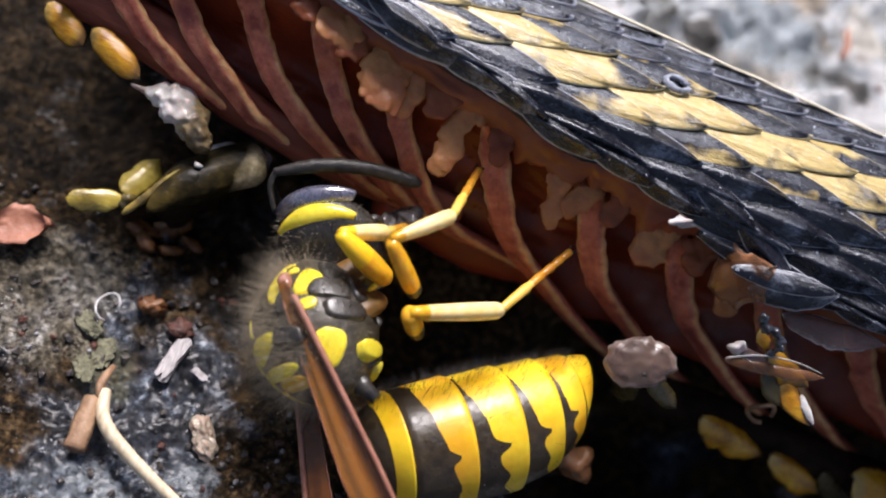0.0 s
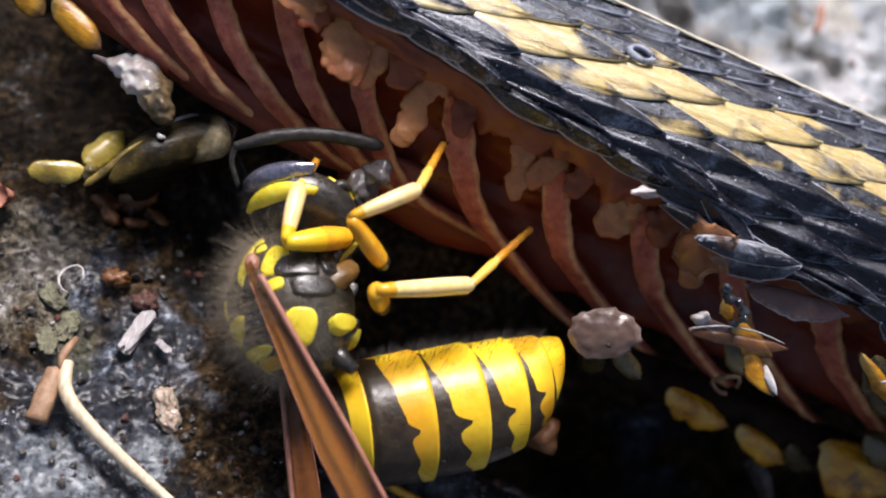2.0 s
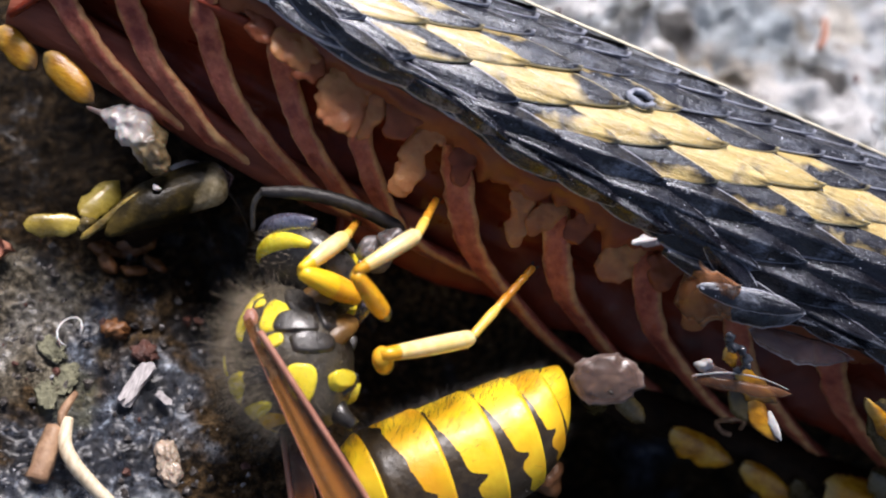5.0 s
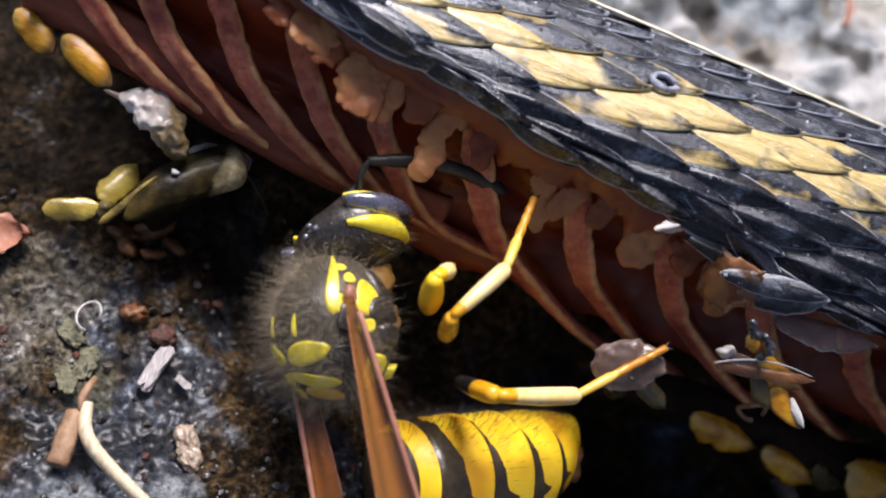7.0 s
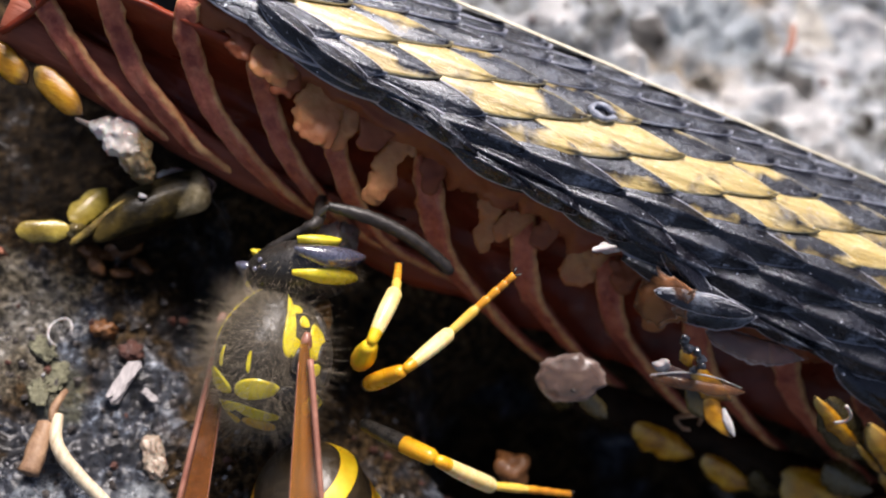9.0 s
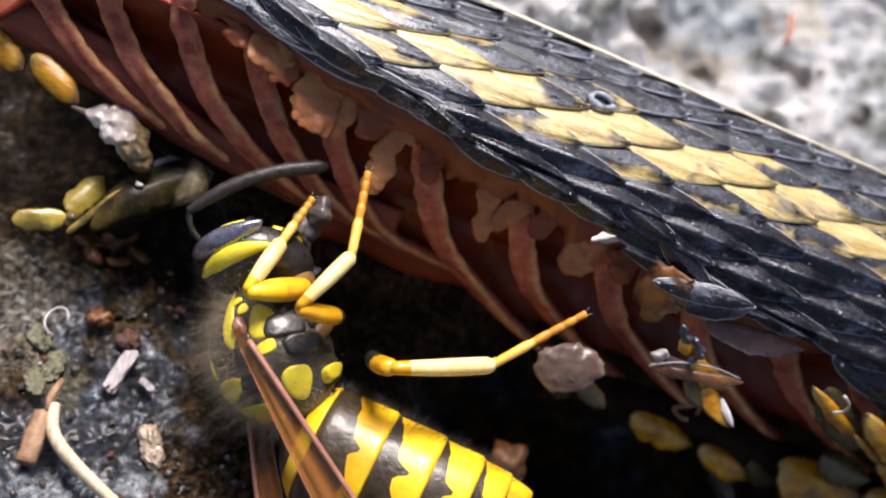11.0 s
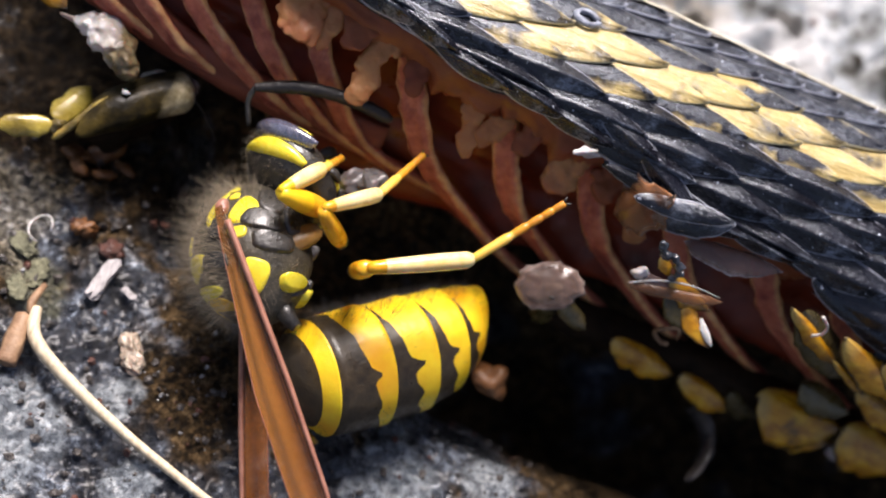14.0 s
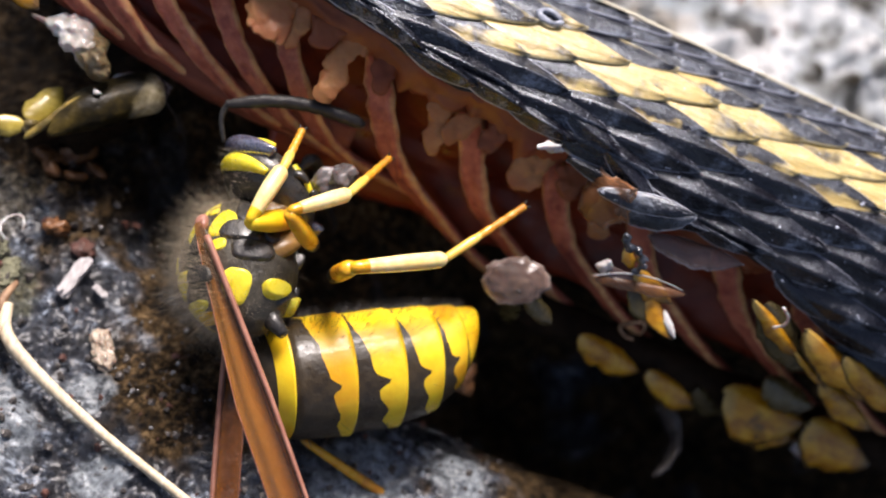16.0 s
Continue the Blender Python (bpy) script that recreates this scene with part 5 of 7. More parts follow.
def build_head():
    rings = [[head_point(360 * k / 48, -90 + 180 * i / 28 if 0 < i < 28 else (-89 if i == 0 else 89)) for k in range(48)] for i in range(29)]
    v, f = lofted(rings)
    head = mesh_object("head", v, f, "cuticle", wasp, "black head with yellow face marks")

    def strip(pts, wid, lift, mat, name, label, n=26, thick=0.10):
        """A raised band on the head along (u, v) places."""
        path = bent([(a, b, 0) for a, b in pts], n)
        widths = bent([(w, 0, 0) for w in wid], n)
        rings = []
        for p, w in zip(path, widths):
            row = []
            for k in range(9):
                q = k / 8 * 2 - 1
                row.append(head_point(p.x, p.y + q * w.x, lift + thick * (1 - q * q) - 0.03 * abs(q) ** 6))
            row += [head_point(p.x, p.y + q * w.x * 0.9, -0.15) for q in (1, 0, -1)]
            rings.append(row)
        v, f = lofted(rings)
        return mesh_object(name, v, f, mat, head, label)

    for s in (1, -1):
        strip([(38 * s, -22), (70 * s, -30), (105 * s, -28), (138 * s, -20)], [6, 16, 17, 8], 0.0, "lemon", "cheek_band", "yellow band behind the eye")
        strip([(42 * s, 16), (70 * s, 9), (100 * s, 9), (130 * s, 16)], [8, 22, 22, 9], 0.03, "eye", "eye", "glossy blue-black kidney-shaped eye", thick=0.36)
        strip([(44 * s, 44), (66 * s, 46), (92 * s, 46), (112 * s, 50)], [3, 8, 8, 3], 0.20, "lemon", "brow_mark", "yellow mark before the eye", thick=0.06)
        v, f = tube(bent([(0.3, -0.6 * s, -1.6), (0.5, -0.5 * s, -1.85), (0.5, -0.15 * s, -2.0)], 9), [0.2, 0.24, 0.26, 0.26, 0.24, 0.22, 0.18, 0.14, 0.06], 10, 0.7)
        mesh_object("jaw", v, f, "cuticle", head, "dark jaw")
    strip([(150, 52), (180, 50), (210, 52)], [10, 26, 10], 0.0, "lemon", "face_shield", "yellow face shield", thick=0.12)
    for y, x, z in ((0, 0.15, 1.55), (-0.24, -0.12, 1.58), (0.24, -0.12, 1.58)):
        v, f = moved(lump((0.11, 0.11, 0.09), 2, 0.0, 2), (x, y, z, 0, 0, 0))
        mesh_object("simple_eye", v, f, "eye", head, "tiny glossy simple eye")
    # the piece of flesh in its jaws
    v, f = moved(joined(lump((0.75, 0.55, 0.45), 17, 0.3, 4, 0, 0.9), moved(lump((0.45, 0.4, 0.55), 18, 0.3, 4, 0, 0.9), (0.5, -0.2, -0.4, 0, 0, 0))), (1.3, 0.5, -1.9, 0, 30, 0))
    mesh_object("food_morsel", v, f, "morsel", head, "greyish wet morsel of flesh held in the jaws")
    rng = random.Random(5)
    verts, faces = [], []
    for _ in range(220):
        a = head_point(rng.uniform(-150, 150), rng.uniform(-60, 5), -0.01)
        d = ((a - Vector((0.3, 0, 0))).normalized() + Vector((-0.4, rng.uniform(-0.3, 0.3), rng.uniform(-0.3, 0.3)))).normalized()
        side = d.cross(Vector((0.3, 0.5, 0.8))).normalized() * 0.007
        up = d.cross(side)
        k = len(verts)
        verts += [a + side, a - side * 0.5 + up * 0.87, a - side * 0.5 - up * 0.87, a + d * rng.uniform(0.25, 0.6)]
        faces += [(k, k + 1, k + 3), (k + 1, k + 2, k + 3), (k + 2, k, k + 3)]
    tagged(mesh_object("hair", verts, faces, "hair", head, "fine brown hairs"), kind="stuff")
    return head


wasp_head = build_head()


def build_antenna():
    pts = bent([(0, 0, 0), (1.6, 0.35, 0.1), (3.2, 0.35, 0.1), (4.9, 0.0, -0.1)], 34)
    rad = [0.14 + 0.10 * min(1, k / 8) for k in range(31)] + [0.2, 0.16, 0.07]
    v, f = tube(pts, [r * (1 + (0.07 if k % 3 == 0 else 0)) for k, r in enumerate(rad)], 10)
    ob = mesh_object("antenna", v, f, "antenna", wasp, "black jointed antenna")
    v, f = tube(bent([(0.05, 0, 0), (-0.1, -0.5, -0.1), (0.1, -1.3, -0.3)], 10), [0.11, 0.11, 0.11, 0.11, 0.1, 0.1, 0.1, 0.1, 0.09, 0.08], 9)
    mesh_object("antenna_base", v, f, "cuticle", ob, "black first joint")
    return ob


right_antenna = build_antenna()


def build_left_antenna():
    v, f = tube(bent([(0, 0, 0), (1.2, -0.05, -0.3), (1.9, 0.1, -0.4), (2.1, 2.1, 0.8), (2.4, 4.1, 1.9)], 24), [0.13] + [0.16] * 7 + [0.22] * 14 + [0.18, 0.08], 8, 1, 0.08)
    return mesh_object("antenna", v, f, "antenna", wasp_head, "black jointed antenna")


left_antenna = build_left_antenna()

# segment starts along the abdomen, from its front
RINGS = [0.0, 1.15, 3.05, 4.65, 5.95, 6.9, 7.7]


def belly_size(s):
    """How full the abdomen is, s behind its front: 1 at its thickest."""
    k = min(1.0, (max(s, 0.001) / 1.3) ** 0.40)
    e = max(0.0, (s - 2.6) / 5.12)
    return k * max(1 - e ** 3.3, 0.0) ** 0.52


def abdomen_point(s, phi, lift=0.0):
    k = belly_size(s)
    a = radians(phi)
    up = math.cos(a)
    mid = -1.55 * (1 - k) if s > 2.6 else -0.5 * (1 - k)
    return Vector((0.92 - 1.12 * s, -math.sin(a) * (2.1 * k + lift), mid + up * (2.3 * k + lift) * (1.0 if up > 0 else 0.86)))


def build_abdomen():
    body = new("abdomen")
    body.parent = wasp
    body["label"] = "yellow abdomen with black bands and notched black marks"
    m = 120

    def yellow_from(q, p):
        """Where the yellow begins along segment q, p degrees from the back."""
        back = 0.5 + 0.5 * math.cos(radians(p))
        h = min(max((158 - p) / 125, 0.0), 1.0)
        b = 0.07 + 0.53 * h ** 0.72 + 0.04 * noise.noise(Vector((p * 0.07, q * 7, 0))) + 0.02 * noise.noise(Vector((p * 0.3, q * 7, 3)))
        b += 0.24 * math.exp(-(((p - 80) / 4.5) ** 2)) + 0.10 * math.exp(-(((p - 52) / 9) ** 2))
        b += 0.30 * max(0.0, 1 - p / 40) + 0.12 * math.exp(-(((p - 163) / 8) ** 2))
        if q == 0:
            b = 0.50 + 0.12 * back
        if q == 1:
            b = b * 0.75 + 0.26
        if q == 5:
            b = 0.20 + 0.25 * back ** 2
        return min(max(b, 0.02), 0.97)

    for q in range(6):
        s0, s1 = RINGS[q] - (0.22 if q else 0.0), RINGS[q + 1]
        rings = []
        for i in range(25):
            ring = []
            for k in range(m):
                deg = 360 * k / m
                b = yellow_from(q, abs((deg + 180) % 360 - 180))
                f = b * i / 12 if i <= 12 else b + (1 - b) * (i - 12) / 12
                lift = 0.07 * f ** 1.5 - (0.09 if i == 24 else 0.0) - (0.05 * (1 - f) if q else 0.0)
                ring.append(abdomen_point(min(s0 + (s1 - s0) * f, 7.68), deg, lift))
            rings.append(ring)
        v, faces = lofted(rings)
        index = [0] * (12 * m) + [1] * (12 * m) + [0, 1]
        mesh_object("segment", v, faces, ["band", "yellow"], body, "" if q else "yellow band with black front", index=index)
    rng = random.Random(6)
    verts, faces = [], []
    for _ in range(1300):
        s, p = rng.uniform(0.3, 7.3), rng.gauss(172, 26) if rng.random() < 0.75 else rng.gauss(0, 25)
        a = abdomen_point(s, p, 0.0)
        d = ((a - Vector((0.4 - s * 0.95, 0, 0))).normalized() + Vector((rng.uniform(-0.7, -0.1), rng.uniform(-0.2, 0.2), rng.uniform(-0.2, 0.2)))).normalized()
        side = d.cross(Vector((0.3, 0.5, 0.8))).normalized() * 0.007
        up = d.cross(side)
        k = len(verts)
        verts += [a + side, a - side * 0.5 + up * 0.87, a - side * 0.5 - up * 0.87, a + d * rng.uniform(0.18, 0.6)]
        faces += [(k, k + 1, k + 3), (k + 1, k + 2, k + 3), (k + 2, k, k + 3)]
    tagged(mesh_object("hair", verts, faces, "antenna", body, "short dark hairs"), kind="stuff")
    return body


wasp_abdomen = build_abdomen()


def build_wing(mirror):
    """A wing folded lengthwise: a pleated amber strip with thick front vein, along x from its root."""
    rings = []
    n = 40
    for i in range(n + 1):
        s = i / n
        w = (0.30 + (0.9 if mirror < 0 else 0.6) * min(1, s / 0.55) ** 0.9 * (1 if s < 0.82 else math.sqrt(max(1 - ((s - 0.82) / 0.18) ** 2, 0)) * 0.98 + 0.02))
        row = []
        for k in range(15):
            q = k / 14
            y = mirror * (q * w - 0.25 * w)
            z = 0.035 * math.sin(q * math.pi * 4.0) * min(1, s * 4) + 0.22 * (1 - q) * (1 - 0.6 * s) - 0.5 * (s - 0.3) ** 2 * 0.5
            row.append((s * 11.2, y, z))
        rings.append(row + [(x, y, z - 0.03) for x, y, z in row[::-1]])
    v, f = lofted(rings)
    ob = mesh_object("wing", v, f, "wing", wasp, "folded amber-brown wing")
    for k, (q0, q1, r) in enumerate(((0.0, 0.0, 0.19), (0.17, 0.14, 0.03), (0.98, 0.98, 0.03))):
        pts = []
        for i in range(2, n - 1):
            s = i / n
            w = (0.30 + (0.9 if mirror < 0 else 0.6) * min(1, s / 0.55) ** 0.9 * (1 if s < 0.82 else math.sqrt(max(1 - ((s - 0.82) / 0.18) ** 2, 0)) * 0.98 + 0.02))
            q = q0 + (q1 - q0) * s
            z = 0.035 * math.sin(q * math.pi * 4.0) * min(1, s * 4) + 0.22 * (1 - q) * (1 - 0.6 * s) - 0.5 * (s - 0.3) ** 2 * 0.5
            pts.append((s * 11.2, mirror * (q * w - 0.25 * w), z + 0.02))
        v, f = tube(pts, [r * (1 - 0.35 * i / len(pts)) for i in range(len(pts))], 10, 0.6)
        mesh_object("vein", v, f, "vein_dark" if k == 1 else "vein", ob, "dark brown vein" if k == 1 else "reddish-brown vein")
    return ob


right_wing, left_wing = build_wing(-1), build_wing(1)


def leg_piece(name, length, r0, r1, mats, label, bulge=0.0, knee=0.0, bend=0.12):
    """One joint of a leg along x, swelling in the middle."""
    pts, rad = [], []
    for i in range(19):
        s = i / 18
        pts.append((s * length, 0, bend * math.sin(math.pi * s)))
        rad.append((r0 + (r1 - r0) * s) * (1 + bulge * math.sin(math.pi * s)) * (0.72 if i in (0, 18) else 1.0))
    v, f = tube(pts, rad, 12, 0.85)
    index = []
    for i in range(18):
        index += [0 if i / 18 < knee else len(mats) - 1] * 12
    return mesh_object(name, v, f, mats, wasp, label, index=index + [0, len(mats) - 1])


def tarsus(length, label):
    """Five small joints and a pair of claws."""
    x, pts, rad = 0.0, [], []
    for part_len in (0.42, 0.18, 0.15, 0.12, 0.13):
        for s, r in ((0.0, 0.14), (0.15, 0.155), (0.85, 0.175), (0.97, 0.15)):
            pts.append(((x + part_len * s) * length, 0, -0.06 * math.sin(math.pi * (x + part_len * s))))
            rad.append(r * (1 - 0.25 * x))
        x += part_len
    v, f = tube(pts, rad, 10)
    index = [0 if i < 5 else 1 for i in range(len(pts) - 1) for _ in range(10)]
    ob = mesh_object("tarsus", v, f, ["shin", "tarsus"], wasp, label, index=index + [0, 1])
    for y in (-1, 1):
        v, f = tube([(length * 0.98, 0.03 * y, 0), (length + 0.14, 0.12 * y, 0.02), (length + 0.2, 0.13 * y, -0.12)], [0.05, 0.04, 0.01], 6)
        mesh_object("claw", v, f, "antenna", ob, "dark claw")
    return ob


def spur(ob, length):
    v, f = tube([(length * 0.97, 0.1, -0.1), (length + 0.25, 0.2, -0.3)], [0.05, 0.012], 6)
    mesh_object("spur", v, f, "leg_pale", ob, "pale spur")


front_femur = leg_piece("femur", 2.4, 0.36, 0.27, ["leg_orange", "yellow"], "yellow thigh", 0.45, 0.5)
front_tibia = leg_piece("tibia", 2.2, 0.2, 0.31, ["yellow", "leg_pale"], "pale yellow shin", 0.25, 0.2)
front_tarsus = tarsus(1.9, "orange jointed foot")
middle_femur = leg_piece("femur", 2.3, 0.3, 0.24, ["cuticle", "leg_orange"], "orange thigh, black at its root", 0.3, 0.15)
middle_tibia = leg_piece("tibia", 2.5, 0.19, 0.3, ["leg_orange", "leg_pale"], "pale yellow shin", 0.2, 0.12)
middle_tarsus = tarsus(2.9, "orange jointed foot")
hind_femur = leg_piece("femur", 3.3, 0.25, 0.33, ["cuticle", "leg_orange"], "orange thigh, black at its root", 0.25, 0.58)
hind_tibia = leg_piece("tibia", 3.6, 0.25, 0.34, ["leg_orange", "leg_pale"], "pale yellow shin", 0.15, 0.16)
hind_tarsus = tarsus(3.6, "orange jointed foot")
spur(front_tibia, 2.2), spur(middle_tibia, 2.5), spur(hind_tibia, 3.6)
left_hind_leg = leg_piece("left_hind_leg", 4.6, 0.16, 0.22, ["leg_orange", "tarsus"], "orange far hind leg", 0.1, 0.6)
left_hind_leg.matrix_basis = at(-5.03, 4.56, -0.06, -111.8, 30.4, 118.6)


def motions():
    """The wasp turns, feeds and shifts its legs; parts move in the space of its thorax."""
    walk(wasp, [(0, at(-5.25, -6.88, 4.30, -106.9, 5.2, 120.1)), (0.5, at(-4.91, -6.81, 4.30, -113.2, -0.2, 120.1)),
        (1, at(-4.63, -6.55, 4.30, -113.0, -3.9, 121.3)), (1.5, at(-4.86, -6.59, 4.30, -114.6, -1.0, 121.1)),
        (2, at(-4.85, -6.76, 4.30, -115.5, 0.7, 124.0)), (2.5, at(-4.61, -6.83, 4.30, -114.8, 0.0, 124.1)),
        (3, at(-4.50, -6.68, 4.30, -115.0, -0.7, 125.0)), (3.5, at(-4.43, -6.79, 4.30, -115.2, 1.5, 123.9)),
        (6, at(-5.10, -6.61, 4.30, -111.7, 1.4, 122.3)), (6.5, at(-4.74, -6.00, 4.30, -75.1, -30.9, 128.2)),
        (7, at(-4.33, -6.00, 4.30, -66.2, -22.9, 119.1)), (7.5, at(-3.04, -5.44, 4.30, -47.0, -34.2, 111.7)),
        (8, at(-3.22, -6.00, 4.30, -57.3, -39.8, 112.6)), (8.5, at(-4.04, -6.74, 4.30, -43.9, -29.3, 112.4)),
        (9, at(-4.79, -6.79, 4.30, -45.3, -35.7, 108.4)), (11.5, at(-4.58, -6.88, 4.30, -114.6, 2.7, 136.5)),
        (12, at(-4.42, -7.38, 4.30, -118.7, 4.9, 134.7)), (12.5, at(-4.32, -6.81, 4.30, -124.6, -0.3, 134.2)),
        (13, at(-4.74, -6.81, 4.30, -114.1, -0.6, 126.4)), (13.5, at(-4.94, -6.90, 4.30, -111.5, -0.2, 119.3)),
        (14, at(-4.66, -6.65, 4.30, -113.2, -2.0, 112.6)), (14.5, at(-4.67, -6.68, 4.30, -111.9, -2.5, 112.7)),
        (15, at(-3.82, -6.66, 4.30, -115.6, 0.5, 112.2)), (15.5, at(-4.14, -7.13, 4.30, -117.2, 4.0, 113.3)),
        (16, at(-3.94, -7.08, 4.30, -120.1, 1.3, 114.0))])
    walk(wasp_head, [(0, at(2.72, -0.01, -0.78, -9.4, 21.5, 25.9)), (0.5, at(2.43, 0.17, -1.20, -13.3, 30.4, 24.9)),
        (1, at(3.05, -0.08, -0.47, 24.0, 20.0, 0.0)), (1.5, at(2.65, 0.05, -0.81, -6.0, 19.7, 22.1)),
        (2, at(2.68, 0.04, -0.82, -13.3, 22.3, 20.6)), (2.5, at(2.41, 0.14, -0.98, -26.9, 49.5, 16.7)),
        (3, at(2.31, 0.17, -1.09, -30.0, 51.3, 17.9)), (3.5, at(2.53, 0.10, -1.03, -29.5, 51.1, 15.6)),
        (6, at(2.35, 0.13, -1.10, -1.5, 30.9, 43.3)), (6.5, at(2.36, 0.04, -0.56, 22.2, 22.0, 32.3)),
        (7, at(2.57, 0.05, -0.68, 12.4, 12.7, 31.9)), (7.5, at(2.49, -0.19, -0.92, 17.6, 21.7, 22.2)),
        (8, at(2.26, -0.05, -0.65, 23.3, 19.9, 31.8)), (8.5, at(2.52, -0.22, -1.00, -1.3, 18.4, 25.1)),
        (9, at(2.82, 0.05, -0.73, -14.1, 12.1, 17.4)), (11.5, at(2.51, 0.02, -0.45, -20.1, 28.5, 30.7)),
        (12, at(2.22, 0.16, -0.60, -8.3, 41.9, 39.3)), (12.5, at(2.29, 0.16, -0.85, -6.1, 42.3, 42.1)),
        (13, at(2.52, 0.11, -1.02, -2.2, 44.3, 18.4)), (13.5, at(2.29, 0.21, -0.96, 5.7, 35.1, 35.7)),
        (14, at(2.53, 0.13, -1.06, -0.7, 40.6, 29.5)), (14.5, at(2.40, 0.18, -1.19, -13.1, 38.9, 20.3)),
        (15, at(2.73, 0.07, -1.03, -13.2, 39.8, 18.9)), (15.5, at(3.00, -0.11, -0.60, -3.3, 24.1, 17.1)),
        (16, at(2.59, 0.12, -0.95, -13.3, 43.4, 21.7))])
    walk(wasp_abdomen, [(0, at(-3.65, 2.70, -1.02, 73.2, -78.1, -104.8)), (0.5, at(-4.21, 2.57, -0.81, 83.3, -73.1, -108.5)),
        (1, at(-4.40, 2.29, -0.71, 84.3, -71.8, -105.6)), (1.5, at(-4.27, 2.50, -0.22, 71.7, -76.9, -95.6)),
        (2, at(-3.77, 2.31, -0.13, 49.2, -71.3, -74.8)), (2.5, at(-4.22, 2.43, -0.38, 66.1, -72.1, -90.4)),
        (3, at(-4.44, 2.45, -0.29, 67.3, -68.7, -91.3)), (3.5, at(-4.38, 2.66, -0.40, 75.2, -69.3, -101.1)),
        (6, at(-4.53, 2.54, -0.52, 94.4, -85.3, -117.4)), (6.5, at(-5.02, -1.07, -1.01, -59.2, -79.3, 53.0)),
        (7, at(-5.33, -0.38, -1.42, -65.1, -81.3, 53.9)), (7.5, at(-5.68, -2.13, -1.02, -61.5, -72.6, 70.2)),
        (8, at(-5.74, -1.75, -0.56, -30.2, -72.0, 56.9)), (8.5, at(-4.60, -0.51, -0.71, 0.6, -51.2, 23.1)),
        (9, at(-4.30, -1.06, -0.66, 8.4, -35.0, 14.7)), (11.5, at(-3.02, 1.59, 0.48, 15.1, -35.7, -2.5)),
        (12, at(-3.69, 1.95, 0.40, 21.9, -59.8, -45.3)), (12.5, at(-4.20, 1.69, 0.67, 31.7, -51.2, -50.1)),
        (13, at(-3.50, 1.74, 0.12, 31.9, -66.3, -52.6)), (13.5, at(-3.84, 2.06, -0.36, 53.0, -79.0, -74.5)),
        (14, at(-3.93, 2.37, -0.82, 98.0, -56.2, -120.2)), (14.5, at(-3.83, 2.30, -0.19, 87.3, -79.1, -110.8)),
        (15, at(-3.55, 2.49, -0.27, 82.1, -58.4, -110.0)), (15.5, at(-2.78, 2.31, 0.03, 46.8, -75.1, -77.6)),
        (16, at(-3.36, 2.40, 0.17, 70.6, -63.0, -99.2))])
    walk(right_wing, [(0, at(0.59, -2.18, 0.87, -79.3, 10.4, 160.1)), (0.5, at(0.63, -2.20, 0.82, -85.8, 11.3, 164.8)),
        (1, at(0.66, -2.21, 0.83, -85.4, 11.4, 168.7)), (1.5, at(0.64, -2.21, 0.82, -87.4, 8.0, 165.5)),
        (2, at(0.64, -2.21, 0.82, -86.7, 9.0, 165.2)), (2.5, at(0.64, -2.21, 0.82, -85.8, 11.6, 166.1)),
        (3, at(0.65, -2.21, 0.82, -86.1, 10.4, 166.9)), (3.5, at(0.63, -2.20, 0.82, -85.9, 12.2, 164.8)),
        (6, at(0.64, -2.21, 0.83, -84.0, 11.4, 169.7)), (6.5, at(0.89, -2.13, 1.09, -50.4, -5.4, -156.4)),
        (7, at(0.81, -2.11, 1.13, -43.6, 0.1, -166.1)), (7.5, at(0.88, -2.01, 1.20, -30.0, -11.2, -163.0)),
        (8, at(0.91, -2.06, 1.15, -40.3, -12.6, -156.1)), (8.5, at(0.84, -1.98, 1.21, -25.3, -12.1, -169.8)),
        (9, at(0.87, -2.00, 1.20, -29.3, -13.4, -160.1)), (11.5, at(0.69, -2.22, 0.85, -82.9, 7.1, 175.5)),
        (12, at(0.67, -2.22, 0.82, -86.5, 9.2, 171.9)), (12.5, at(0.70, -2.23, 0.76, -94.3, 9.8, 171.6)),
        (13, at(0.68, -2.22, 0.82, -86.3, 9.4, 170.2)), (13.5, at(0.66, -2.21, 0.83, -85.7, 8.5, 167.0)),
        (14, at(0.64, -2.21, 0.79, -89.9, 12.5, 164.1)), (14.5, at(0.64, -2.21, 0.80, -89.0, 8.6, 164.3)),
        (15, at(0.62, -2.19, 0.78, -92.0, 9.1, 161.3)), (15.5, at(0.59, -2.18, 0.79, -90.6, 10.4, 157.0)),
        (16, at(0.61, -2.19, 0.76, -94.3, 8.1, 159.8))])
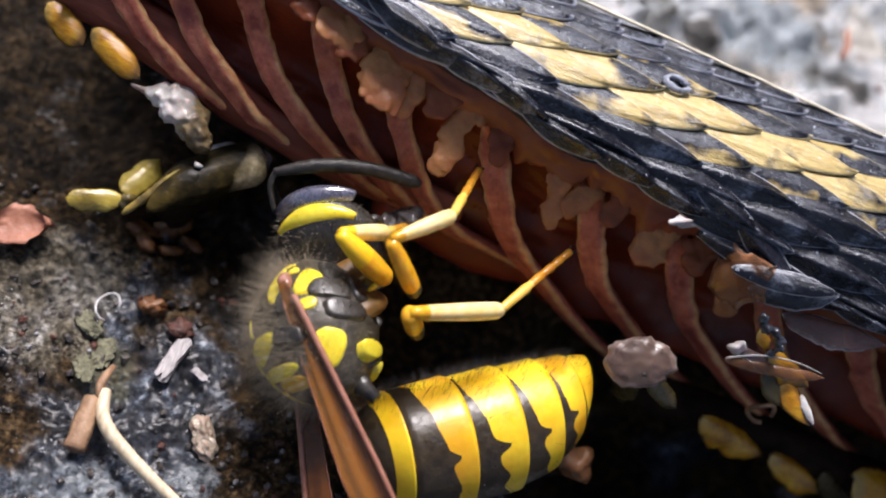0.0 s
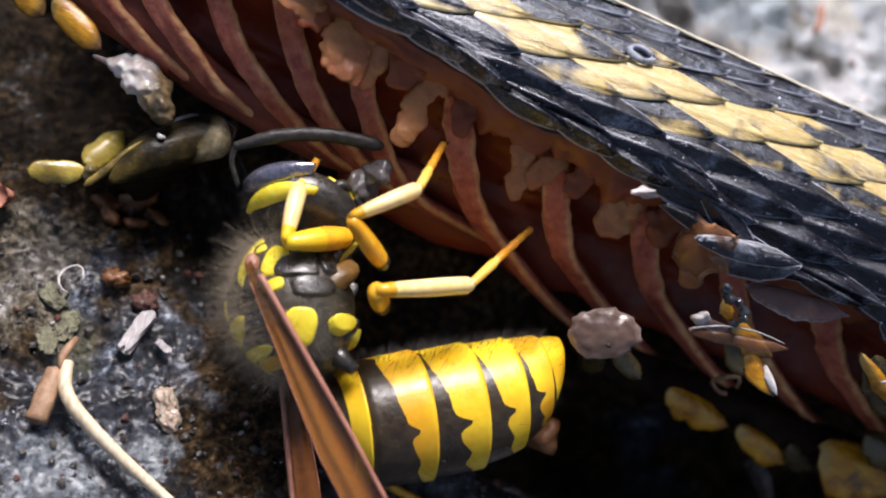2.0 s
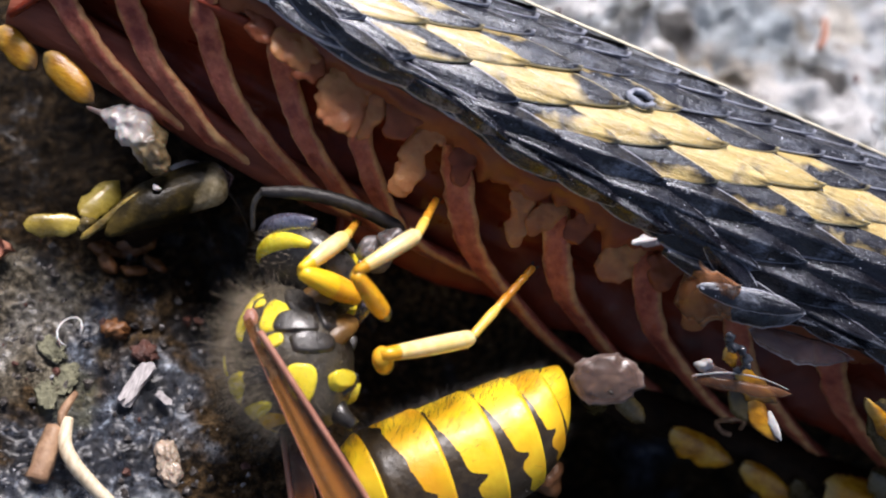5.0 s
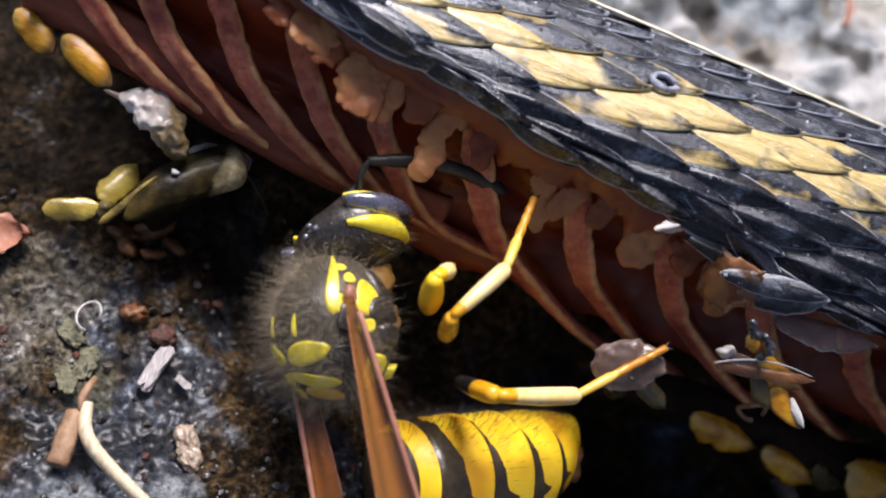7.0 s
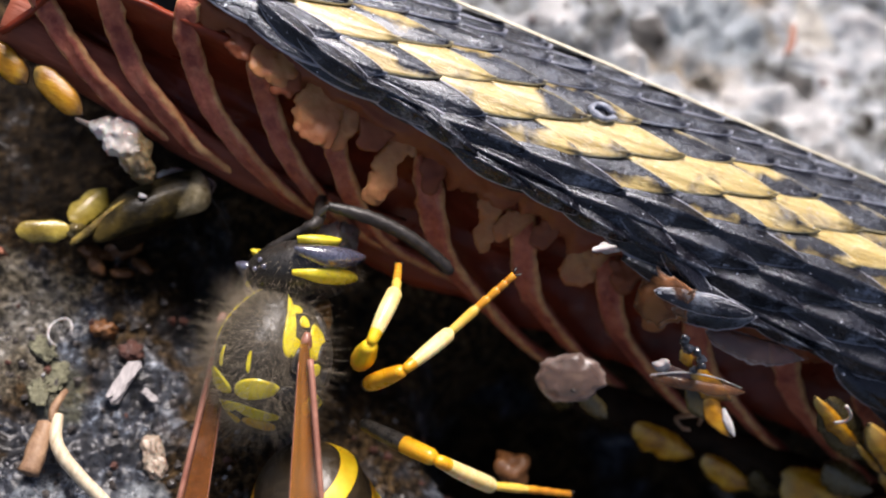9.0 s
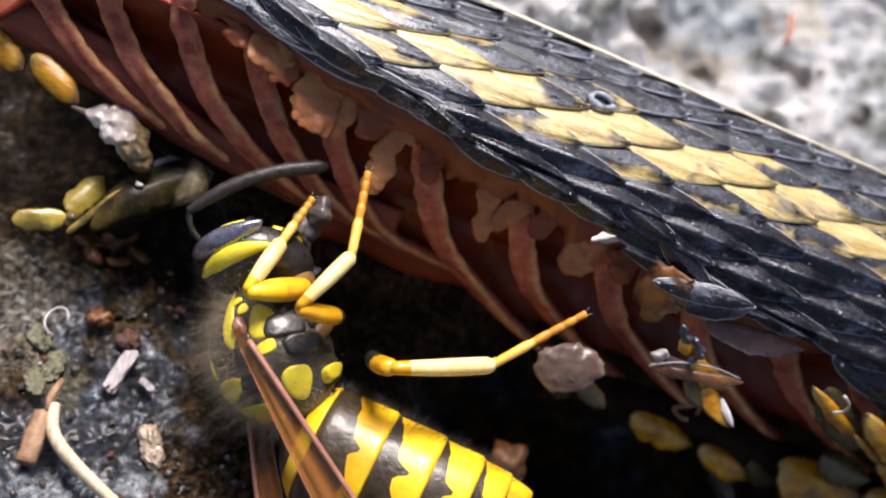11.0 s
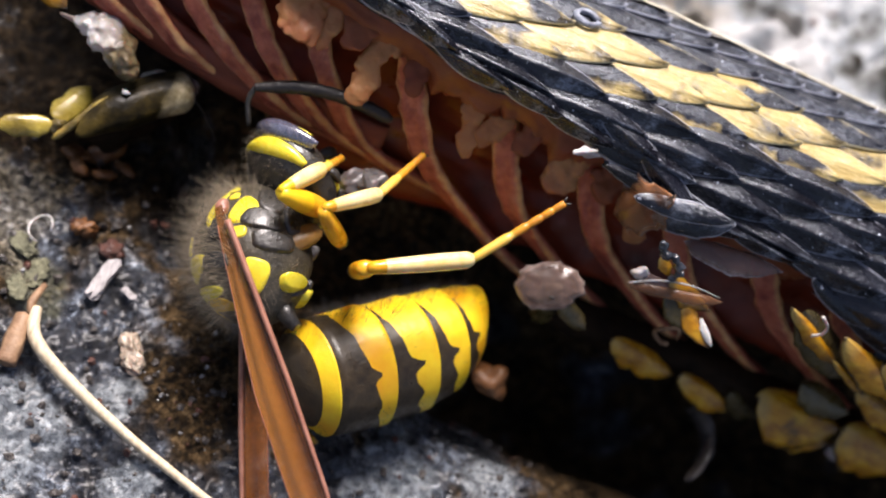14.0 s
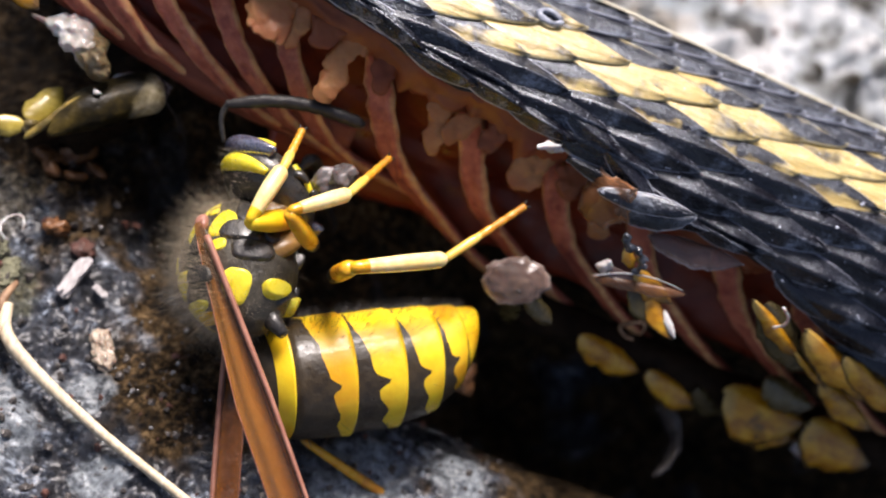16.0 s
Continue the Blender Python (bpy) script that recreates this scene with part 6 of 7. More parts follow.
    walk(left_wing, [(0, at(0.82, 1.60, 0.81, -83.3, -7.9, 166.3)), (0.5, at(0.82, 1.60, 0.81, -90.6, -10.3, 171.2)),
        (1, at(0.82, 1.60, 0.81, -89.9, -9.3, 174.9)), (1.5, at(0.82, 1.60, 0.81, -91.1, -9.5, 171.5)),
        (2, at(0.82, 1.60, 0.81, -91.2, -10.9, 172.1)), (2.5, at(0.82, 1.60, 0.81, -90.4, -10.3, 172.3)),
        (3, at(0.82, 1.60, 0.81, -90.3, -9.2, 173.5)), (3.5, at(0.82, 1.60, 0.81, -90.4, -8.5, 171.8)),
        (6, at(0.82, 1.60, 0.81, -90.1, -9.9, 177.7)), (6.5, at(0.82, 1.60, 0.81, -51.9, -12.6, -156.5)),
        (7, at(0.82, 1.60, 0.81, -44.5, -5.7, -165.2)), (7.5, at(0.82, 1.60, 0.81, -30.4, -14.7, -162.4)),
        (8, at(0.82, 1.60, 0.81, -41.0, -17.5, -157.7)), (8.5, at(0.82, 1.60, 0.81, -25.2, -23.8, 172.8)),
        (9, at(0.82, 1.60, 0.81, -29.8, -22.4, -170.4)), (11.5, at(0.82, 1.60, 0.81, -90.6, -16.4, -175.6)),
        (12, at(0.82, 1.60, 0.81, -92.5, -11.6, -179.1)), (12.5, at(0.82, 1.60, 0.81, -99.1, -13.1, -179.5)),
        (13, at(0.82, 1.60, 0.81, -90.2, -12.2, 174.9)), (13.5, at(0.82, 1.60, 0.81, -87.0, -1.2, 171.1)),
        (14, at(0.82, 1.60, 0.81, -92.6, -4.2, 169.7)), (14.5, at(0.82, 1.60, 0.81, -91.0, -4.0, 169.0)),
        (15, at(0.82, 1.60, 0.81, -96.6, -11.3, 168.9)), (15.5, at(0.82, 1.60, 0.81, -94.2, -9.3, 163.7)),
        (16, at(0.82, 1.60, 0.81, -99.0, -13.5, 168.1))])
    walk(right_antenna, [(0, at(5.07, -1.67, 0.31, -80.2, 72.1, 156.8)), (0.5, at(5.05, -1.45, -0.34, -101.0, 69.2, 142.6)),
        (1, at(4.84, -1.15, -0.80, -100.9, 67.6, 146.1)), (1.5, at(5.18, -1.46, -0.02, -108.1, 71.4, 137.1)),
        (2, at(5.18, -1.46, 0.36, -101.9, 70.7, 143.0)), (2.5, at(5.11, -1.42, -0.50, -96.7, 58.2, 147.7)),
        (3, at(4.98, -1.34, -0.77, -97.7, 54.8, 146.8)), (3.5, at(5.11, -1.52, -0.81, -97.5, 52.8, 144.4)),
        (6, at(5.05, -1.40, -0.43, -95.0, 59.7, 149.3)), (6.5, at(4.48, -1.40, -2.13, -53.4, 43.2, -158.2)),
        (7, at(5.08, -1.01, -1.08, -22.1, 58.0, -123.0)), (7.5, at(4.19, -2.19, -1.80, -32.1, 50.2, -140.6)),
        (8, at(4.8, -1.5, -1.3, -20.0, 57.0, -124.0)), (8.5, at(5.26, -1.08, -1.07, -2.9, 35.0, -91.7)),
        (9, at(5.11, -0.75, -1.00, -18.7, 34.0, -117.1)), (11.5, at(5.23, -1.10, 0.75, -100.5, 80.6, 151.6)),
        (12, at(4.95, -1.21, 0.18, -107.4, 71.8, 141.7)), (12.5, at(5.23, -1.16, 0.15, -118.0, 64.6, 136.6)),
        (13, at(5.02, -1.07, -0.49, -97.2, 54.7, 152.0)), (13.5, at(4.86, -1.17, -0.68, -97.9, 63.5, 149.0)),
        (14, at(5.34, -1.54, -0.38, -117.4, 67.5, 127.9)), (14.5, at(4.90, -1.34, -0.61, -113.0, 66.5, 131.9)),
        (15, at(5.45, -1.80, -0.41, -133.2, 67.7, 108.6)), (15.5, at(5.49, -2.06, 0.13, -121.5, 71.2, 117.4)),
        (16, at(5.27, -1.78, -0.38, -123.0, 64.8, 118.9))])
    socket, out = Matrix.Translation(Vector((0.7, 0.5, 0.8)) * U), Vector((2.4, 4.1, 1.9))
    down = socket @ out.rotation_difference(Vector((2.8, 1.0, -3.3))).to_matrix().to_4x4()
    walk(left_antenna, [(0, socket), (6, socket), (6.5, down), (8, down), (8.4, socket), (8.6, socket), (8.9, down), (9.3, down), (10.8, socket), (16, socket)])
    walk(front_femur, [(0, at(0.45, -1.04, -2.31, 98.7, -30.5, -62.0)), (0.25, at(0.39, -0.81, -2.39, 102.5, -27.2, -63.4)),
        (0.5, at(0.33, -0.59, -2.46, 106.1, -23.8, -64.6)), (0.75, at(0.32, -0.58, -2.49, 106.8, -23.1, -65.2)),
        (1, at(0.31, -0.57, -2.51, 107.5, -22.4, -65.7)), (1.25, at(0.39, -0.58, -2.35, 107.1, -24.4, -62.5)),
        (1.5, at(0.48, -0.59, -2.19, 106.3, -26.3, -59.2)), (1.75, at(0.74, -0.72, -2.18, 127.9, -38.9, -76.0)),
        (2, at(1.01, -0.85, -2.18, 159.8, -48.1, -98.9)), (2.25, at(1.16, -0.92, -2.35, 147.7, -38.8, -92.8)),
        (2.5, at(1.30, -0.99, -2.52, 134.0, -29.2, -88.1)), (2.75, at(1.16, -0.91, -2.43, 125.2, -26.7, -82.6)),
        (3, at(1.01, -0.83, -2.33, 117.5, -24.0, -77.3)), (3.25, at(1.02, -0.87, -2.40, 116.1, -26.1, -74.6)),
        (3.5, at(1.04, -0.91, -2.46, 114.6, -28.0, -71.7)), (4.125, at(0.92, -0.86, -2.45, 116.7, -30.4, -72.0)),
        (4.75, at(0.80, -0.81, -2.45, 118.8, -32.8, -72.3)), (5.375, at(0.67, -0.76, -2.44, 120.9, -35.1, -72.5)),
        (6, at(0.55, -0.72, -2.44, 123.0, -37.5, -72.9)), (6.25, at(0.27, -1.55, -2.39, 95.2, -33.2, -56.2)),
        (6.5, at(-0.00, -2.38, -2.34, 57.7, -26.9, -41.3)), (6.75, at(0.12, -2.36, -2.11, 57.1, -31.3, -52.2)),
        (7, at(0.25, -2.34, -1.88, 55.4, -34.8, -63.9)), (7.25, at(0.31, -2.57, -1.56, 47.2, -39.9, -54.3)),
        (7.5, at(0.36, -2.81, -1.24, 37.8, -44.2, -43.2)), (7.75, at(0.33, -2.64, -1.42, 40.4, -39.1, -42.4)),
        (8, at(0.30, -2.48, -1.61, 42.7, -34.0, -41.6)), (8.25, at(0.35, -2.73, -1.33, 41.8, -46.5, -52.7)),
        (8.5, at(0.40, -2.98, -1.05, 35.4, -57.2, -69.9)), (8.75, at(0.27, -2.84, -1.07, 36.0, -52.2, -59.1)),
        (9, at(0.15, -2.71, -1.10, 34.5, -46.5, -50.7)), (9.625, at(0.43, -2.25, -1.28, 74.5, -48.2, -56.1)),
        (10.25, at(0.72, -1.80, -1.46, 107.8, -49.7, -62.0)), (10.875, at(1.00, -1.34, -1.65, 126.8, -50.9, -68.2)),
        (11.5, at(1.29, -0.89, -1.83, 138.6, -51.8, -74.5)), (11.75, at(1.05, -0.78, -1.94, 133.0, -42.4, -74.6)),
        (12, at(0.82, -0.67, -2.06, 126.5, -33.1, -74.6)), (12.25, at(0.71, -0.48, -1.95, 126.6, -27.4, -73.6)),
        (12.5, at(0.61, -0.29, -1.85, 126.8, -21.6, -72.8)), (12.75, at(0.43, -0.39, -2.03, 133.0, -24.8, -80.7)),
        (13, at(0.26, -0.50, -2.21, 141.8, -27.6, -89.0)), (13.25, at(0.61, -0.66, -2.30, 151.4, -34.6, -93.1)),
        (13.5, at(0.97, -0.83, -2.39, 159.8, -41.3, -97.8)), (13.75, at(0.91, -0.73, -2.33, 154.0, -33.2, -97.3)),
        (14, at(0.85, -0.63, -2.27, 146.7, -25.1, -96.9)), (14.25, at(0.69, -0.59, -2.22, 141.5, -25.3, -94.0)),
        (14.5, at(0.54, -0.55, -2.17, 136.5, -25.4, -91.1)), (14.75, at(0.58, -0.54, -2.08, 134.4, -22.2, -92.5)),
        (15, at(0.63, -0.52, -2.00, 132.2, -19.1, -93.8)), (15.25, at(0.77, -0.66, -2.00, 134.3, -21.9, -95.3)),
        (15.5, at(0.91, -0.80, -2.00, 136.3, -24.8, -96.9)), (15.75, at(0.88, -0.70, -1.89, 153.0, -22.3, -106.2)),
        (16, at(0.84, -0.59, -1.79, 174.6, -19.3, -115.2))])
    walk(front_tibia, [(0, at(1.42, -2.86, -1.10, -162.8, 44.1, 69.5)), (0.25, at(1.35, -2.72, -1.29, -167.4, 42.9, 70.0)),
        (0.5, at(1.27, -2.58, -1.49, -172.1, 41.8, 70.2)), (0.75, at(1.25, -2.58, -1.54, -173.8, 37.5, 70.6)),
        (1, at(1.22, -2.59, -1.60, -176.0, 33.3, 71.0)), (1.25, at(1.40, -2.52, -1.36, -172.1, 34.6, 72.1)),
        (1.5, at(1.58, -2.44, -1.12, -168.9, 36.0, 72.9)), (1.75, at(1.20, -2.53, -0.68, 143.4, 34.8, 44.3)),
        (2, at(0.76, -2.43, -0.40, 105.4, 24.3, 13.6)), (2.25, at(1.07, -2.79, -0.85, 116.9, 28.6, 25.9)),
        (2.5, at(1.37, -3.09, -1.35, 130.0, 31.1, 37.5)), (2.75, at(1.43, -3.04, -1.35, 128.2, 29.1, 37.9)),
        (3, at(1.49, -2.97, -1.36, 125.5, 26.9, 37.8)), (3.25, at(1.60, -2.95, -1.34, 128.8, 27.9, 38.4)),
        (3.5, at(1.71, -2.92, -1.33, 131.9, 28.9, 38.8)), (4.125, at(1.56, -2.83, -1.24, 139.9, 35.2, 41.4)),
        (4.75, at(1.41, -2.73, -1.15, 147.4, 41.6, 44.3)), (5.375, at(1.26, -2.64, -1.06, 154.2, 47.9, 47.9)),
        (6, at(1.11, -2.54, -0.97, 160.9, 53.9, 52.1)), (6.25, at(1.39, -3.22, -1.07, 176.6, 56.2, 79.9)),
        (6.5, at(1.60, -3.80, -1.25, -173.9, 53.7, 103.3)), (6.75, at(1.38, -3.98, -0.86, 177.4, 54.2, 94.2)),
        (7, at(1.12, -4.11, -0.52, 160.4, 54.5, 83.2)), (7.25, at(1.38, -4.07, -0.02, 161.4, 63.4, 89.3)),
        (7.5, at(1.61, -3.99, 0.43, 164.5, 72.4, 98.4)), (7.75, at(1.71, -3.90, 0.09, 141.0, 62.5, 98.2)),
        (8, at(1.79, -3.80, -0.27, 101.5, 52.8, 97.6)), (8.25, at(1.35, -4.04, 0.41, 63.1, 58.2, 41.9)),
        (8.5, at(0.85, -4.20, 0.97, 28.9, 38.0, -2.4)), (8.75, at(1.03, -4.10, 0.82, 31.9, 41.5, 2.3)),
        (9, at(1.19, -3.99, 0.64, 34.8, 43.9, 6.6)), (9.625, at(1.32, -3.58, 0.51, 57.4, 47.9, 14.0)),
        (10.25, at(1.44, -3.17, 0.37, 86.8, 51.1, 22.4)), (10.875, at(1.56, -2.75, 0.22, 116.4, 53.5, 31.5)),
        (11.5, at(1.68, -2.32, 0.05, 140.1, 55.1, 41.0)), (11.75, at(1.52, -2.49, -0.32, 143.3, 53.5, 42.3)),
        (12, at(1.35, -2.61, -0.75, 144.3, 51.7, 41.8)), (12.25, at(1.31, -2.53, -0.85, 142.9, 46.5, 43.1)),
        (12.5, at(1.27, -2.42, -0.97, 140.6, 41.3, 43.4)), (12.75, at(0.79, -2.54, -1.02, 147.3, 43.6, 49.1)),
        (13, at(0.30, -2.62, -1.09, 154.1, 45.9, 54.0)), (13.25, at(0.51, -2.63, -0.94, 148.3, 44.4, 48.7)),
        (13.5, at(0.72, -2.61, -0.80, 141.8, 42.6, 42.9)), (13.75, at(0.65, -2.72, -1.01, 144.4, 38.4, 44.4)),
        (14, at(0.59, -2.78, -1.25, 146.0, 34.2, 45.0)), (14.25, at(0.54, -2.76, -1.20, 144.3, 36.0, 43.3)),
        (14.5, at(0.50, -2.72, -1.14, 142.3, 37.9, 41.3)), (14.75, at(0.48, -2.76, -1.18, 144.1, 41.0, 38.6)),
        (15, at(0.47, -2.79, -1.22, 144.9, 44.1, 35.5)), (15.25, at(0.56, -2.88, -1.10, 150.8, 41.3, 40.2)),
        (15.5, at(0.65, -2.97, -0.99, 156.9, 38.4, 44.3)), (15.75, at(0.26, -2.83, -0.98, 133.2, 38.5, 25.1)),
        (16, at(-0.12, -2.64, -1.00, 114.8, 35.4, 5.3))])
    walk(front_tarsus, [(0, at(1.98, -1.38, -2.63, 172.0, 30.9, 56.2)), (0.25, at(1.90, -1.21, -2.79, 170.8, 24.8, 59.2)),
        (0.5, at(1.82, -1.03, -2.96, 168.2, 18.5, 61.8)), (0.75, at(1.82, -0.94, -2.88, 169.8, 19.8, 64.0)),
        (1, at(1.82, -0.85, -2.81, 171.5, 21.2, 66.3)), (1.25, at(1.96, -0.80, -2.61, -178.8, 20.9, 68.2)),
        (1.5, at(2.10, -0.74, -2.41, -169.5, 20.5, 70.0)), (1.75, at(2.49, -1.27, -1.93, 151.8, 20.7, 56.5)),
        (2, at(2.71, -1.96, -1.30, 125.9, 21.8, 41.2)), (2.25, at(2.80, -1.95, -1.90, 123.1, 14.3, 48.9)),
        (2.5, at(2.87, -1.94, -2.48, 111.1, 6.9, 55.7)), (2.75, at(2.95, -1.86, -2.42, 111.9, 6.9, 56.2)),
        (3, at(3.04, -1.77, -2.35, 112.4, 6.8, 56.9)), (3.25, at(3.12, -1.74, -2.37, 113.2, 6.8, 55.8)),
        (3.5, at(3.21, -1.71, -2.39, 113.9, 6.8, 54.8)), (4.125, at(2.91, -1.64, -2.51, 123.1, 10.0, 54.3)),
        (4.75, at(2.59, -1.58, -2.61, 129.7, 13.6, 53.5)), (5.375, at(2.25, -1.54, -2.69, 134.7, 17.5, 52.5)),
        (6, at(1.91, -1.51, -2.75, 138.8, 21.9, 51.6)), (6.25, at(1.61, -2.01, -2.90, 137.9, 39.2, 66.8)),
        (6.5, at(1.30, -2.53, -3.02, 149.2, 53.6, 91.1)), (6.75, at(1.29, -2.70, -2.65, 145.6, 52.6, 86.1)),
        (7, at(1.27, -2.84, -2.31, 141.0, 51.3, 81.1)), (7.25, at(1.39, -3.08, -1.99, 141.7, 60.3, 85.9)),
        (7.5, at(1.52, -3.33, -1.66, 147.3, 69.1, 94.4)), (7.75, at(1.56, -2.89, -1.86, 148.7, 62.8, 100.1)),
        (8, at(1.61, -2.48, -2.02, 146.1, 56.3, 103.7)), (8.25, at(2.21, -3.27, -1.46, 55.3, 55.8, 31.1)),
        (8.5, at(2.58, -4.27, -0.39, 26.6, 29.5, -3.8)), (8.75, at(2.67, -4.04, -0.63, 37.9, 46.4, 19.3)),
        (9, at(2.77, -3.81, -0.88, 56.2, 55.4, 56.5)), (9.625, at(2.75, -3.22, -1.12, 88.2, 58.3, 45.6)),
        (10.25, at(2.72, -2.64, -1.35, 104.4, 60.1, 31.8)), (10.875, at(2.68, -2.06, -1.55, 106.7, 60.2, 17.2)),
        (11.5, at(2.63, -1.49, -1.75, 105.2, 58.9, 4.1)), (11.75, at(2.49, -1.61, -2.09, 125.0, 44.5, 29.4)),
        (12, at(2.37, -1.70, -2.47, 129.5, 26.8, 43.5)), (12.25, at(2.42, -1.49, -2.45, 129.0, 21.8, 46.1)),
        (12.5, at(2.47, -1.29, -2.42, 128.3, 16.8, 48.5)), (12.75, at(1.83, -1.34, -2.54, 141.0, 25.3, 53.5)),
        (13, at(1.20, -1.38, -2.67, 155.5, 33.4, 59.3)), (13.25, at(1.55, -1.45, -2.47, 149.4, 32.3, 54.7)),
        (13.5, at(1.91, -1.51, -2.29, 143.3, 30.9, 50.3)), (13.75, at(1.88, -1.51, -2.38, 142.7, 23.6, 51.6)),
        (14, at(1.88, -1.50, -2.49, 140.8, 16.0, 52.8)), (14.25, at(1.84, -1.54, -2.49, 143.6, 18.2, 53.1)),
        (14.5, at(1.80, -1.58, -2.49, 146.1, 20.5, 53.4)), (14.75, at(1.78, -1.72, -2.62, 134.4, 18.2, 45.6)),
        (15, at(1.76, -1.87, -2.75, 125.3, 15.6, 38.1)), (15.25, at(1.83, -1.81, -2.55, 143.4, 32.9, 38.0)),
        (15.5, at(1.88, -1.76, -2.36, 153.1, 50.2, 37.9)), (15.75, at(1.82, -2.10, -2.35, 132.6, 36.5, 25.6)),
        (16, at(1.66, -2.47, -2.27, 116.1, 22.1, 17.1))])
    walk(middle_femur, [(0, at(-0.45, -1.33, -3.00, 88.7, -12.7, -67.8)), (0.25, at(-0.35, -1.17, -3.05, 90.3, -8.8, -68.5)),
        (0.5, at(-0.25, -1.01, -3.10, 91.6, -5.0, -69.2)), (0.75, at(-0.26, -1.01, -3.03, 90.0, -3.5, -67.8)),
        (1, at(-0.27, -1.01, -2.96, 88.3, -2.1, -66.4)), (1.25, at(-0.31, -0.96, -2.87, 90.1, -3.1, -65.3)),
        (1.5, at(-0.35, -0.90, -2.77, 91.7, -4.1, -64.1)), (1.75, at(-0.36, -0.91, -2.88, 94.5, -7.8, -64.5)),
        (2, at(-0.38, -0.92, -3.00, 97.4, -11.4, -64.8)), (2.25, at(-0.36, -0.95, -3.02, 95.9, -9.1, -67.8)),
        (2.5, at(-0.34, -0.97, -3.05, 93.8, -6.7, -70.8)), (2.75, at(-0.34, -0.97, -3.02, 93.6, -6.5, -69.6)),
        (3, at(-0.34, -0.96, -2.99, 93.3, -6.3, -68.5)), (3.25, at(-0.32, -0.97, -3.01, 93.2, -6.1, -69.2)),
        (3.5, at(-0.29, -0.98, -3.03, 93.1, -6.0, -69.9)), (4.125, at(-0.29, -1.00, -3.06, 94.3, -7.6, -69.9)),
        (4.75, at(-0.30, -1.01, -3.08, 95.6, -9.2, -69.8)), (5.375, at(-0.30, -1.03, -3.11, 96.9, -10.8, -69.8)),
        (6, at(-0.31, -1.05, -3.14, 98.2, -12.4, -69.8)), (6.25, at(-0.46, -2.18, -2.74, 91.0, -26.3, -67.0)),
        (6.5, at(-0.61, -3.30, -2.34, 86.9, -40.1, -63.4)), (6.75, at(-0.64, -3.18, -2.06, 69.0, -39.1, -67.6)),
        (7, at(-0.68, -3.06, -1.79, 57.8, -37.9, -71.6)), (7.25, at(-0.46, -3.19, -1.27, 48.1, -44.2, -65.6)),
        (7.5, at(-0.25, -3.33, -0.75, 36.1, -50.2, -58.2)), (7.75, at(-0.33, -3.29, -0.99, 27.2, -40.6, -58.2)),
        (8, at(-0.41, -3.25, -1.23, 21.3, -31.0, -58.3)), (8.25, at(-0.52, -3.48, -0.96, 16.4, -33.2, -62.3)),
        (8.5, at(-0.63, -3.72, -0.69, 14.4, -35.3, -66.6)), (8.75, at(-0.53, -3.51, -0.67, 12.5, -30.0, -63.9)),
        (9, at(-0.44, -3.29, -0.65, 11.0, -24.7, -61.4)), (9.625, at(-0.39, -2.75, -1.11, 32.4, -26.9, -65.0)),
        (10.25, at(-0.35, -2.21, -1.58, 70.3, -29.1, -68.7)), (10.875, at(-0.30, -1.66, -2.04, 107.3, -31.2, -72.6)),
        (11.5, at(-0.26, -1.12, -2.51, 128.0, -33.2, -76.7)), (11.75, at(-0.19, -1.05, -2.39, 126.2, -34.1, -73.9)),
        (12, at(-0.12, -0.98, -2.28, 124.3, -34.9, -71.1)), (12.25, at(-0.10, -0.82, -2.39, 124.7, -30.6, -69.1)),
        (12.5, at(-0.08, -0.67, -2.50, 125.4, -26.3, -67.3)), (12.75, at(-0.42, -0.75, -2.70, 121.8, -17.9, -77.9)),
        (13, at(-0.76, -0.83, -2.89, 107.0, -9.0, -87.4)), (13.25, at(-0.60, -0.90, -2.88, 102.4, -8.9, -84.2)),
        (13.5, at(-0.45, -0.96, -2.87, 99.0, -8.8, -80.9)), (13.75, at(-0.48, -0.82, -2.86, 101.9, -7.7, -82.7)),
        (14, at(-0.50, -0.68, -2.85, 104.7, -6.5, -84.5)), (14.25, at(-0.48, -0.73, -2.77, 107.0, -8.5, -85.1)),
        (14.5, at(-0.46, -0.78, -2.70, 109.5, -10.5, -85.8)), (14.75, at(-0.42, -0.72, -2.57, 110.0, -10.2, -85.0)),
        (15, at(-0.38, -0.66, -2.44, 110.5, -9.8, -84.3)), (15.25, at(-0.34, -0.71, -2.55, 107.6, -8.4, -86.3)),
        (15.5, at(-0.30, -0.77, -2.66, 104.5, -7.0, -88.2)), (15.75, at(-0.32, -0.67, -2.60, 105.4, -5.5, -87.3)),
        (16, at(-0.34, -0.58, -2.54, 106.4, -4.0, -86.4))])
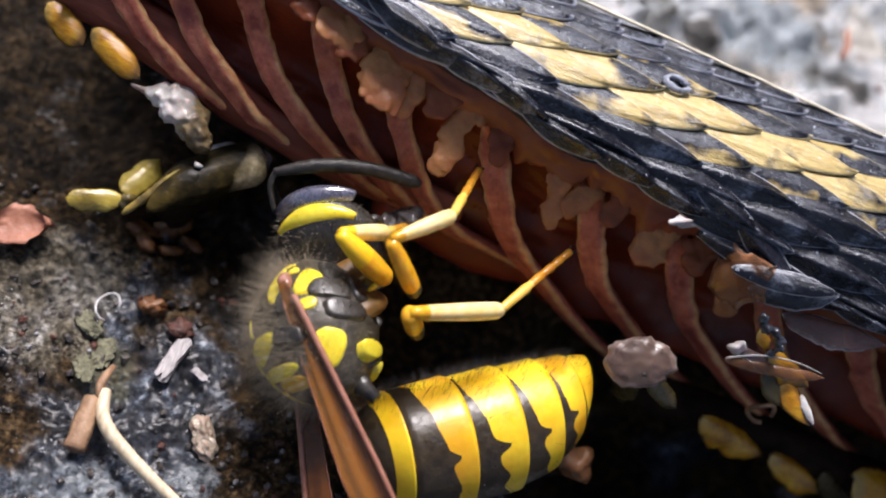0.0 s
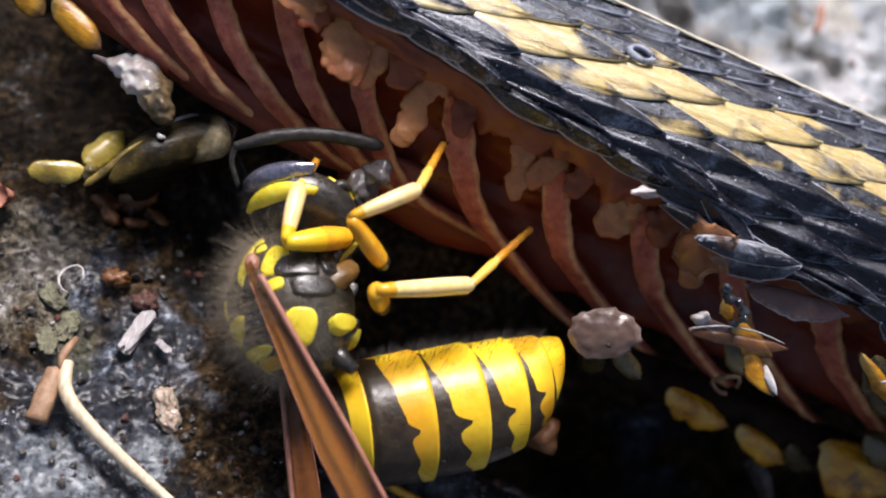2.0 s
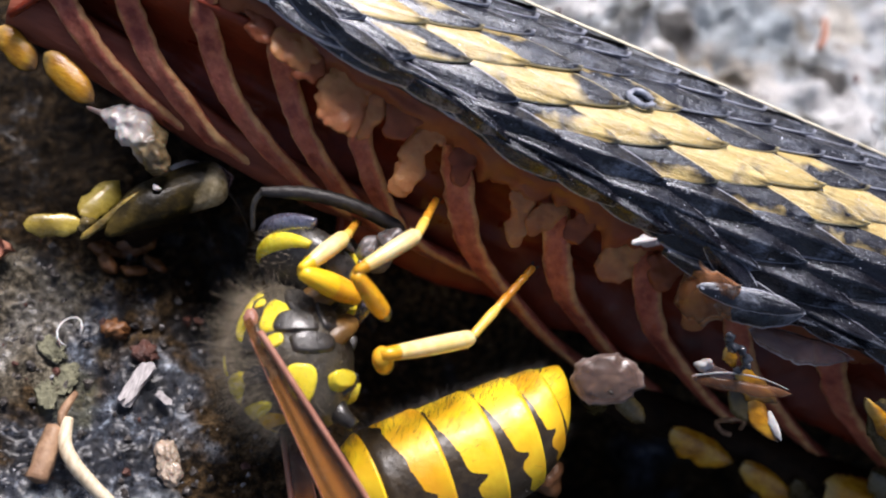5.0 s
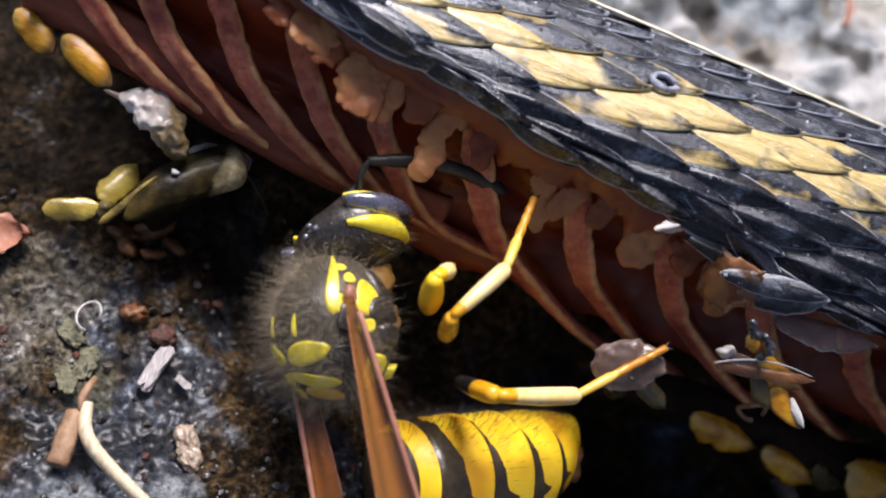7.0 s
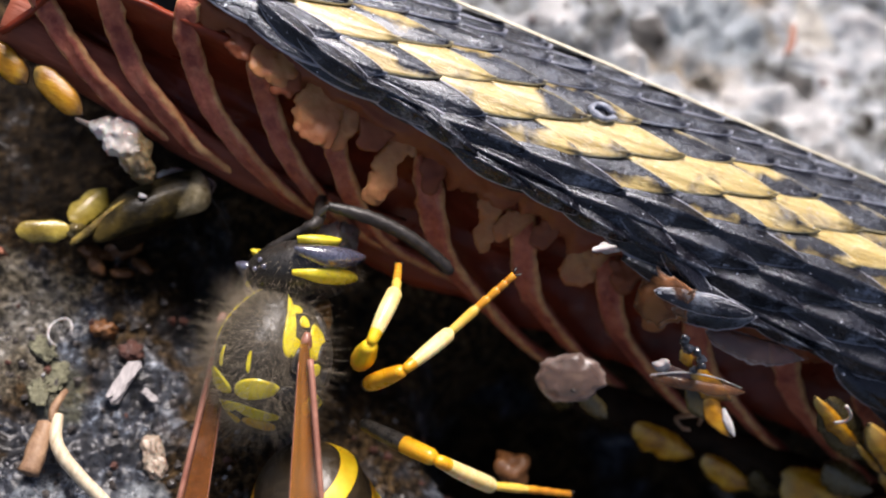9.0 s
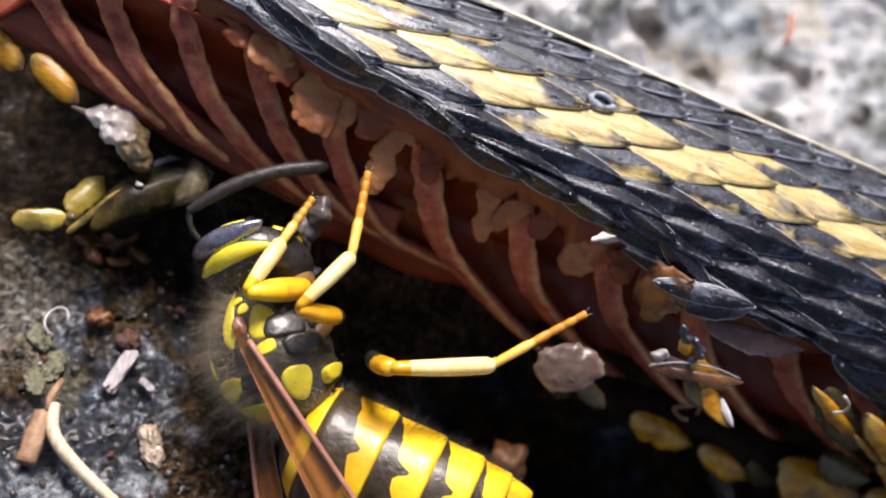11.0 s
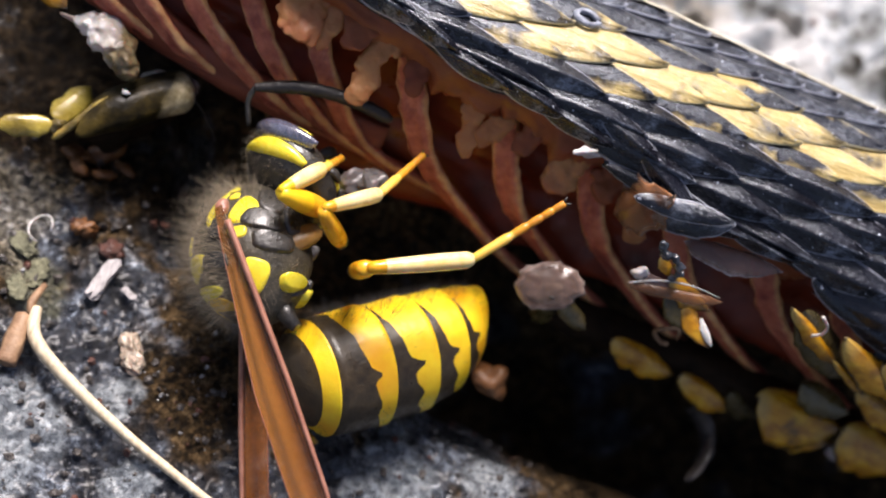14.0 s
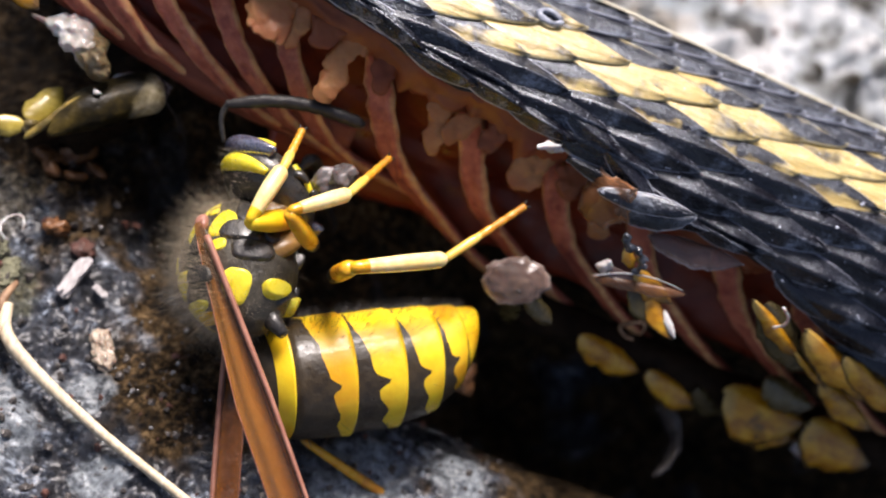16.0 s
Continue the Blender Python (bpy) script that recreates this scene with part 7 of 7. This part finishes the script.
    walk(middle_tibia, [(0, at(0.40, -3.40, -2.50, 162.0, 60.8, 44.8)), (0.25, at(0.48, -3.29, -2.70, 160.3, 54.3, 47.2)),
        (0.5, at(0.56, -3.16, -2.90, 157.3, 47.7, 48.6)), (0.75, at(0.60, -3.14, -2.89, 154.9, 47.5, 48.7)),
        (1, at(0.64, -3.12, -2.88, 152.4, 47.3, 48.8)), (1.25, at(0.65, -3.04, -2.74, 158.3, 49.4, 51.5)),
        (1.5, at(0.65, -2.97, -2.61, 164.2, 51.4, 54.3)), (1.75, at(0.62, -2.97, -2.57, 166.8, 57.6, 55.4)),
        (2, at(0.58, -2.96, -2.54, 169.0, 63.9, 56.5)), (2.25, at(0.50, -3.05, -2.66, 162.9, 61.8, 51.8)),
        (2.5, at(0.41, -3.13, -2.78, 156.8, 59.6, 47.2)), (2.75, at(0.45, -3.11, -2.76, 159.6, 58.1, 50.3)),
        (3, at(0.50, -3.09, -2.74, 162.0, 56.6, 53.0)), (3.25, at(0.50, -3.11, -2.76, 162.0, 55.2, 52.0)),
        (3.5, at(0.50, -3.13, -2.79, 162.0, 53.9, 51.0)), (4.125, at(0.49, -3.14, -2.75, 159.1, 56.2, 48.6)),
        (4.75, at(0.48, -3.15, -2.71, 155.9, 58.5, 45.9)), (5.375, at(0.48, -3.15, -2.68, 152.3, 60.7, 42.7)),
        (6, at(0.47, -3.16, -2.64, 148.3, 62.8, 39.1)), (6.25, at(0.35, -4.07, -1.72, 75.1, 61.7, -12.6)),
        (6.5, at(0.18, -4.87, -0.85, 24.5, 43.4, -45.9)), (6.75, at(0.04, -4.83, -0.61, 35.9, 51.6, -34.4)),
        (7, at(-0.10, -4.78, -0.38, 51.2, 58.2, -18.5)), (7.25, at(0.22, -4.69, 0.34, 45.7, 56.3, -9.4)),
        (7.5, at(0.53, -4.58, 1.02, 36.3, 53.2, -2.3)), (7.75, at(0.59, -4.77, 0.51, 45.6, 63.6, -0.6)),
        (8, at(0.62, -4.92, -0.04, 54.0, 73.0, -0.5)), (8.25, at(0.37, -5.19, 0.30, 45.8, 69.6, -7.6)),
        (8.5, at(0.11, -5.45, 0.64, 38.8, 65.7, -13.2)), (8.75, at(0.34, -5.30, 0.48, 37.8, 66.0, -13.7)),
        (9, at(0.56, -5.13, 0.31, 36.0, 66.0, -15.0)), (9.625, at(0.48, -4.61, -0.07, 64.6, 68.1, -0.7)),
        (10.25, at(0.38, -4.08, -0.46, 95.9, 68.6, 15.0)), (10.875, at(0.29, -3.54, -0.85, 123.8, 67.7, 29.8)),
        (11.5, at(0.19, -2.99, -1.25, 145.2, 65.7, 42.2)), (11.75, at(0.34, -2.88, -1.10, 137.2, 64.0, 33.2)),
        (12, at(0.49, -2.77, -0.96, 130.4, 61.7, 25.2)), (12.25, at(0.60, -2.67, -1.22, 148.4, 61.7, 43.7)),
        (12.5, at(0.71, -2.57, -1.48, 164.0, 59.3, 60.3)), (12.75, at(0.04, -2.89, -1.99, 175.1, 55.5, 69.5)),
        (13, at(-0.66, -3.10, -2.53, -176.6, 52.6, 75.1)), (13.25, at(-0.37, -3.16, -2.53, -173.9, 54.1, 75.7)),
        (13.5, at(-0.09, -3.21, -2.52, -171.4, 55.6, 76.2)), (13.75, at(-0.19, -3.08, -2.56, 176.6, 49.4, 65.5)),
        (14, at(-0.28, -2.95, -2.59, 166.6, 42.4, 57.2)), (14.25, at(-0.29, -2.99, -2.43, 167.0, 46.2, 57.0)),
        (14.5, at(-0.29, -3.03, -2.28, 167.2, 50.0, 56.8)), (14.75, at(-0.22, -2.97, -2.16, 169.4, 48.1, 56.8)),
        (15, at(-0.16, -2.91, -2.04, 171.6, 46.2, 56.7)), (15.25, at(-0.19, -2.98, -2.21, 174.9, 46.1, 57.6)),
        (15.5, at(-0.23, -3.05, -2.38, 178.2, 45.9, 58.4)), (15.75, at(-0.21, -2.96, -2.38, 175.0, 44.2, 57.5)),
        (16, at(-0.20, -2.87, -2.39, 171.9, 42.5, 56.5))])
    walk(middle_tarsus, [(0, at(1.26, -2.55, -4.68, 120.1, 33.3, 25.1)), (0.25, at(1.47, -2.21, -4.73, 120.0, 27.0, 30.8)),
        (0.5, at(1.68, -1.90, -4.75, 119.1, 20.7, 36.0)), (0.75, at(1.72, -1.87, -4.73, 117.3, 15.8, 43.5)),
        (1, at(1.76, -1.84, -4.72, 112.0, 10.6, 50.5)), (1.25, at(1.66, -1.77, -4.64, 122.4, 18.0, 44.5)),
        (1.5, at(1.56, -1.70, -4.56, 126.5, 25.4, 38.0)), (1.75, at(1.38, -1.87, -4.69, 127.0, 26.5, 37.5)),
        (2, at(1.19, -2.05, -4.79, 127.9, 27.8, 37.1)), (2.25, at(1.23, -2.12, -4.86, 122.1, 25.8, 34.4)),
        (2.5, at(1.27, -2.20, -4.94, 116.8, 23.7, 31.9)), (2.75, at(1.30, -2.09, -4.88, 117.9, 23.7, 33.5)),
        (3, at(1.32, -1.99, -4.82, 119.2, 23.6, 35.1)), (3.25, at(1.38, -1.98, -4.82, 119.7, 22.1, 36.1)),
        (3.5, at(1.43, -1.98, -4.81, 120.2, 20.6, 37.0)), (4.125, at(1.41, -2.09, -4.83, 123.5, 20.6, 40.7)),
        (4.75, at(1.39, -2.21, -4.84, 127.5, 20.7, 44.5)), (5.375, at(1.37, -2.32, -4.86, 132.2, 20.7, 48.2)),
        (6, at(1.35, -2.44, -4.86, 137.7, 20.7, 51.9)), (6.25, at(1.50, -4.33, -3.92, 110.3, 35.1, 54.4)),
        (6.5, at(1.44, -6.18, -2.57, 94.0, 55.1, 51.6)), (6.75, at(1.32, -5.71, -2.57, 71.7, 50.5, 26.2)),
        (7, at(1.15, -5.20, -2.50, 56.2, 41.8, 5.4)), (7.25, at(1.59, -4.92, -1.74, 47.2, 40.1, 14.9)),
        (7.5, at(2.02, -4.64, -0.98, 37.0, 37.6, 23.8)), (7.75, at(1.70, -4.78, -1.73, 48.9, 46.3, 30.6)),
        (8, at(1.35, -4.93, -2.44, 65.6, 54.7, 39.6)), (8.25, at(1.24, -5.30, -2.04, 46.3, 55.3, 11.1)),
        (8.5, at(1.11, -5.68, -1.64, 29.7, 49.8, -14.2)), (8.75, at(1.33, -5.54, -1.80, 21.7, 35.5, -27.6)),
        (9, at(1.55, -5.39, -1.97, 17.4, 20.1, -36.7)), (9.625, at(1.41, -4.62, -2.39, 34.9, 26.3, -26.8)),
        (10.25, at(1.26, -3.84, -2.78, 56.8, 32.7, -14.5)), (10.875, at(1.11, -3.07, -3.16, 81.8, 37.9, -0.4)),
        (11.5, at(0.95, -2.30, -3.53, 107.0, 41.1, 14.0)), (11.75, at(1.26, -2.28, -3.35, 116.6, 29.7, 31.7)),
        (12, at(1.56, -2.26, -3.17, 118.5, 16.5, 45.5)), (12.25, at(1.46, -1.85, -3.42, 120.4, 26.3, 33.3)),
        (12.5, at(1.35, -1.46, -3.63, 116.0, 35.4, 19.1)), (12.75, at(0.53, -1.56, -4.05, 128.1, 42.2, 32.0)),
        (13, at(-0.27, -1.64, -4.52, 145.4, 46.9, 46.8)), (13.25, at(-0.01, -1.74, -4.55, 144.6, 44.3, 45.8)),
        (13.5, at(0.25, -1.84, -4.59, 143.7, 41.7, 44.9)), (13.75, at(0.49, -1.60, -4.45, 137.8, 37.2, 39.7)),
        (14, at(0.72, -1.40, -4.27, 133.3, 32.8, 35.5)), (14.25, at(0.65, -1.54, -4.24, 134.2, 33.0, 36.8)),
        (14.5, at(0.59, -1.69, -4.20, 135.3, 33.3, 38.1)), (14.75, at(0.69, -1.58, -4.02, 135.4, 29.6, 37.6)),
        (15, at(0.79, -1.47, -3.85, 135.5, 26.0, 37.1)), (15.25, at(0.74, -1.52, -4.01, 139.4, 29.9, 36.5)),
        (15.5, at(0.68, -1.57, -4.18, 143.0, 33.8, 35.9)), (15.75, at(0.75, -1.45, -4.13, 142.3, 31.2, 37.2)),
        (16, at(0.82, -1.33, -4.07, 141.6, 28.5, 38.4))])
    walk(hind_femur, [(0, at(-0.63, 1.01, -3.02, 87.5, -8.4, -105.8)), (0.25, at(-0.75, 1.20, -2.91, 91.0, -5.9, -103.8)),
        (0.5, at(-0.87, 1.38, -2.81, 94.9, -3.5, -101.8)), (0.75, at(-1.01, 1.38, -2.72, 94.8, -3.4, -102.9)),
        (1, at(-1.14, 1.38, -2.64, 94.7, -3.3, -104.0)), (1.25, at(-0.96, 1.37, -2.59, 91.3, -2.3, -102.7)),
        (1.5, at(-0.78, 1.36, -2.53, 89.4, -1.3, -101.4)), (1.75, at(-0.79, 1.36, -2.52, 84.3, -0.5, -101.8)),
        (2, at(-0.80, 1.36, -2.50, 79.0, 0.4, -102.1)), (2.25, at(-0.88, 1.36, -2.61, 82.6, -1.0, -104.5)),
        (2.5, at(-0.95, 1.37, -2.73, 89.5, -2.4, -106.8)), (2.75, at(-0.97, 1.37, -2.64, 82.2, -1.5, -106.4)),
        (3, at(-0.99, 1.38, -2.54, 75.2, -0.6, -105.9)), (3.25, at(-0.90, 1.38, -2.51, 68.3, 0.1, -107.9)),
        (3.5, at(-0.82, 1.38, -2.48, 60.2, 0.7, -109.9)), (4.125, at(-0.88, 1.38, -2.52, 66.7, 0.5, -107.5)),
        (4.75, at(-0.95, 1.38, -2.56, 70.7, 0.3, -105.1)), (5.375, at(-1.01, 1.37, -2.60, 73.3, 0.1, -102.7)),
        (6, at(-1.07, 1.37, -2.65, 75.1, -0.1, -100.3)), (6.25, at(-1.88, -0.13, -2.74, 63.8, -17.9, -87.4)),
        (6.5, at(-2.68, -1.63, -2.84, 45.6, -34.8, -71.7)), (6.75, at(-2.53, -1.76, -3.11, 3.3, -31.1, -84.2)),
        (7, at(-2.38, -1.89, -3.37, -7.4, -26.4, -95.6)), (7.25, at(-2.35, -2.25, -2.80, -17.1, -37.4, -93.3)),
        (7.5, at(-2.31, -2.61, -2.24, -29.8, -48.2, -90.3)), (7.75, at(-2.26, -2.49, -2.38, -25.6, -42.3, -84.2)),
        (8, at(-2.21, -2.37, -2.52, -20.5, -36.0, -79.2)), (8.25, at(-2.38, -2.25, -2.24, -11.2, -8.7, -93.0)),
        (8.5, at(-2.45, -1.98, -1.91, -8.2, 19.2, -104.9)), (8.75, at(-2.39, -2.28, -2.04, -9.5, 5.1, -100.4)),
        (9, at(-2.24, -2.43, -2.11, -11.8, -8.8, -96.3)), (9.625, at(-2.09, -1.51, -2.30, -10.1, -6.0, -99.3)),
        (10.25, at(-1.94, -0.59, -2.48, -8.5, -3.1, -102.3)), (10.875, at(-1.79, 0.33, -2.67, -7.6, -0.2, -105.2)),
        (11.5, at(-1.64, 1.26, -2.86, -9.8, 2.6, -108.2)), (11.75, at(-1.52, 1.36, -2.87, -5.3, 5.9, -109.0)),
        (12, at(-1.39, 1.47, -2.89, -2.0, 9.2, -109.9)), (12.25, at(-1.62, 1.61, -2.50, -0.9, 14.7, -107.5)),
        (12.5, at(-1.86, 1.75, -2.10, 0.4, 20.2, -105.0)), (12.75, at(-1.54, 1.53, -2.56, -4.4, 13.7, -107.3)),
        (13, at(-1.23, 1.30, -3.02, -10.9, 7.2, -109.4)), (13.25, at(-0.95, 1.22, -3.09, -6.7, 9.1, -110.5)),
        (13.5, at(-0.67, 1.14, -3.15, -3.9, 11.0, -111.6)), (13.75, at(-0.67, 1.30, -3.08, 0.7, 11.6, -111.8)),
        (14, at(-0.67, 1.47, -3.00, 6.9, 12.2, -112.1)), (14.25, at(-0.62, 1.40, -3.01, 8.3, 11.5, -111.8)),
        (14.5, at(-0.56, 1.34, -3.01, 9.6, 10.8, -111.5)), (14.75, at(-0.52, 1.44, -2.77, 12.6, 13.9, -112.4)),
        (15, at(-0.48, 1.53, -2.53, 14.8, 17.0, -113.3)), (15.25, at(-0.37, 1.47, -2.64, 11.7, 19.8, -115.1)),
        (15.5, at(-0.26, 1.42, -2.75, 9.4, 22.5, -116.9)), (15.75, at(-0.38, 1.54, -2.67, 9.6, 21.7, -115.8)),
        (16, at(-0.49, 1.66, -2.60, 9.9, 21.0, -114.7))])
    walk(hind_tibia, [(0, at(-1.51, -2.13, -2.54, -153.0, 58.3, 80.6)), (0.25, at(-1.53, -1.99, -2.57, -161.3, 57.2, 77.2)),
        (0.5, at(-1.54, -1.84, -2.60, -169.1, 56.2, 74.0)), (0.75, at(-1.74, -1.83, -2.53, -171.6, 58.0, 74.0)),
        (1, at(-1.94, -1.82, -2.45, -174.0, 59.8, 74.0)), (1.25, at(-1.69, -1.85, -2.46, -164.9, 56.6, 80.2)),
        (1.5, at(-1.43, -1.87, -2.46, -156.5, 53.2, 85.4)), (1.75, at(-1.47, -1.87, -2.49, -153.8, 52.7, 87.4)),
        (2, at(-1.50, -1.87, -2.52, -151.0, 52.2, 89.3)), (2.25, at(-1.70, -1.83, -2.56, -157.0, 52.8, 84.7)),
        (2.5, at(-1.90, -1.79, -2.59, -163.3, 53.3, 80.1)), (2.75, at(-1.90, -1.79, -2.55, -162.8, 52.6, 80.8)),
        (3, at(-1.89, -1.80, -2.51, -162.4, 52.0, 81.4)), (3.25, at(-1.92, -1.76, -2.51, -162.4, 51.0, 80.0)),
        (3.5, at(-1.94, -1.72, -2.52, -162.2, 50.1, 78.7)), (4.125, at(-1.88, -1.77, -2.55, -161.5, 50.4, 79.7)),
        (4.75, at(-1.81, -1.81, -2.58, -160.7, 50.8, 80.8)), (5.375, at(-1.74, -1.85, -2.61, -159.9, 51.2, 81.8)),
        (6, at(-1.66, -1.88, -2.64, -159.1, 51.7, 82.9)), (6.25, at(-1.74, -3.27, -1.73, -172.3, 60.9, 87.1)),
        (6.5, at(-1.83, -4.20, -0.96, 170.8, 75.2, 94.5)), (6.75, at(-2.24, -4.57, -1.40, -145.9, 81.6, 124.4)),
        (7, at(-2.67, -4.83, -1.90, -62.6, 81.5, -162.2)), (7.25, at(-2.50, -4.87, -0.80, -17.0, 81.2, -105.4)),
        (7.5, at(-2.32, -4.81, 0.23, -2.1, 73.6, -78.1)), (7.75, at(-2.02, -4.92, -0.16, -3.0, 78.3, -76.3)),
        (8, at(-1.71, -4.99, -0.58, -2.3, 82.3, -73.1)), (8.25, at(-2.55, -5.51, -1.75, 80.7, 80.8, 19.4)),
        (8.5, at(-3.25, -4.99, -3.00, 151.7, 75.5, 99.7)), (8.75, at(-2.99, -5.51, -2.34, -47.2, 84.0, -136.0)),
        (9, at(-2.60, -5.67, -1.61, -45.0, 63.5, -155.5)), (9.625, at(-2.62, -4.75, -1.95, -62.3, 65.8, -175.6)),
        (10.25, at(-2.64, -3.81, -2.30, -82.9, 65.1, 162.6)), (10.875, at(-2.66, -2.85, -2.66, -100.9, 61.7, 144.6)),
        (11.5, at(-2.67, -1.88, -3.01, -114.1, 56.8, 131.9)), (11.75, at(-2.59, -1.74, -3.21, -118.4, 56.1, 126.7)),
        (12, at(-2.50, -1.60, -3.42, -122.3, 55.2, 122.0)), (12.25, at(-2.59, -1.43, -3.34, -130.2, 54.6, 117.6)),
        (12.5, at(-2.66, -1.24, -3.25, -137.3, 54.2, 114.0)), (12.75, at(-2.49, -1.53, -3.35, -132.1, 60.5, 118.2)),
        (13, at(-2.32, -1.79, -3.44, -123.6, 67.1, 125.9)), (13.25, at(-2.09, -1.83, -3.61, -131.1, 69.9, 117.3)),
        (13.5, at(-1.86, -1.88, -3.78, -140.8, 72.2, 106.6)), (13.75, at(-1.87, -1.70, -3.74, -158.1, 70.9, 88.7)),
        (14, at(-1.88, -1.52, -3.70, -172.0, 68.1, 74.1)), (14.25, at(-1.82, -1.60, -3.66, -171.5, 71.3, 74.7)),
        (14.5, at(-1.75, -1.68, -3.63, -170.8, 74.5, 75.6)), (14.75, at(-1.74, -1.53, -3.56, -173.9, 65.6, 70.6)),
        (15, at(-1.73, -1.37, -3.49, -174.2, 56.8, 68.1)), (15.25, at(-1.69, -1.34, -3.75, -169.9, 53.9, 69.9)),
        (15.5, at(-1.64, -1.30, -4.01, -165.5, 51.1, 71.4)), (15.75, at(-1.71, -1.22, -3.90, -166.0, 51.1, 72.7)),
        (16, at(-1.78, -1.14, -3.78, -166.6, 51.2, 73.9))])
    walk(hind_tarsus, [(0, at(-1.20, -0.26, -5.60, 128.6, 58.7, 16.2)), (0.25, at(-1.10, -0.09, -5.60, 134.3, 53.6, 25.3)),
        (0.5, at(-0.99, 0.08, -5.60, 137.8, 48.0, 32.3)), (0.75, at(-1.21, 0.00, -5.58, 133.1, 45.6, 31.2)),
        (1, at(-1.44, -0.08, -5.56, 128.5, 43.2, 30.1)), (1.25, at(-1.35, 0.10, -5.46, 133.9, 46.6, 31.9)),
        (1.5, at(-1.26, 0.27, -5.34, 139.6, 50.1, 34.1)), (1.75, at(-1.37, 0.31, -5.36, 143.0, 49.2, 37.4)),
        (2, at(-1.47, 0.34, -5.37, 146.4, 48.2, 40.6)), (2.25, at(-1.50, 0.34, -5.42, 142.3, 47.5, 37.9)),
        (2.5, at(-1.53, 0.33, -5.48, 138.4, 46.8, 35.4)), (2.75, at(-1.55, 0.36, -5.41, 135.6, 47.8, 32.7)),
        (3, at(-1.56, 0.39, -5.35, 132.8, 48.8, 29.9)), (3.25, at(-1.53, 0.47, -5.31, 131.3, 48.3, 27.5)),
        (3.5, at(-1.49, 0.54, -5.28, 129.9, 47.7, 25.1)), (4.125, at(-1.47, 0.49, -5.32, 131.0, 49.4, 26.0)),
        (4.75, at(-1.44, 0.44, -5.37, 132.1, 51.1, 26.9)), (5.375, at(-1.42, 0.39, -5.41, 133.2, 52.8, 27.8)),
        (6, at(-1.39, 0.34, -5.46, 134.3, 54.4, 28.8)), (6.25, at(-1.65, -1.52, -4.87, 98.3, 55.5, 18.3)),
        (6.5, at(-1.91, -3.28, -4.44, 60.2, 54.4, 5.4)), (6.75, at(-2.54, -4.14, -4.96, 44.9, 59.1, -23.5)),
        (7, at(-3.17, -5.00, -5.46, 26.9, 56.7, -54.2)), (7.25, at(-2.64, -5.40, -4.36, 38.1, 72.4, -33.7)),
        (7.5, at(-2.11, -5.81, -3.23, 16.1, 30.8, -45.5)), (7.75, at(-1.84, -5.63, -3.68, 46.1, 69.5, -5.8)),
        (8, at(-1.57, -5.45, -4.15, 32.2, 56.2, -20.6)), (8.25, at(-2.00, -5.32, -5.30, 49.1, 72.9, -6.9)),
        (8.5, at(-3.40, -4.10, -6.48, 127.1, 69.8, 50.9)), (8.75, at(-3.26, -5.78, -5.92, -17.7, 77.2, -105.0)),
        (9, at(-4.06, -6.34, -4.83, -16.6, 58.0, -106.3)), (9.625, at(-4.09, -4.86, -5.24, -10.9, 65.8, -103.5)),
        (10.25, at(-4.09, -3.36, -5.57, -2.3, 74.2, -99.5)), (10.875, at(-4.05, -1.86, -5.83, 11.3, 83.0, -90.9)),
        (11.5, at(-3.99, -0.41, -6.02, 150.7, 87.6, 44.1)), (11.75, at(-3.79, -0.13, -6.20, 32.7, 87.2, -75.4)),
        (12, at(-3.59, 0.15, -6.38, 16.8, 82.9, -92.8)), (12.25, at(-3.55, 0.42, -6.27, 147.9, 86.1, 40.6)),
        (12.5, at(-3.52, 0.69, -6.16, 168.1, 76.4, 63.0)), (12.75, at(-3.33, 0.03, -6.48, 151.1, 77.2, 45.2)),
        (13, at(-3.14, -0.65, -6.75, 134.9, 76.8, 28.5)), (13.25, at(-2.66, -0.73, -6.99, 140.2, 71.0, 33.3)),
        (13.5, at(-2.17, -0.82, -7.21, 143.3, 65.2, 36.1)), (13.75, at(-1.84, -0.52, -7.14, 119.3, 67.9, 9.5)),
        (14, at(-1.51, -0.23, -7.04, 95.8, 66.1, -17.7)), (14.25, at(-1.51, -0.49, -7.07, 108.8, 65.5, -3.2)),
        (14.5, at(-1.51, -0.75, -7.10, 120.9, 63.8, 10.3)), (14.75, at(-1.25, -0.13, -6.84, 113.7, 64.7, 0.1)),
        (15, at(-1.00, 0.46, -6.50, 107.4, 65.3, -9.4)), (15.25, at(-0.96, 0.65, -6.66, 107.1, 68.5, -11.3)),
        (15.5, at(-0.92, 0.84, -6.82, 106.4, 71.8, -13.7)), (15.75, at(-1.04, 0.93, -6.70, 127.3, 66.6, 9.7)),
        (16, at(-1.16, 1.03, -6.58, 138.8, 59.2, 23.7))])


motions()
